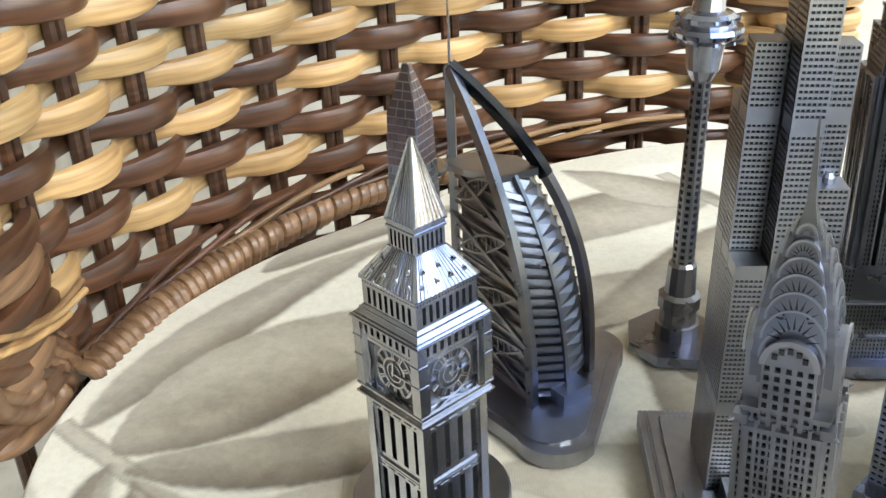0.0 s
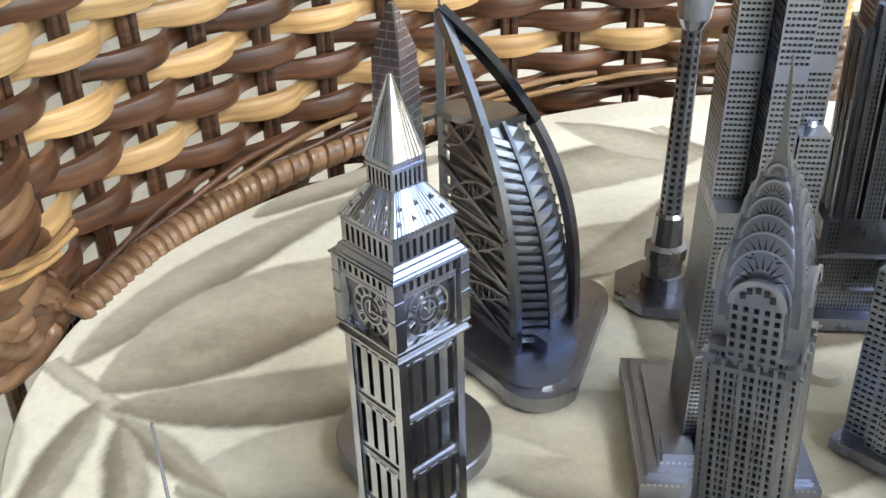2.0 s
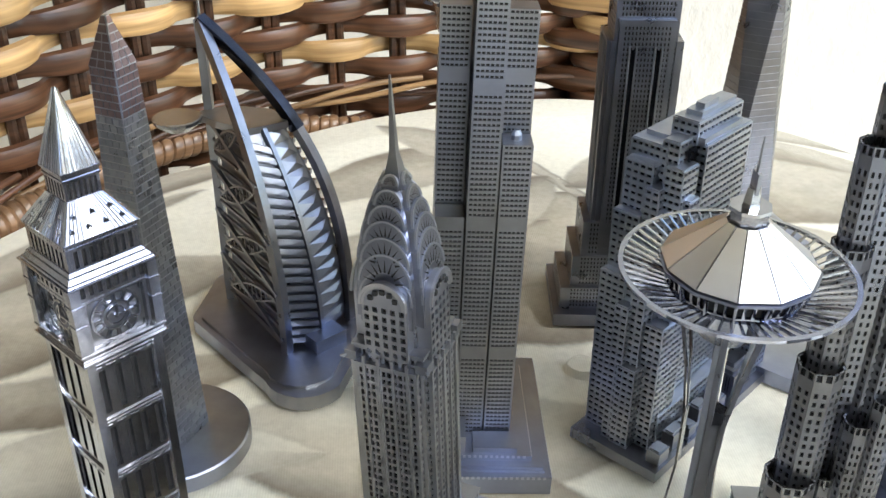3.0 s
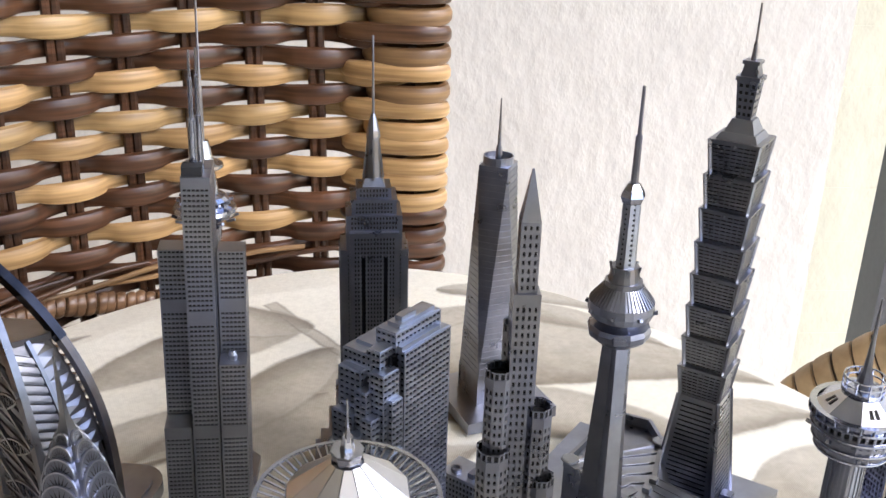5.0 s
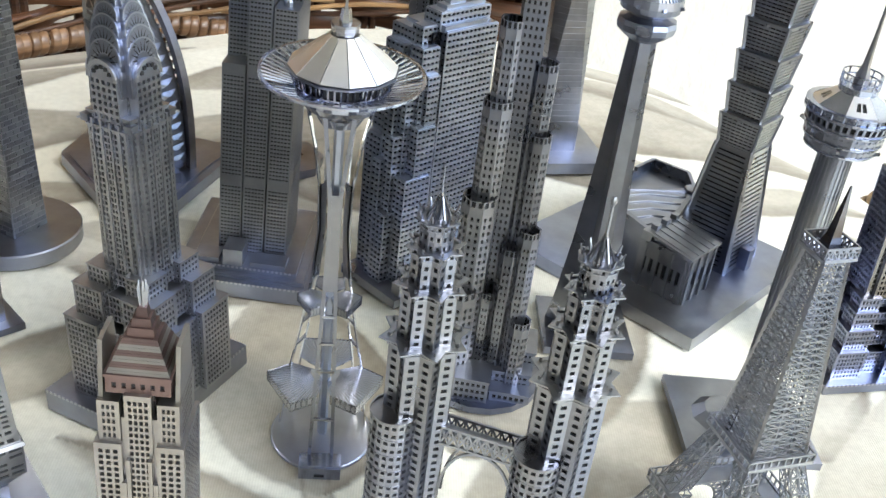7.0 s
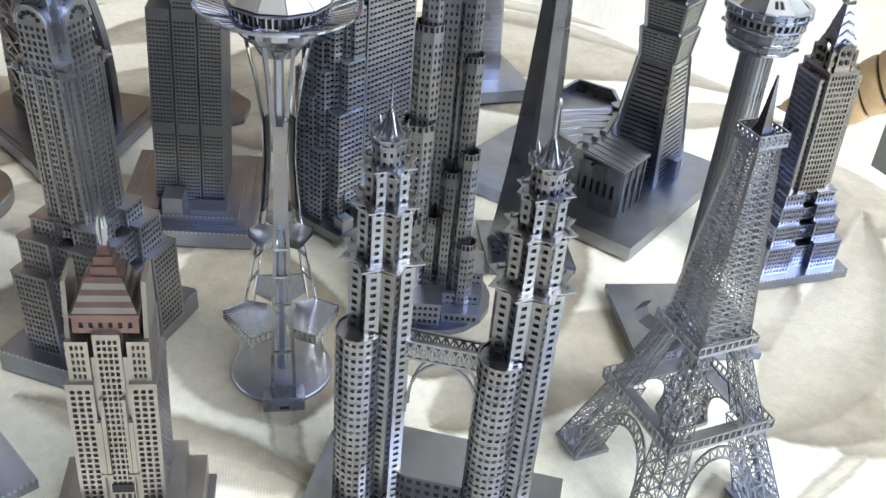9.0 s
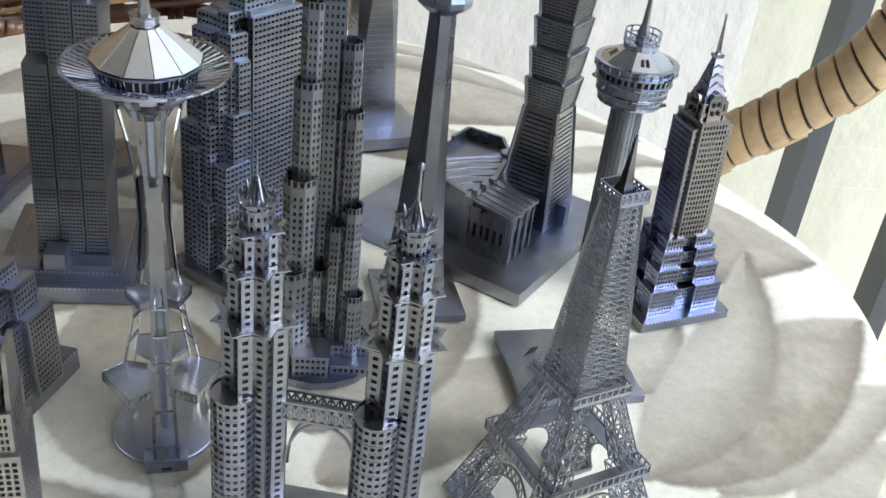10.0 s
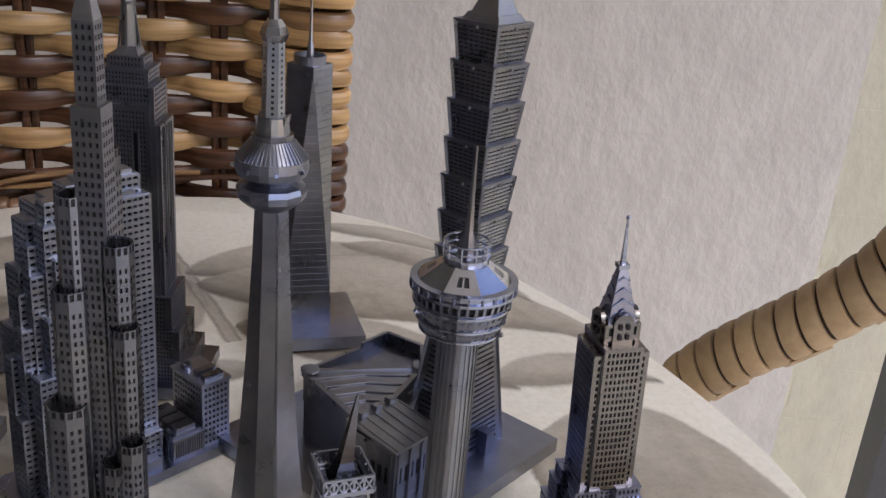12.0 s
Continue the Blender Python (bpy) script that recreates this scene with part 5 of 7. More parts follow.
def cluster_tower():
    t = model("clustered_tower_model", "dark metal model of a supertall tower of stepped tubes", 0.2168, 0.1996, 0)
    s = Shape()
    s.hull(ngon(18, 17, 0.1), 0, 2.0)
    part("base", s, GUN, t)
    for x0, x1, y0, y1, z1 in ((-14.5, -9.0, -12.5, -1, 12.5), (-6.5, 3.0, -14.5, -6, 8.5), (3.4, 13.5, -12.6, -8.4, 4.6), (3.4, 13.5, -8.2, -3, 8.0), (6, 14.0, -2.8, 8, 11.5), (-13, -3, 3, 13, 9.5)):
        s = Shape()
        s.block(x0, x1, y0, y1, 2, z1, 1.7, 1.9, 0.6, 0.5, 0.4, edge=(0.06, 0.03))
        s.box(x0 - 0.25, x1 + 0.25, y0 - 0.25, y1 + 0.25, z1, z1 + 0.5)
        part("podium_wing", s, [GREY, HOLE], t)

    def tube(cx, cy, r, z1, mat, n=8):
        s = Shape()
        rows = max(2, round((z1 - 6) / 2.0))
        p = ngon(n, r, 0.3, cx, cy)
        for k in range(n):
            a, b = p[k], p[(k + 1) % n]
            s.grid((*a, 2), (*b, 2), (*b, z1 - 4), (*a, z1 - 4), 2, rows, 0.44, 0.52, 0.5, edge=(0.06, 0.0))
            s.poly([(*a, z1 - 4), (*b, z1 - 4), (*b, z1 - 2), (*a, z1 - 2)])
            s.grid((*a, z1 - 2), (*b, z1 - 2), (*b, z1), (*a, z1), 2, 1, 0.6, 0.75, 0.4)
        s.poly([(x, y, z1 - 2.5) for x, y in p], 1)
        part("tube", s, [mat, HOLE], t)

    for cx, cy, r, z1, mat in (
        (-4.5, 0.4, 3.2, 100, GREY), (-5.3, -1.0, 3.7, 81.2, GREY), (-6.4, -3.0, 4.5, 56.6, GREY), (-8.2, -5.2, 5.0, 31, GREY),
        (4.0, -0.2, 3.2, 91.2, GUN), (5.5, -1.8, 2.9, 74.4, GUN), (6.9, -4.2, 2.8, 49.8, GREY), (8.4, -6.4, 2.8, 24.5, GREY), (3.0, -3.6, 3.0, 44, GUN),
        (-0.4, 5.6, 3.4, 108, GUN), (-0.4, 8.4, 3.6, 85, GUN), (-0.4, 11.4, 3.6, 62, GUN), (-1.0, -3.4, 2.6, 30, GUN),
    ):
        tube(cx, cy, r, z1, mat)
    s = Shape()
    for z0, z1, w in ((2, 117.4, 5.6), (117.4, 132.6, 4.0)):
        s.block(-w / 2, w / 2, -w / 2 + 1, w / 2 + 1, z0, z1, 1.35, 2.0, 0.44, 0.52, 0.4)
    part("core", s, [GUN, HOLE], t)
    s = Shape()
    s.hull(sq(3.9, 3.9, 0, 1), 132.6, 143, 0, sq(0.4, 0.4, 0, 1))
    part("spire", s, STEEL, t)


def pod_mast_tower():
    t = model("tripod_tower_model", "dark grey metal model of a three-legged tower with a round pod", 0.2440, 0.2274, 8)
    s = Shape()
    s.box(-12, 14, -12, 14, 0, 2.4)
    part("base", s, GUN, t)
    # three tapering wings with creased sides
    for a in (270, 30, 150):
        s = Shape()
        c, q = math.cos(radians(a)), math.sin(radians(a))
        tx, ty = -q, c

        def ring(z, r, w):
            return [(c * r + tx * w, q * r + ty * w, z), (c * r - tx * w, q * r - ty * w, z), (-tx * w * 1.2, -ty * w * 1.2, z), (tx * w * 1.2, ty * w * 1.2, z)]

        prof = [(2.4, 10.6, 2.3), (12, 9.0, 2.2), (30, 7.0, 2.0), (55, 5.1, 1.75), (80, 3.8, 1.5), (97, 3.1, 1.4)]
        for (z0, r0, w0), (z1, r1, w1) in zip(prof, prof[1:]):
            A, B = ring(z0, r0, w0), ring(z1, r1, w1)
            for k in range(4):
                g = (k + 1) % 4
                s.poly([A[g], A[k], B[k], B[g]])
        part("wing", s, GUN, t)
    s = Shape()
    s.lathe([(3.2, 90.4), (5.2, 91.6), (7.3, 93.4), (7.6, 95.0), (7.2, 96.2), (5.4, 96.8), (4.6, 97.2)], 12)
    part("lower_ring", s, GUN, t)
    s = Shape()
    s.lathe([(4.6, 97.0), (5.4, 98.0), (7.4, 98.6), (7.9, 100.2), (7.7, 102.2)], 24, m=0)
    pod = part("pod", s, GREY, t)
    s = Shape()
    s.lathe([(7.5, 102.1), (4.4, 106.0), (4.2, 106.2)], 24)
    part("pod_roof", s, GREY, pod)
    for i in range(48):
        a = 2 * math.pi * i / 48
        s = Shape()
        s.bar((7.6 * math.cos(a), 7.6 * math.sin(a), 102.2), (4.5 * math.cos(a), 4.5 * math.sin(a), 106.2), 0.36)
        part("roof_rib", s, GREY, pod)
    s = Shape()
    s.lathe([(4.4, 106.0), (4.4, 107.4), (3.7, 107.4), (3.2, 111)], 16)
    part("collar", s, GUN, t)
    s = Shape()
    p, q = ngon(6, 2.5), ngon(6, 2.2)
    for k in range(6):
        s.grid((*p[k], 110), (*p[(k + 1) % 6], 110), (*q[(k + 1) % 6], 127), (*q[k], 127), 1, 14, 0.25, 0.5, 0.3)
    part("upper_shaft", s, [BLUE, HOLE], t)
    s = Shape()
    s.hull(ngon(6, 2.4), 126.5, 128, 0, ngon(6, 3.0))
    s.hull(ngon(6, 3.0), 128, 129.5, 0, ngon(6, 2.4))
    s.hull(ngon(6, 2.4), 129.5, 131, 0, ngon(6, 1.4))
    part("cap", s, STEEL, t)
    s = Shape()
    s.lathe([(0.95, 130), (0.8, 142), (0.5, 141.6), (0.42, 153)], 8)
    part("aerial", s, GUN, t, smooth=True)
    for k in range(8):
        a = radians(45 * k + 11)
        s = Shape()
        s.bar((7.0 * math.cos(a), 7.0 * math.sin(a), 100), (8.6 * math.cos(a), 8.6 * math.sin(a), 100.6), 0.8)
        part("tab", s, GUN, t)
    for k in range(6):
        a = radians(60 * k + 20)
        s = Shape()
        s.bar((3.0 * math.cos(a), 3.0 * math.sin(a), 108.6), (3.6 * math.cos(a), 3.6 * math.sin(a), 111.2), 0.6)
        part("collar_tab", s, GUN, t)


def pagoda_tower():
    t = model("pagoda_tower_model", "dark metal model of a pagoda-like skyscraper on a wide square plate", 0.2686, 0.2768, 54)
    s = Shape()
    s.box(-36, 36, -36, 36, 0, 4.5)
    part("base", s, GREY, t)
    ox, oy = 14.0, -13.2
    # the tower stands off the middle of its plate

    def wall(s, w0, z0, w1, z1, cols, rows, m=0, fw=0.82, fh=0.55):
        lo, hi = sq(w0, w0, ox, oy), sq(w1, w1, ox, oy)
        for k in range(4):
            (a, b), (c, d) = side(lo, k), side(hi, k)
            s.grid((*a, z0), (*b, z0), (*d, z1), (*c, z1), cols, rows, fw, fh, 0.25, m=m, mh=1, edge=(0.05, 0.03))
        s.poly([(*p, z1) for p in hi], m)

    s = Shape()
    wall(s, 20.6, 4.5, 12.6, 45.4, 1, 24, fh=0.36)
    part("lower_shaft", s, [GUN, BLACK], t)
    for sx in (-1, 1):
        for sy in (-1, 1):
            s = Shape()
            s.bar((ox + sx * 10.2, oy + sy * 10.2, 4.5), (ox + sx * 6.2, oy + sy * 6.2, 45.4), 1.0)
            part("corner_rib", s, GUN, t)
    for k in range(4):
        s = Shape()
        R = Matrix.Rotation(math.pi / 2 * k, 3, "Z")
        p = R @ Vector((0, -11.6, 0))
        s.box(ox + p.x - 1.8, ox + p.x + 1.8, oy + p.y - 1.8, oy + p.y + 1.8, 4.5, 12)
        part("porch", s, GUN, t)
    for i in range(8):
        z0 = 45.4 + 10.15 * i
        s = Shape()
        wall(s, 11.9, z0, 13.9, z0 + 9.4, 7, 8, fw=0.84, fh=0.34)
        s.hull(sq(14.5, 14.5, ox, oy), z0 + 9.4, z0 + 10.1)
        for sx in (-1, 1):
            for sy in (-1, 1):
                s.bar((ox + sx * 5.9, oy + sy * 5.9, z0), (ox + sx * 7.0, oy + sy * 7.0, z0 + 10.0), 0.8)
        part("tier", s, [GUN, BLACK], t)
        for k in range(4):
            R = Matrix.Rotation(math.pi / 2 * k, 3, "Z")
            p = R @ Vector((0, -6.9, 0))
            s = Shape()
            s.lathe([(0.2, z0 + 8.3), (0.6, z0 + 8.5), (0.6, z0 + 9.3), (0.2, z0 + 9.5)], 10, ox + p.x, oy + p.y)
            part("medallion", s, GUN, t)
    s = Shape()
    s.hull(sq(11.6, 11.6, ox, oy), 126.5, 128.4, 0, sq(9.4, 9.4, ox, oy))
    s.hull(sq(8.4, 8.4, ox, oy), 128.4, 132, 0, sq(5.6, 5.6, ox, oy))
    part("crown_base", s, GREY, t)
    s = Shape()
    wall(s, 4.2, 132, 5.8, 142.6, 3, 5, fw=0.6, fh=0.5)
    s.hull(sq(6.6, 6.6, ox, oy), 142.6, 143.8)
    s.hull(sq(4.8, 4.8, ox, oy), 143.8, 147, 0, sq(3.6, 3.6, ox, oy))
    s.hull(sq(4.6, 4.6, ox, oy), 147, 148)
    part("crown", s, [GUN, HOLE], t)
    s = Shape()
    s.lathe([(0.9, 148), (0.6, 152), (0.4, 153), (0.3, 163)], 8, ox, oy)
    part("spire", s, GUN, t, smooth=True)
    # market hall on the plate: a fan of ribbed roof behind a square front block
    s = Shape()
    s.hull([(-22, -12), (-7, -14), (9, -4), (17, 3), (16, 17), (5, 17), (-18, 17)], 4.5, 20.5)
    s.hull([(-17, 17), (9, -3), (17, 3.4), (15.8, 16.8), (5, 16.8)], 20.5, 23.2)
    part("hall", s, GUN, t)
    P, A_, B_ = Vector((-22, -11, 21.5)), Vector((-18, 17.5, 25)), Vector((9, -3.6, 25))
    s = Shape()
    dz = Vector((0, 0, 1.2))
    s.poly([P - dz, B_ - dz, A_ - dz])
    for a, b_ in ((P, A_), (A_, B_), (B_, P)):
        s.poly([(b_.x, b_.y, 16), (a.x, a.y, 16), a - dz, b_ - dz])
    part("fan_roof", s, GUN, t)
    for i in range(6):
        f = 0.16 + 0.15 * i
        s = Shape()
        mid = P.lerp((A_ + B_) / 2, f + 0.05) + Vector((0, 0, 0.3))
        s.sweep([P.lerp(A_, f), mid, P.lerp(B_, f)], 3.5, 0.6)
        part("roof_plate", s, GREY, t)
    for a, b_ in ((P, A_), (P, B_), (A_, B_)):
        s = Shape()
        s.bar(a, b_, 1.6)
        part("roof_edge", s, GUN, t)
    for x0, y0, x1, y1 in ((-16, 18, 5, 17), (5, 17, 16, 17), (16, 17, 17.5, 4), (17.5, 4, 9.5, -3)):
        s = Shape()
        d = Vector((x1 - x0, y1 - y0, 0)).normalized()
        n = Vector((-d.y, d.x, 0)) * 0.6
        s.hull([(x0 - n.x, y0 - n.y), (x1 - n.x, y1 - n.y), (x1 + n.x, y1 + n.y), (x0 + n.x, y0 + n.y)], 4.5, 26.6 if x0 > 0 else 25.2)
        part("screen_wall", s, GUN, t)
    for p_ in (A_, B_):
        s = Shape()
        s.lathe([(2.6, p_.z + 0.6), (2.8, p_.z + 0.8), (2.8, p_.z + 1.3), (2.4, p_.z + 1.5)], 9, p_.x * 0.93, p_.y * 0.93)
        part("roof_petal", s, GREY, t)
    s = Shape()
    s.block(-24, -7.6, -23.6, -6, 4.5, 20.8, 2.9, 16.3, 0.5, 0.3, 0.9, edge=(0.08, 0.0))
    part("front_block", s, [GUN, HOLE], t)
    s = Shape()
    q = [(-24.8, -24.4, 21.4), (-7.0, -24.4, 21.4), (-7.0, -9.6, 23.6), (-24.8, -9.6, 23.6)]
    s.poly(q)
    s.poly([(x, y, z - 0.8) for x, y, z in reversed(q)])
    for e in range(4):
        a, b_ = q[e], q[(e + 1) % 4]
        s.poly([a, (a[0], a[1], a[2] - 0.8), (b_[0], b_[1], b_[2] - 0.8), b_])
    s.hull([(-24.6, -9.7), (-7.2, -9.7), (-7.2, -6.2), (-24.6, -6.2)], 20.6, 23.6)
    part("front_roof", s, GREY, t)
    for i in range(6):
        x = -23.6 + 3.2 * i
        s = Shape()
        s.bar((x, -24.2, 21.55), (x, -9.7, 23.72), 0.3)
        part("roof_seam", s, GREY, t)
    for x, y in ((-22, -9.5), (-16.5, -9.5), (-11, -9.5)):
        s = Shape()
        s.box(x, x + 2.2, y, y + 2.2, 23.2, 25.2)
        part("roof_box", s, GREY, t)
    for i in range(4):
        s = Shape()
        y = -22.6 + 4.6 * i
        s.box(-24.5, -23.9, y, y + 0.9, 4.5, 20)
        part("column", s, GUN, t)
    for i in range(4):
        s = Shape()
        x = -23.2 + 4.6 * i
        s.box(x, x + 0.9, -24.2, -23.5, 4.5, 20)
        part("column", s, GUN, t)
    s = Shape()
    s.box(-7.6, -3.6, -21, -10, 4.5, 15)
    s.box(-3.6, -3.2, -19, -12, 4.5, 12, 1)
    part("entrance", s, [STEEL, HOLE], t)


def lookout_tower():
    t = model("lookout_tower_model", "grey metal model of a lookout tower with a glazed saucer pod", 0.2871, 0.1930, 8)
    s = Shape()
    s.box(-17, 18, -12, 20, 0, 2.2)
    part("base", s, GREY, t)
    s = Shape()
    s.hull(ngon(10, 8.5, 0.2, -4, 4), 2.2, 4.6, 0, ngon(10, 5.5, 0.2, -4, 4))
    part("foot", s, GREY, t)
    s = Shape()
    plan = ngon(24, 4.1, 0.1)
    s.hull(plan, 2.2, 84, 0, [(x * 0.9, y * 0.9) for x, y in plan])
    shaft = part("shaft", s, GUN, t)
    for x, y in plan:
        s = Shape()
        s.bar((x, y, 2.2), (x * 0.9, y * 0.9, 84), 0.35)
        part("shaft_rib", s, GREY, shaft)
    s = Shape()
    n = 18
    p, q, u, v = ngon(n, 7.5), ngon(n, 8.2), ngon(n, 8.9), ngon(n, 9.3)
    for k in range(n):
        j = (k + 1) % n
        s.grid((*p[k], 84.4), (*p[j], 84.4), (*q[j], 86.8), (*q[k], 86.8), 2, 2, 0.5, 0.4, 0.2, mh=0)
        s.grid((*q[k], 86.8), (*q[j], 86.8), (*u[j], 89.6), (*u[k], 89.6), 2, 2, 0.5, 0.4, 0.2, mh=0)
        s.grid((*u[k], 90.0), (*u[j], 90.0), (*v[j], 92.4), (*v[k], 92.4), 2, 1, 0.62, 0.62, 0.5)
    s.hull(ngon(n, 3.9), 82.6, 84.4, 0, p, cap=False)
    part("gallery", s, [GUN, HOLE], t)
    for z, r in ((84.4, 7.55), (86.8, 8.35), (89.8, 9.0)):
        s = Shape()
        s.lathe([(r - 0.4, z - 0.25), (r + 0.15, z - 0.2), (r + 0.15, z + 0.2), (r - 0.4, z + 0.25)], 36, close=False)
        part("gallery_band", s, STEEL, t)
    s = Shape()
    s.lathe([(8.6, 92.2), (9.9, 92.4), (9.9, 92.9), (9.4, 92.9), (9.4, 93.9), (9.8, 93.9), (9.8, 94.3), (8.4, 94.3)], 40, close=False)
    part("balcony", s, STEEL, t)
    for k in range(24):
        a = 2 * math.pi * k / 24
        s = Shape()
        s.bar((9.7 * math.cos(a), 9.7 * math.sin(a), 92.9), (9.7 * math.cos(a), 9.7 * math.sin(a), 94.1), 0.24)
        part("baluster", s, GREY, t)
    # eight sloping roof panels, a pair of windows in every second one
    p, q = ngon(8, 9.0, radians(-98 - 22.5)), ngon(8, 4.2, radians(-98 - 22.5))
    for k in range(8):
        s = Shape()
        a, b, c, d = p[k], p[(k + 1) % 8], q[(k + 1) % 8], q[k]
        s.grid((*a, 94.0), (*b, 94.0), (*c, 97.4), (*d, 97.4), 4, 1, 0.74, 0.42, 0.3, edge=(0.04, 0.04), skip=(lambda i, j: i in (0, 3)) if k % 2 == 0 else (lambda i, j: True))
        # every second panel carries a painted bright reflection
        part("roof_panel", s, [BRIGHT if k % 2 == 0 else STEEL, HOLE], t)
    s = Shape()
    s.lathe([(4.2, 97.3), (4.3, 98.6), (3.4, 98.8)], 20)
    part("top_drum", s, STEEL, t)
    for z in (99.8, 101.2):
        s = Shape()
        s.lathe([(4.0, z - 0.15), (4.3, z - 0.15), (4.3, z + 0.15), (4.0, z + 0.15), (4.0, z - 0.15)], 24, close=False)
        part("top_rail", s, STEEL, t)
    for k in range(10):
        a = 2 * math.pi * k / 10
        s = Shape()
        s.bar((4.15 * math.cos(a), 4.15 * math.sin(a), 98.4), (4.15 * math.cos(a), 4.15 * math.sin(a), 101.3), 0.28)
        part("rail_post", s, STEEL, t)
    s = Shape()
    s.lathe([(1.7, 98.6), (1.5, 101), (0.9, 103), (0.5, 109), (0.22, 118.8)], 8)
    part("aerial", s, GUN, t, smooth=True)
    rr = random.Random(5)
    for k in range(6):
        a = radians(20 + 60 * k + rr.uniform(-15, 15))
        z = rr.choice((84.6, 85.4, 88.4))
        r = 7.5 + (z - 84.4) * 0.27
        s = Shape()
        s.bar((r * math.cos(a), r * math.sin(a), z), ((r + 1.1) * math.cos(a), (r + 1.1) * math.sin(a), z + 0.5), 0.7)
        part("folded_tab", s, STEEL, t)


def crown_tower(name, label, x, y, turn, mat, lower, rx=0.0, ry=0.0):
    """The foot of a stepped tower; lower: its base (w, d, z0, z1, x, y) and the blocks above as (w, d, z0, z1)."""
    t = model(name, label, x, y, turn, 0, rx, ry)
    s = Shape()
    w, d, z0, z1, cx, cy = (*lower[0], 0.0, 0.0)[:6]
    s.box(cx - w / 2, cx + w / 2, cy - d / 2, cy + d / 2, z0, z1)
    tabs(s, cx - w / 2, cx + w / 2, cy - d / 2, cy + d / 2, z1)
    part("base", s, [GREY, PALE], t)
    for w, d, z0, z1 in lower[1:]:
        g = w * 0.13
        for x0, x1 in ((-w / 2, -g), (g, w / 2)):
            for y0, y1 in ((-d / 2, -g), (g, d / 2)):
                s = Shape()
                s.block(x0, x1, y0, y1, z0, z1, 1.2, 1.6, 0.52, 0.58, 0.4)
                s.box(x0 - 0.15, x1 + 0.15, y0 - 0.15, y1 + 0.15, z1, z1 + 0.35)
                part("wing_block", s, [mat, HOLE], t)
        s = Shape()
        s.block(-w / 2 + 2, w / 2 - 2, -d / 2 + 2, d / 2 - 2, z0, z1 - 1.5, 1.2, 1.6, 0.52, 0.58, 0.4)
        part("lower_block", s, [mat, HOLE], t)
    return t


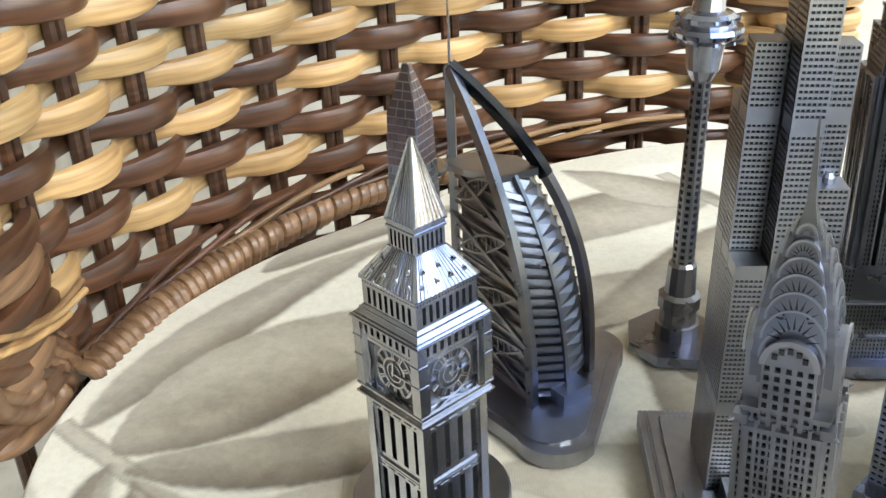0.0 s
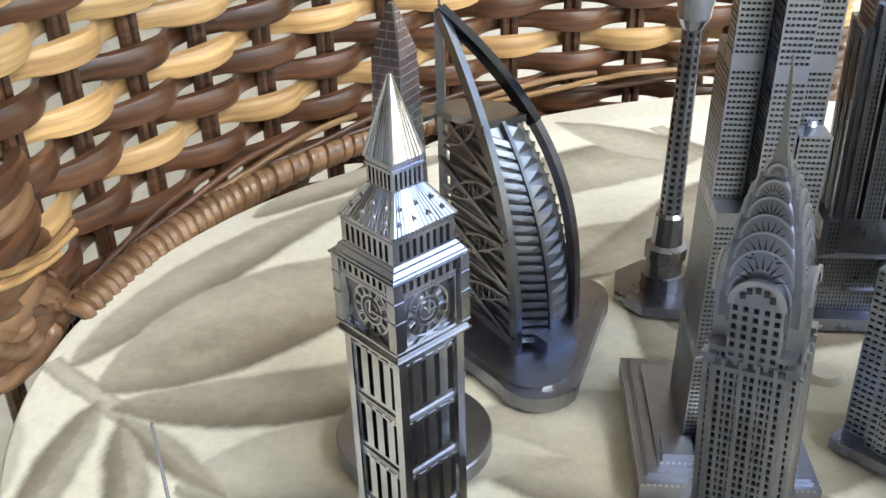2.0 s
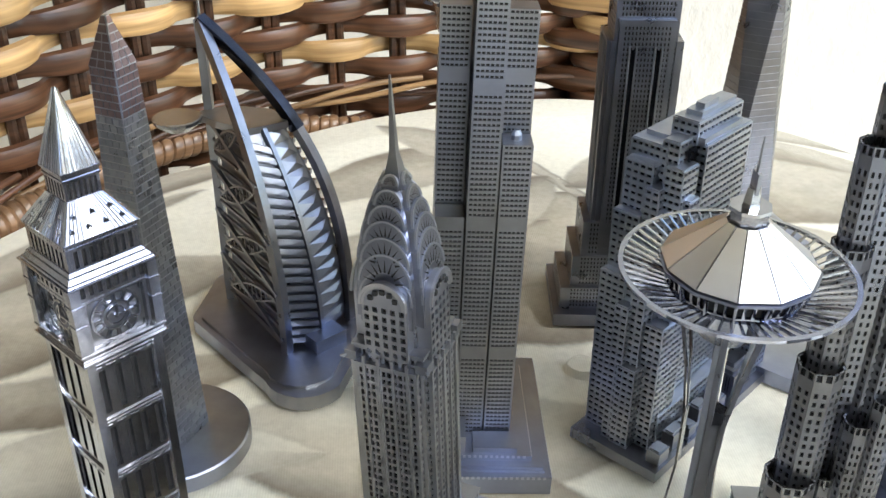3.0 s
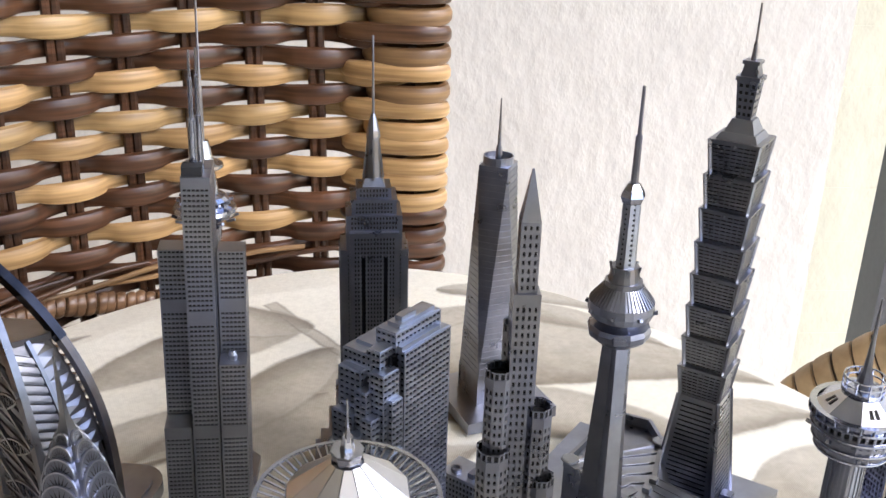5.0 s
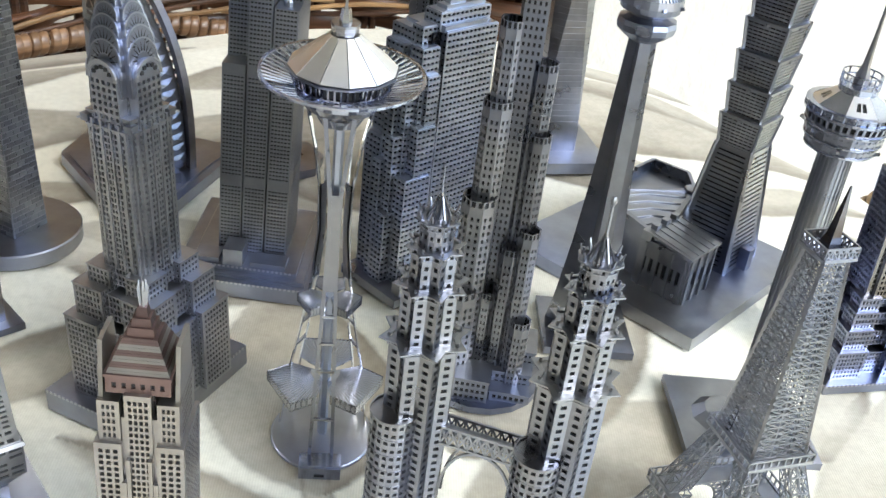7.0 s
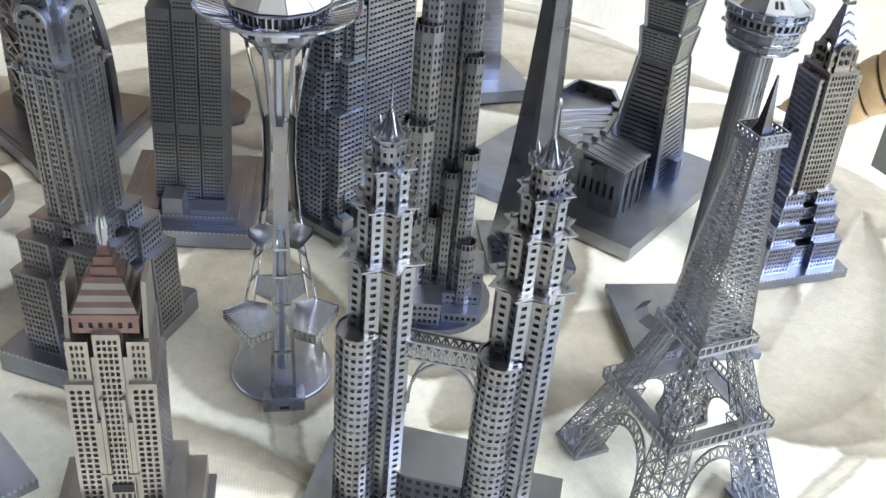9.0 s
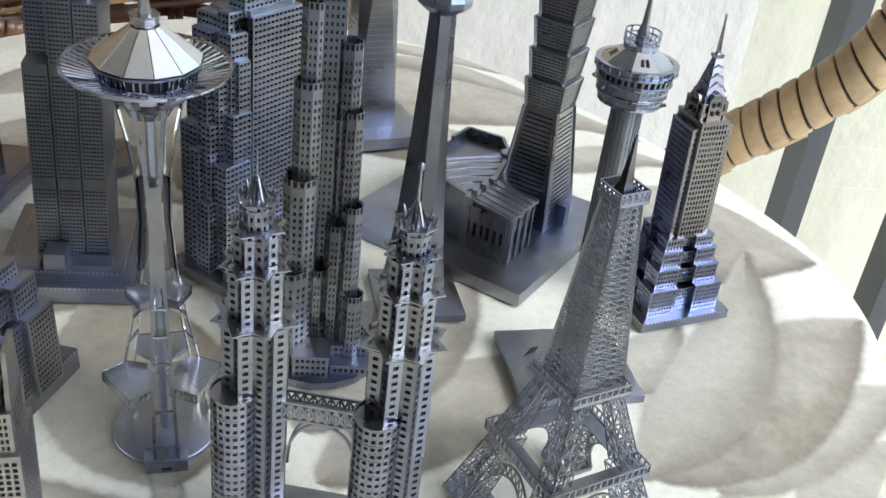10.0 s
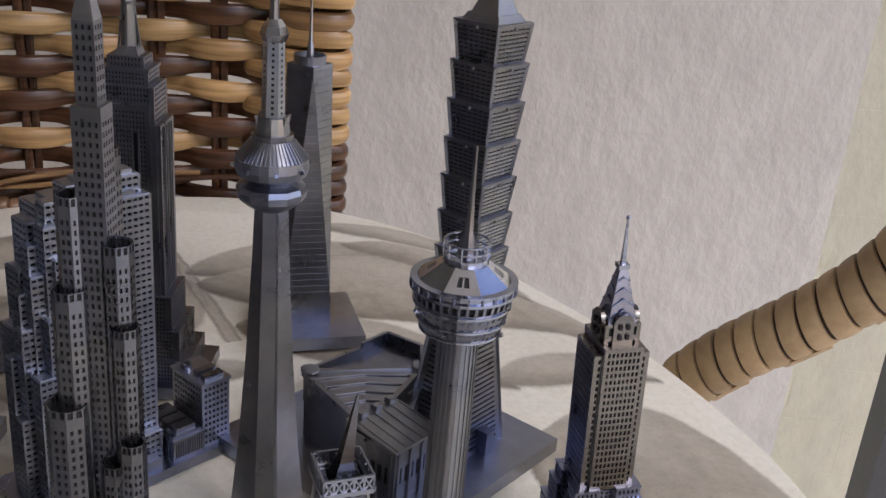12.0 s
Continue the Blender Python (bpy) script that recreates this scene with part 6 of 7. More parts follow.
def arch_tower():
    t = crown_tower("arched_crown_tower_model", "dark grey metal model of an art deco tower with arched crown", 0.1378, 0.1682, -19, BRUSHED,
                    [(30, 40, 0, 6, -4.5, 3.2), (26.5, 26.5, 6, 28.5), (22.5, 22.5, 28.5, 37), (17.5, 17.5, 37, 41.5)], 0.6, -1.9)
    for w, d, z1 in ((13.8, 10.2, 76.4), (10.2, 13.8, 76.4), (11.6, 11.6, 79.0)):
        s = Shape()
        s.block(-w / 2, w / 2, -d / 2, d / 2, 40, z1, 0.98, 1.45, 0.6, 0.62, 0.5, edge=(0.04, 0.01))
        s.hull(sq(w + 0.5, d + 0.5), z1, z1 + 0.4)
        part("shaft", s, [BRUSHED, HOLE], t)
    for k in range(4):
        R = Matrix.Rotation(math.pi / 2 * k, 3, "Z")
        for x in (-3.6, -1.2, 1.2, 3.6):
            s = Shape()
            s.bar(R @ Vector((x, -7.0, 42)), R @ Vector((x, -7.0, 78.2)), 0.5)
            part("pilaster", s, BRUSHED, t)
        s = Shape()
        p = R @ Vector((-5.9, -5.9, 0))
        s.box(p.x - 1.0, p.x + 1.0, p.y - 1.0, p.y + 1.0, 76.8, 78.4)
        q = R @ Vector((-7.4, -7.4, 77.4))
        s.bar((p.x, p.y, 77.6), q, 0.7, 0, 0.3)
        part("eagle", s, GREY, t)
        s = Shape()
        P = [R @ Vector(v) for v in ((-3.6, -6.3, 76.5), (3.6, -6.3, 76.5), (3.6, -6.3, 87.2), (-3.6, -6.3, 87.2))]
        s.grid(*P, 5, 7, 0.52, 0.58, 0.5)
        for x in (-3.6, 3.6):
            a_, b_ = R @ Vector((x, -6.3, 76.5)), R @ Vector((x, -3.5, 76.5))
            up = Vector((0, 0, 10.7))
            s.poly([a_, b_, b_ + up, a_ + up])
        n = 18
        rim = [Vector((-3.6 * math.cos(math.pi * i / n), -6.3, 87.2 + 3.9 * math.sin(math.pi * i / n))) for i in range(n + 1)]
        s.poly([R @ v for v in rim])
        for i in range(n):
            s.poly([R @ v for v in (rim[i + 1], rim[i], rim[i] + Vector((0, 3.4, 0)), rim[i + 1] + Vector((0, 3.4, 0)))])
        part("dormer", s, [BRUSHED, HOLE], t)
        # raised rims round the dormer's arch, and its small windows
        for r_, o_ in ((3.75, 0.25), (3.3, 0.12)):
            s = Shape()
            s.sweep([R @ Vector((-r_ * math.cos(math.pi * i / n), -6.3 - o_, 87.2 + r_ * 1.08 * math.sin(math.pi * i / n))) for i in range(n + 1)], 0.42, None, R @ Vector((0, 1, 0)))
            part("dormer_rim", s, PALE, t)
        for i in range(5):
            a = math.pi * (i + 1) / 6
            c = R @ Vector((-2.3 * math.cos(a), -6.34, 87.4 + 2.4 * math.sin(a)))
            s = Shape()
            s.box(c.x - 0.36, c.x + 0.36, c.y - 0.36, c.y + 0.36, c.z - 0.36, c.z + 0.36)
            part("dormer_window", s, HOLE, t)
        # overlapping sunburst plates, curving in to the needle
        for i in range(7):
            f = i / 6
            r = 4.25 * (1 - 0.72 * f ** 1.9)
            y, zc = -(r + 1.25 - 0.5 * f), 87.6 + 17.4 * f
            s = Shape()
            n = 16
            out = [Vector((-r, y, zc - 4.2))] + [Vector((-r * math.cos(math.pi * j / n), y + 0.5 * math.sin(math.pi * j / n), zc + r * 1.12 * math.sin(math.pi * j / n))) for j in range(n + 1)] + [Vector((r, y, zc - 4.2))]
            face = [R @ v for v in out]
            back = [R @ (v + Vector((0, 1.3, 0.2))) for v in out]
            s.poly(face)
            for j in range(len(face) - 1):
                s.poly([face[j + 1], face[j], back[j], back[j + 1]])
            s.sweep(face[1:-1], 0.34, None, R @ Vector((0, 1, 0)), 2)
            nn = 9
            for j in range(nn):
                a0, a1 = math.pi * (j + 0.22) / nn, math.pi * (j + 0.78) / nn
                am = (a0 + a1) / 2

                def at(rr, a):
                    return R @ Vector((-rr * math.cos(a), y + 0.5 * math.sin(a) * rr / r - 0.08, zc + rr * 1.12 * math.sin(a)))

                s.poly([at(r * 0.42, a0), at(r * 0.42, a1), at(r * 0.88, am)], 1)
            part("crown_arch", s, [GUN, HOLE, BRUSHED], t)
    s = Shape()
    s.hull(sq(8.6), 76, 94, 0, sq(6.6), cap=False)
    s.hull(sq(6.6), 94, 103, 0, sq(3.4), cap=False)
    s.hull(sq(3.4), 103, 109, 0, sq(1.2))
    part("crown_core", s, GUN, t)
    s = Shape()
    s.hull(sq(1.5), 107, 110, 0, sq(1.0))
    s.hull(sq(1.0), 110, 120.6, 0, sq(0.25))
    part("spire", s, GUN, t)


def small_crown_tower():
    t = crown_tower("blue_crown_tower_model", "metal model of a stepped tower coloured with bronze and blue reflections", 0.3248, 0.2348, 17, VIOLET,
                    [(31, 27, 0, 3), (25, 21, 3, 12), (21.5, 18, 12, 18.5), (18.5, 16, 18.5, 24), (16.5, 14, 24, 28)], 0.6, -2.7)
    # reflections painted by side: bronze on two shaft faces, blue on the others
    s = Shape()
    for hx, hy, z1 in ((6.6, 5.4, 64), (4.6, 6.4, 66)):
        pl = sq(2 * hx, 2 * hy)
        for k in range(4):
            (ax, ay), (bx, by) = side(pl, k)
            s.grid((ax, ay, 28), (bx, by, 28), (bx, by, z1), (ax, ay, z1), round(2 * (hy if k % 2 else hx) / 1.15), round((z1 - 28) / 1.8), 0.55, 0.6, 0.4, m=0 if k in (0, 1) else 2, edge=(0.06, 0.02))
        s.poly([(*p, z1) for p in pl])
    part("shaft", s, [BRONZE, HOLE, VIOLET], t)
    s = Shape()
    s.block(-4.2, 4.2, -4.2, 4.2, 64, 71, 2.0, 3.2, 0.5, 0.6, 0.4)
    part("crown_block", s, [BRONZE, HOLE], t)
    for k in range(4):
        R = Matrix.Rotation(math.pi / 2 * k, 3, "Z")
        s = Shape()
        n = 14
        out = [Vector((-2.4, -4.6, 66))] + [Vector((-2.4 * math.cos(math.pi * i / n), -4.6, 71 + 2.4 * math.sin(math.pi * i / n))) for i in range(n + 1)] + [Vector((2.4, -4.6, 66))]
        s.poly([R @ p for p in out])
        for i in range(len(out) - 1):
            s.poly([R @ out[i + 1], R @ out[i], R @ (out[i] + Vector((0, 1.6, 0))), R @ (out[i + 1] + Vector((0, 1.6, 0)))])
        for zz in (68, 70.5):
            for xx in (-0.9, 0.9):
                c = R @ Vector((xx, -4.65, zz))
                s.box(c.x - 0.4, c.x + 0.4, c.y - 0.4, c.y + 0.4, zz - 0.6, zz + 0.6, 1)
        part("dormer", s, [BRONZE, HOLE], t)
    s = Shape()
    lo, hi = sq(6.6), sq(1.8)
    s.hull(lo, 71, 83, 0, hi)
    for k in range(4):
        (a, b), (c, d) = side(lo, k), side(hi, k)
        for j in range(4):
            f = (j + 0.3) / 4.3
            p = Vector((*a, 71)).lerp(Vector((*c, 83)), f)
            q = Vector((*b, 71)).lerp(Vector((*d, 83)), f)
            m = p.lerp(q, 0.5) + Vector((0, 0, 2.2 - 0.4 * j))
            s.bar(p, m, 0.35)
            s.bar(m, q, 0.35)
    part("pyramid", s, VIOLET, t, "latticed pyramid roof coloured with a blue reflection")
    s = Shape()
    s.hull(sq(2.6), 83, 84)
    s.hull(sq(1.0), 84, 94.5, 0, sq(0.35))
    s.lathe([(0.4, 94.3), (0.6, 94.8), (0.3, 95.3)], 8)
    part("spire", s, STEEL, t)


def lattice_tower():
    t = model("lattice_tower_model", "fine etched steel model of a four-legged lattice tower", 0.2738, 0.1403, 24.5)
    prof = [(0, 18.6), (6, 16.4), (13, 14.2), (21.4, 11.9), (22.8, 11.7), (31, 9.0), (41.4, 6.3), (43, 6.1), (56, 4.5), (70, 3.4), (86, 2.6)]

    def half(z):
        for (z0, h0), (z1, h1) in zip(prof, prof[1:]):
            if z <= z1:
                return h0 + (h1 - h0) * (z - z0) / (z1 - z0)
        return prof[-1][1]

    def panel(s, a, b, c, d, nx, nz, w, diag=True):
        a, b, c, d = (Vector(v) for v in (a, b, c, d))

        def at(u, v):
            return a.lerp(b, u).lerp(d.lerp(c, u), v)

        for i in range(nx + 1):
            s.bar(at(i / nx, 0), at(i / nx, 1), w)
        for j in range(nz + 1):
            s.bar(at(0, j / nz), at(1, j / nz), w)
        if diag:
            for i in range(nx):
                for j in range(nz):
                    s.bar(at(i / nx, j / nz), at((i + 1) / nx, (j + 1) / nz), w * 0.8)
                    s.bar(at((i + 1) / nx, j / nz), at(i / nx, (j + 1) / nz), w * 0.8)

    # legs: four inclined lattice pillars below, faces above
    for sx in (-1, 1):
        for sy in (-1, 1):
            s = Shape()
            for z0, z1, nz, lw0, lw1 in ((0, 21.4, 6, 7.6, 5.6), (22.8, 41.4, 5, 5.0, 3.4)):
                h0, h1 = half(z0), half(z1)
                o0, o1 = (sx * h0, sy * h0), (sx * h1, sy * h1)
                i0, i1 = (sx * (h0 - lw0), sy * (h0 - lw0)), (sx * (h1 - lw1), sy * (h1 - lw1))
                panel(s, (*o0, z0), (i0[0], o0[1], z0), (i1[0], o1[1], z1), (*o1, z1), 2, nz, 0.3)
                panel(s, (*o0, z0), (o0[0], i0[1], z0), (o1[0], i1[1], z1), (*o1, z1), 2, nz, 0.3)
                panel(s, (*i0, z0), (i0[0], o0[1], z0), (i1[0], o1[1], z1), (*i1, z1), 2, nz, 0.24)
                panel(s, (*i0, z0), (o0[0], i0[1], z0), (o1[0], i1[1], z1), (*i1, z1), 2, nz, 0.24)
            s.box(sx * 14.2 - 4.6, sx * 14.2 + 4.6, sy * 14.2 - 4.6, sy * 14.2 + 4.6, -0.5, 0.6)
            part("leg", s, GREY, t)
    for k in range(4):
        R = Matrix.Rotation(math.pi / 2 * k, 3, "Z")
        # arch between the feet
        s = Shape()
        prev = None
        n = 18
        for i in range(n + 1):
            a = math.pi * i / n
            zo, zi = 18.6 * math.sin(a), 16.0 * math.sin(a)
            po = R @ Vector((-11.2 * math.cos(a), -half(zo), zo + 0.6))
            pi_ = R @ Vector((-9.6 * math.cos(a), -half(zi), zi + 0.6))
            s.bar(po, pi_, 0.32)
            if prev:
                s.bar(prev[0], po, 0.45)
                s.bar(prev[1], pi_, 0.45)
                s.bar(prev[0], pi_, 0.3)
            prev = (po, pi_)
        part("arch", s, GREY, t)
        s = Shape()
        P = [R @ Vector(v) for v in ((-half(43), -half(43), 43), (half(43), -half(43), 43), (half(86), -half(86), 86), (-half(86), -half(86), 86))]
        panel(s, *P, 3, 30, 0.2)
        s.bar(P[0], P[3], 0.62)
        part("upper_face", s, GUN, t)
        for nm, z, h, hh, nn in (("lower_gallery", 21.5, 13.2, 2.2, 16), ("upper_gallery", 41.6, 7.4, 1.9, 9), ("top_gallery", 86, 3.4, 2.2, 5)):
            s = Shape()
            P = [R @ Vector(v) for v in ((-h, -h, z), (h, -h, z), (h, -h, z + hh), (-h, -h, z + hh))]
            panel(s, *P, nn, 1, 0.34, nm == "top_gallery")
            s.bar(P[0], P[1], 0.7)
            tagged(part(nm, s, GREY, t), kind="stuff")
    for z, h in ((21.5, 13.0), (41.6, 7.2)):
        s = Shape()
        i = half(z) - 3
        for x0, x1, y0, y1 in ((-h, h, -h, -i), (-h, h, i, h), (-h, -i, -i, i), (i, h, -i, i)):
            s.box(x0, x1, y0, y1, z - 0.35, z)
        part("platform", s, GREY, t)
    s = Shape()
    s.box(-3.3, 3.3, -3.3, 3.3, 85.6, 86.0)
    s.hull(sq(3.6), 86, 88.6, 0, sq(1.9, 1.9, 0.5, 0.5))
    s.hull(sq(1.9, 1.9, 0.5, 0.5), 88.6, 97.2, 0, sq(0.3, 0.3, 2.4, 2.4))
    part("spire", s, BLACK, t)


def twin_towers():
    t = model("twin_towers_model", "steel model of twin stepped towers joined by a skybridge", 0.2200, 0.1248, -10.8)
    s = Shape()
    s.box(-27, 27, -13, 14, 0, 1.6)
    part("base", s, GREY, t)
    s = Shape()
    s.hull([(-12, 0), (-6, -2.5), (6, -2.5), (12, 0), (12, 11), (-12, 11)], 1.6, 9.6)
    s.hull([(-12.4, -0.4), (-6.2, -3.0), (6.2, -3.0), (12.4, -0.4), (12.4, 11.3), (-12.4, 11.3)], 9.6, 10.1)
    part("podium", s, BRUSHED, t, "plain pale podium between the towers")
    for a_, b_ in (((-12.05, -0.1), (-6.05, -2.6)), ((-6, -2.6), (6, -2.6)), ((6.05, -2.6), (12.05, -0.1))):
        s = Shape()
        s.grid((*a_, 2), (*b_, 2), (*b_, 9.4), (*a_, 9.4), 6, 3, 0.55, 0.5, 0.05)
        part("podium_front", s, [GREY, HOLE], t)

    def star(r, k, cx, turn):
        """A star of two crossed squares."""
        return [(cx + (r if i % 2 == 0 else r * k) * math.cos(turn + math.pi * i / 8), (r if i % 2 == 0 else r * k) * math.sin(turn + math.pi * i / 8)) for i in range(16)]

    for sx in (-1, 1):
        cx = sx * 13.8
        turn = radians(-102)
        stages = [(1.6, 63.2, 6.6, 0.78), (63.2, 74.6, 5.3, 0.78), (74.6, 82.0, 4.2, 0.8), (82.0, 87.4, 3.1, 0.96)]
        for z0, z1, r, k_ in stages:
            s = Shape()
            pl = star(r, k_, cx, turn)
            rows = max(3, round((z1 - z0) / 1.75))
            for k in range(16):
                a, b = pl[k], pl[(k + 1) % 16]
                s.grid((*a, z0), (*b, z0), (*b, z1), (*a, z1), 1, rows, 0.4, 0.46, 0.5)
            s.poly([(*p, z1) for p in pl])
            part("drum", s, [GUN, HOLE], t)
            rim, eave = star(r * 1.3, k_ * 0.94, cx, turn), star(r * 1.02, k_, cx, turn)
            s = Shape()
            for i in range(16):
                j = (i + 1) % 16
                for z, g in ((z1 + 0.25, 1), (z1 - 0.05, -1)):
                    s.poly([(*q, z) for q in (eave[i], rim[i], rim[j], eave[j])][::g])
                s.poly([(*rim[i], z1 - 0.05), (*rim[j], z1 - 0.05), (*rim[j], z1 + 0.25), (*rim[i], z1 + 0.25)])
            ring = part("star_ring", s, GREY, t)
            for i in range(0, 16, 2):
                s = Shape()
                s.bar((*eave[i], z1 - 1.4), (*eave[i], z1 + 1.1), 0.35)
                part("finial", s, GREY, ring)
            s = Shape()
            s.sweep([(*eave[i % 16], z1 - 1.2) for i in range(17)], 0.22)
            part("ring_rail", s, GREY, ring)
        # flanking round annex
        s = Shape()
        pl = ngon(20, 4.5, 0.2, cx - 2.9, -4.2)
        for k in range(20):
            a, b = pl[k], pl[(k + 1) % 20]
            s.grid((*a, 1.6), (*b, 1.6), (*b, 47.7), (*a, 47.7), 1, 25, 0.55, 0.42, 0.45)
        s.poly([(*p, 47.7) for p in pl])
        part("annex_drum", s, [GUN, HOLE], t)
        s = Shape()
        for k in range(20):
            a, b = (Vector((*pl[i % 20], 47.9)) for i in (k, k + 1))
            s.bar(a, b, 0.35)
            for z in range(24):
                if z % 2 == 0:
                    s.bar(a - Vector((0, 0, 46.3 - 46.1 * z / 24)), b - Vector((0, 0, 46.3 - 46.1 * z / 24)), 0.16)
        part("annex_rim", s, GUN, t)
        s = Shape()
        for k in range(8):
            a = 2 * math.pi * k / 8
            c, d = math.cos(a), math.sin(a)
            s.bar((cx + 2.8 * c, 2.8 * d, 86.6), (cx + 3.7 * c, 3.7 * d, 89.4), 0.6, 0, 0.2)
            s.bar((cx + 2.2 * c, 2.2 * d, 87.2), (cx + 0.4 * c, 0.4 * d, 91.6), 0.32)
        s.lathe([(0.9, 87), (0.7, 89.2), (0.4, 91.8), (0.3, 92.2)], 10, cx)
        part("crown", s, GUN, t)
        s = Shape()
        s.lathe([(0.3, 91.6), (0.24, 97.4), (0.5, 97.7), (0.6, 98.3), (0.3, 98.9)] if sx > 0 else [(0.3, 91.6), (0.18, 95.0), (0.12, 97.6)], 8, cx)
        part("pinnacle", s, GREY, t, smooth=True)
    s = Shape()
    s.box(-8, 8, -1.8, 1.8, 42.8, 43.1)
    bridge = part("skybridge", s, GREY, t, "latticed steel skybridge")
    for y in (-1.8, 1.8):
        for z in (41, 45):
            s = Shape()
            s.bar((-8, y, z), (8, y, z), 0.5)
            part("chord", s, GREY, bridge)
        for i in range(9):
            x0 = -8 + 16 * i / 9
            for p, q in (((x0, y, 41), (x0 + 16 / 9, y, 45)), ((x0, y, 45), (x0 + 16 / 9, y, 41)), ((x0, y, 41), (x0, y, 45))):
                s = Shape()
                s.bar(p, q, 0.35)
                part("brace", s, GREY, bridge)
    for y in (-1.4, 1.4):
        for sg in (-1, 1):
            s = Shape()
            s.sweep([(sg * 7.4 * (1 - (1 - i / 10) ** 2), y, 40.5 - 14 * (i / 10) ** 1.8) for i in range(11)], 0.5, None, (0, 1, 0))
            part("bridge_strut", s, GUN, t)


def saucer_tower():
    t = model("saucer_tower_model", "mirror-bright steel model of a saucer-topped tower on a round disc", 0.1810, 0.1652, 11, 0, 2.6, 0.1)
    s = Shape()
    s.lathe([(12.3, 0), (12.5, 0.25), (12.5, 0.9), (12.2, 1.1)], 56)
    part("base", s, BRUSHED, t)
    s = Shape()
    s.box(-4.9, 4.9, -14.6, -9.6, 0, 3.4)
    s.box(-4.5, 4.5, -14.2, -9.8, 3.4, 3.8)
    part("entrance", s, STEEL, t)
    s = Shape()
    s.box(-1.1, 1.1, -14.75, -14.55, 0.9, 1.5)
    part("door_slot", s, HOLE, t)
    # three legs, each of two flat ribbons that meet at the waist
    prof = [(1.1, 10.6, 2.7), (20, 8.4, 2.2), (34, 6.0, 1.7), (47, 4.1, 1.25), (60, 3.1, 1.0), (71, 3.3, 1.15), (80, 4.2, 1.9), (90.2, 6.1, 2.8)]
    zs = [q[0] for q in prof]

    def leg_at(z, a, f):
        r, w = np.interp(z, zs, [q[1] for q in prof]), np.interp(z, zs, [q[2] for q in prof])
        c, d = math.cos(a), math.sin(a)
        return Vector((c * r - d * w * f, d * r + c * w * f, z))

    for k in range(3):
        a = radians(-90 + 120 * k)
        out = Vector((math.cos(a), math.sin(a), 0))
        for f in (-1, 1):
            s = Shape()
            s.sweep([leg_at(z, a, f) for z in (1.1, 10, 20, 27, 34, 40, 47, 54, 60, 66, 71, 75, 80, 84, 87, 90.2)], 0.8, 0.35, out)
            # front leg in darker steel: its shade is put into the colour
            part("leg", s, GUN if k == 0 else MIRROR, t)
        s = Shape()
        for z0, z1 in ((47, 54), (54, 60), (60, 66), (66, 71)):
            q = [leg_at(z0, a, -0.9), leg_at(z0, a, 0.9), leg_at(z1, a, 0.9), leg_at(z1, a, -0.9)]
            s.poly([p - out * 0.12 for p in q])
            s.poly([p - out * 0.4 for p in reversed(q)])
        part("waist_plate", s, GUN, t)
        for z in (14, 27, 34, 41):
            s = Shape()
            s.bar(leg_at(z, a, -1), leg_at(z, a, 1), 0.6)
            part("rung", s, STEEL, t)
    # core takes its blue reflection from the material's colour
    s = Shape()
    s.hull(ngon(6, 1.25), 1.1, 88, 0, ngon(6, 1.0))
    part("core", s, BLUE, t, "dark core coloured with a blue reflection")
    # two levels of railed fan decks between the legs
    for z, r, h in ((20.2, 13.6, 2.3), (43.2, 7.2, 1.8)):
        for k in range(3):
            mid = -30 + 120 * k
            ring = [(-50, 0.6), (-27, 1.0), (27, 1.0), (50, 0.6)]
            out = [(r * f * math.cos(radians(mid + d)), r * f * math.sin(radians(mid + d))) for d, f in ring]
            inn = [(r * 0.2 * math.cos(radians(mid + d)), r * 0.2 * math.sin(radians(mid + d))) for d in (50, -50)]
            s = Shape()
            s.hull(out + inn, z, z + 0.3)
            deck = part("deck_tray", s, STEEL, t)
            for e in range(3):
                a, b = out[e], out[e + 1]
                s = Shape()
                s.grid((*a, z - h), (*b, z - h), (*b, z + 0.5), (*a, z + 0.5), 8 if e == 1 else 5, 1, 0.66, 0.6, 0.2, mh=1)
                s.poly([(*b, z - h), (*a, z - h), (*a, z + 0.5), (*b, z + 0.5)])
                part("railing", s, [STEEL, HOLE], deck)
            s = Shape()
            for j in range(25):
                d = -48 + 4 * j
                f = 0.6 + 0.4 * min(1.0, (50 - abs(d)) / 23)
                c, q = math.cos(radians(mid + d)), math.sin(radians(mid + d))
                s.bar((r * 0.25 * c, r * 0.25 * q, z + 0.32), (r * f * 0.97 * c, r * f * 0.97 * q, z + 0.32), 0.13)
            tagged(part("deck_rib", s, GREY, deck), kind="stuff")
    # saucer
    s = Shape()
    s.lathe([(4.0, 86.4), (5.2, 88.6), (7.4, 90.4), (9.0, 92.2), (9.4, 94.4)], 36)
    part("soffit", s, STEEL, t)
    s = Shape()
    n = 16
    p, q = ngon(n, 9.2), ngon(n, 9.9)
    for k in range(n):
        s.grid((*p[k], 94.4), (*p[(k + 1) % n], 94.4), (*q[(k + 1) % n], 97.8), (*q[k], 97.8), 3, 1, 0.66, 0.62, 0.5)
    part("gallery", s, [STEEL, HOLE], t)
    for k in range(n):
        a = 2 * math.pi * k / n
        s = Shape()
        s.bar((9.4 * math.cos(a), 9.4 * math.sin(a), 94.2), (10.5 * math.cos(a), 10.5 * math.sin(a), 97.9), 0.35)
        part("gallery_fin", s, STEEL, t)
    s = Shape()
    m = 60
    s.lathe([(15.6, 96.6), (16.3, 96.6), (16.3, 97.1), (15.6, 97.1), (15.6, 96.6)], m, close=False)
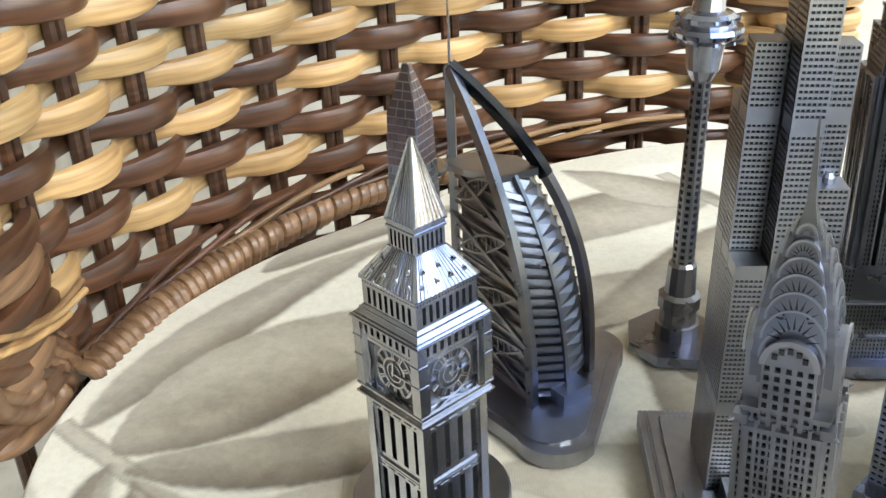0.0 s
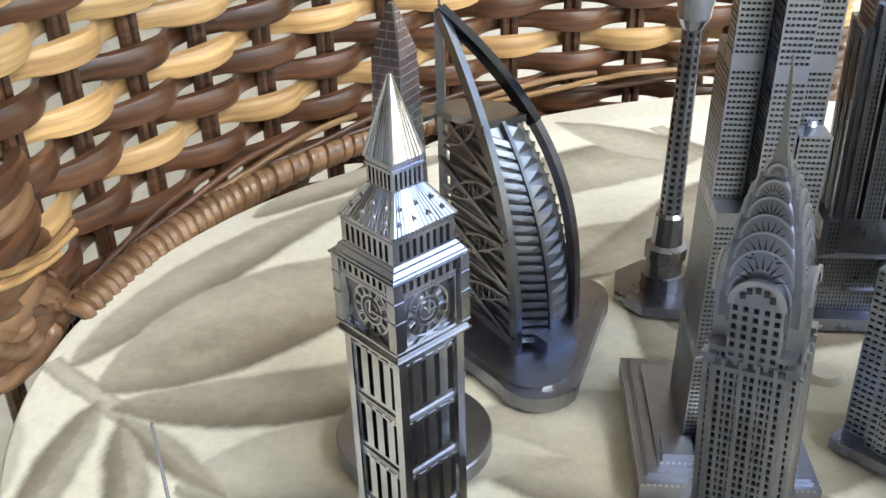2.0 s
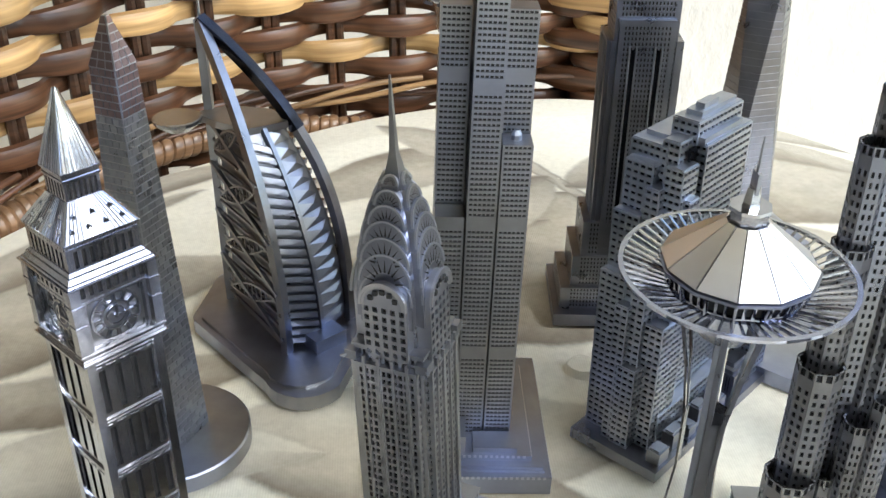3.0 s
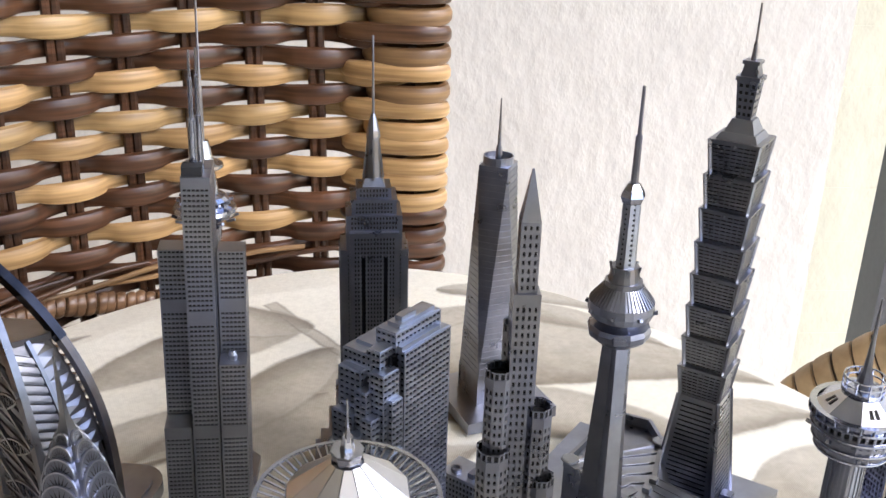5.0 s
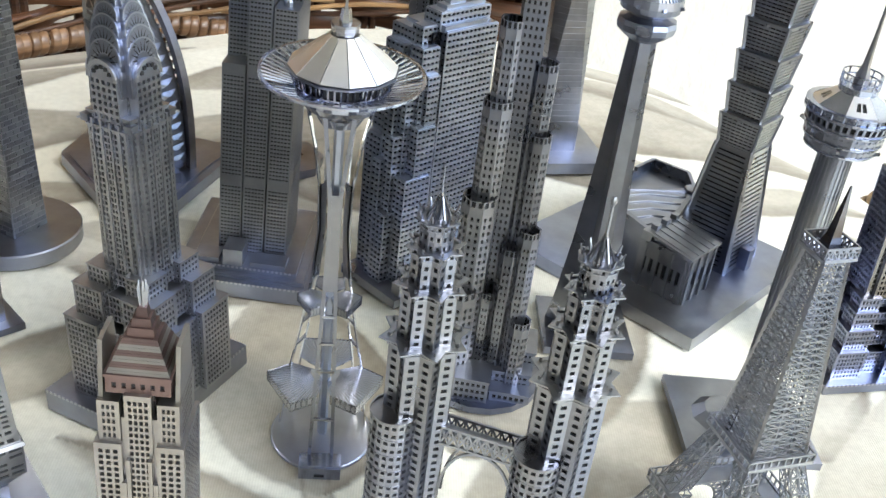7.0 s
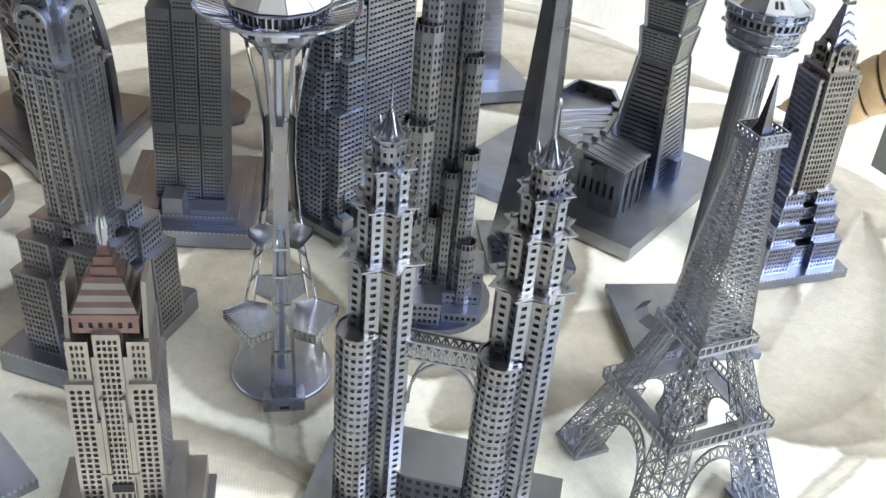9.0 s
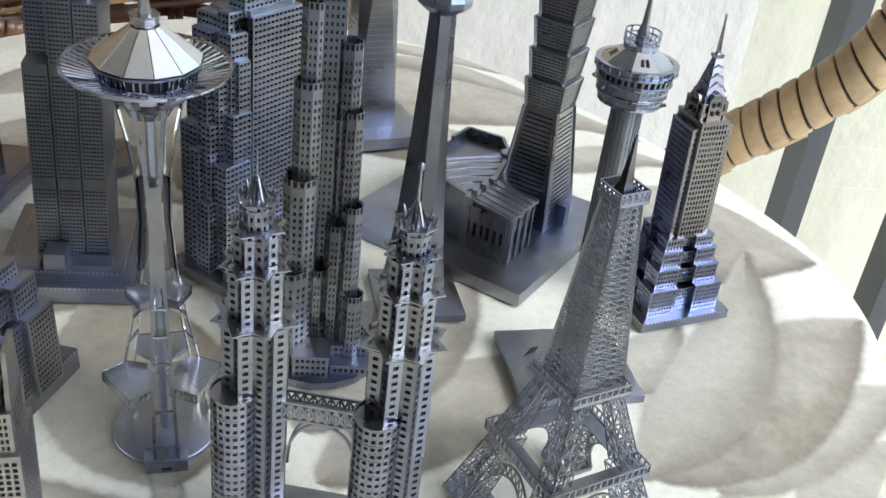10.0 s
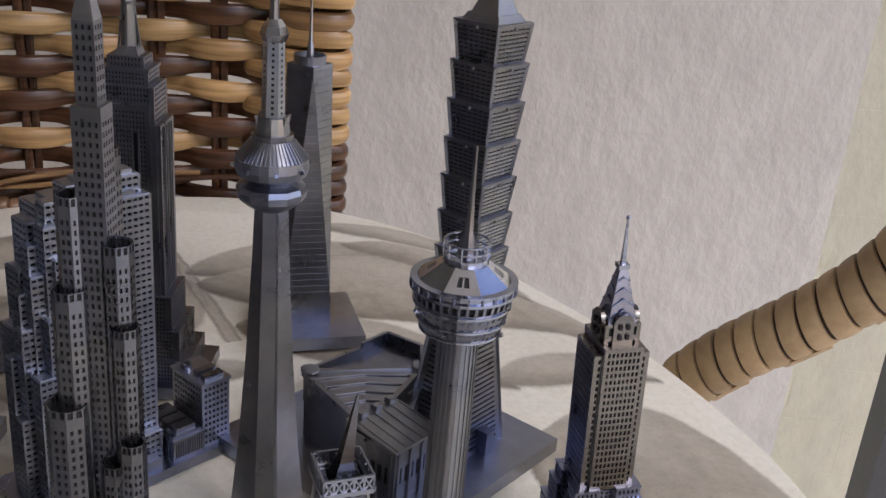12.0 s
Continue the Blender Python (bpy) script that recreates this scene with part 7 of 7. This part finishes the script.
    halo = part("halo", s, STEEL, t, "spoked steel halo ring")
    pp, qq = ngon(m, 15.8), ngon(m, 9.6)
    for k in range(m):
        s = Shape()
        s.bar((*qq[k], 94.9), (*pp[k], 96.9), 0.34)
        part("spoke", s, STEEL, halo)
    lo, hi = ngon(12, 10.7, 0.13), ngon(12, 2.6, 0.13)
    for k in range(12):
        s = Shape()
        a, b, c, d = lo[k], lo[(k + 1) % 12], hi[(k + 1) % 12], hi[k]
        A, B, C, D = (Vector(v) for v in ((*a, 98.2), (*b, 98.2), (*c, 104.8), (*d, 104.8)))
        m_ = (A + B + C + D) / 4
        q = [v.lerp(m_, 0.04) for v in (A, B, C, D)]
        n_ = (B - A).cross(D - A).normalized() * 0.22
        s.poly([v + n_ for v in q])
        for e in range(4):
            s.poly([q[e], q[(e + 1) % 4], q[(e + 1) % 4] + n_, q[e] + n_])
        # roof panels carry a painted cream reflection
        part("roof_panel", s, BRIGHT, t)
    s = Shape()
    s.hull(ngon(12, 11.0, 0.13), 97.8, 98.2)
    s.hull(ngon(12, 10.4, 0.13), 98.2, 104.6, 0, ngon(12, 2.4, 0.13))
    part("roof_core", s, GUN, t)
    s = Shape()
    s.hull(ngon(8, 2.5), 104.6, 106.6, 0, ngon(8, 2.7))
    s.hull(ngon(8, 2.9), 106.6, 107.1)
    s.hull(ngon(6, 1.3), 107.1, 109.8, 0, ngon(6, 0.9))
    part("cupola", s, STEEL, t)
    s = Shape()
    s.box(-0.25, 0.25, -1.0, 1.0, 109.0, 112.0)
    part("fin", s, GUN, t)
    s = Shape()
    s.lathe([(0.32, 109.5), (0.14, 117)], 7)
    part("aerial", s, GUN, t)


def copper_top_tower():
    t = model("copper_top_tower_model", "pale steel model of a stepped tower with a copper-toned roof", 0.1592, 0.1128, 8, 0, 0, 0.9)
    s = Shape()
    s.box(-15.5, 15.5, -13, 13, 0, 1.6)
    part("base", s, GREY, t)
    s = Shape()
    for x0, x1 in ((-14, -5), (5, 14)):
        s.block(x0, x1, -11, 11, 1.6, 9.5, 1.5, 1.5, 0.6, 0.55, 0.35, edge=(0.12, 0.02))
    s.block(-5, 5, -9.5, 9.5, 1.6, 8, 1.5, 1.5, 0.6, 0.55, 0.35, edge=(0.12, 0.02))
    part("lower_block", s, [WARM, HOLE], t)
    s = Shape()
    for x0, x1 in ((-10.5, -4), (4, 10.5)):
        s.block(x0, x1, -8.8, 8.8, 9.5, 16, 1.5, 1.5, 0.6, 0.55, 0.35, edge=(0.12, 0.02))
    part("setback", s, [WARM, HOLE], t)
    s = Shape()
    for x0, x1 in ((-7.8, -3.0), (3.0, 7.8)):
        s.block(x0, x1, -6.6, 6.6, 9, 44.8, 1.45, 1.5, 0.62, 0.64, 0.7, edge=(0.1, 0.03))
    s.block(-2.3, 2.3, -6.1, 6.1, 8, 55.5, 1.3, 1.5, 0.64, 0.64, 0.7, edge=(0.1, 0.02))
    s.box(-3.1, -2.2, -5.4, 5.4, 8, 50)
    s.box(2.2, 3.1, -5.4, 5.4, 8, 50)
    part("shaft", s, [WARM, HOLE], t)
    for sx in (-1, 1):
        for z1, w in ((36, 0.42), (41.5, 0.34)):
            s = Shape()
            x = sx * (2.75 if z1 < 40 else 1.9)
            s.box(x - w, x + w, -7.0, -5.9, 23, z1)
            s.box(x - w * 1.5, x + w * 1.5, -7.2, -6.0, 22.3, 23)
            part("pilaster", s, WARM, t)
    s = Shape()
    s.box(-2.0, 2.0, -6.45, -6.05, 15, 19.5, 1)
    for k in range(4):
        s.box(-2.0 + 1.15 * k, -1.6 + 1.15 * k, -6.6, -6.4, 15, 17.4)
    s.box(-2.0, 2.0, -6.6, -6.4, 17.2, 17.6)
    part("portal", s, [WARM, HOLE], t, "dark latticed portal")
    for sx in (-1, 1):
        s = Shape()
        s.block(min(sx * 3.2, sx * 7), max(sx * 3.2, sx * 7), -5.9, 5.9, 44.8, 53.8, 1.5, 1.9, 0.6, 0.62, 0.4, edge=(0.17, 0.06))
        part("shoulder", s, [WARM, HOLE], t)
        s = Shape()
        s.hull([(sx * 6.5 - 0.4, -4.9), (sx * 6.5 + 0.4, -4.9), (sx * 6.5 + 0.4, 4.9), (sx * 6.5 - 0.4, 4.9)], 53.8, 64.8, 0, [(sx * 6.5 - 0.4, -3.4), (sx * 6.5 + 0.4, -3.4), (sx * 6.5 + 0.4, 3.4), (sx * 6.5 - 0.4, 3.4)])
        part("parapet", s, WARM, t)
    s = Shape()
    s.block(-5.5, 5.5, -5.2, 5.2, 55.2, 58.6, 1.8, 3.5, 0.45, 0.36, 0.4)
    s.hull(sq(11.5, 10.9), 58.6, 59.2)
    part("copper_band", s, [COPPER, HOLE], t, "copper-toned band")
    for i in range(6):
        w, z0 = 10.6 - 0.82 * i, 59.2 + 0.98 * i
        s = Shape()
        s.hull(sq(w, w * 0.95), z0, z0 + 0.5, 0, sq(w - 0.3, (w - 0.3) * 0.95))
        s.hull(sq(w - 0.4, (w - 0.4) * 0.95), z0 + 0.5, z0 + 1.0, 0, sq(w - 0.8, (w - 0.8) * 0.95))
        part("roof_step", s, COPPER if i % 2 else WARM, t, "copper-toned roof step" if i % 2 else "pale roof step")
    s = Shape()
    s.hull(sq(4.6), 64.6, 66.8, 0, sq(4.2))
    s.hull(sq(3.4), 66.8, 68.4, 0, sq(3.0))
    s.hull(sq(2.1), 68.4, 70.2, 0, sq(1.5))
    part("cupola", s, COPPER, t, "copper-toned cupola")
    s = Shape()
    for a in range(4):
        c, d = math.cos(math.pi / 2 * a + 0.4), math.sin(math.pi / 2 * a + 0.4)
        s.bar((0.4 * c, 0.4 * d, 70.0), (0.7 * c, 0.7 * d, 73.6), 0.4, 0, 0.55)
        s.bar((0.7 * c, 0.7 * d, 73.6), (0.5 * c, 0.5 * d, 75.4), 0.55, 0, 0.2)
    part("finial", s, GREY, t)
    s = Shape()
    s.lathe([(0.22, 70), (0.1, 79.5)], 6)
    part("aerial", s, GUN, t)




def pyramid_tower():
    t = model("pyramid_tower_model", "grey metal model of a flared pyramid tower on a square plate", 0.1095, 0.1215, 45)
    s = Shape()
    s.box(-19, 19, -19, 19, 0, 2.5)
    tabs(s, -19, 19, -19, 19, 2.5)
    part("base", s, [GREY, PALE], t)
    s = Shape()
    s.block(-11, 11, -11, 11, 2.5, 12, 2.4, 4.6, 0.5, 0.7, 0.6)
    part("entrance_block", s, [GREY, HOLE], t)
    s = Shape()
    s.hull(sq(21), 12, 17, 0, sq(28.5))
    for k in range(4):
        a, b = side(sq(28.5), k)
        s.grid((*a, 17), (*b, 17), (*b, 24.4), (*a, 24.4), 9, 5, 0.82, 0.4, 0.4, skip=lambda i, j: (i + j) % 7 == 3)
    s.hull(sq(29.3), 24.4, 25.2, 0, sq(28.6))
    part("skirt", s, [GREY, HOLE], t)
    s = Shape()
    for a_, b_, z0, z1, rows in ((sq(28.0), sq(27.2), 25.2, 29, 2), (sq(27.2), sq(24.4), 29, 51, 18), (sq(24.4), sq(17), 51, 68, 14)):
        for k in range(4):
            (a, b), (c, d) = side(a_, k), side(b_, k)
            s.grid((*a, z0), (*b, z0), (*d, z1), (*c, z1), 14, rows, 0.72, 0.42, 0.35, edge=(0.03, 0))
    s.hull(sq(17), 68, 82, 0, sq(0.8))
    part("shaft", s, [GREY, HOLE], t)


def needle_tower():
    t = model("needle_tower_model", "slim dark metal model spire with a thin needle tip", 0.0690, 0.1135, 20)
    s = Shape()
    s.box(-7, 7, -7, 7, 0, 1.6)
    part("base", s, GUN, t)
    s = Shape()
    s.hull(ngon(8, 3.0), 1.6, 40, 0, ngon(8, 1.2))
    part("shaft", s, GUN, t)
    s = Shape()
    s.lathe([(0.9, 40), (0.3, 62), (0.16, 101)], 8)
    part("needle", s, GUN, t, smooth=True)


chamfer_tower()
cluster_tower()
pod_mast_tower()
pagoda_tower()
lookout_tower()
arch_tower()
small_crown_tower()
lattice_tower()
twin_towers()
saucer_tower()
copper_top_tower()
pyramid_tower()
needle_tower()
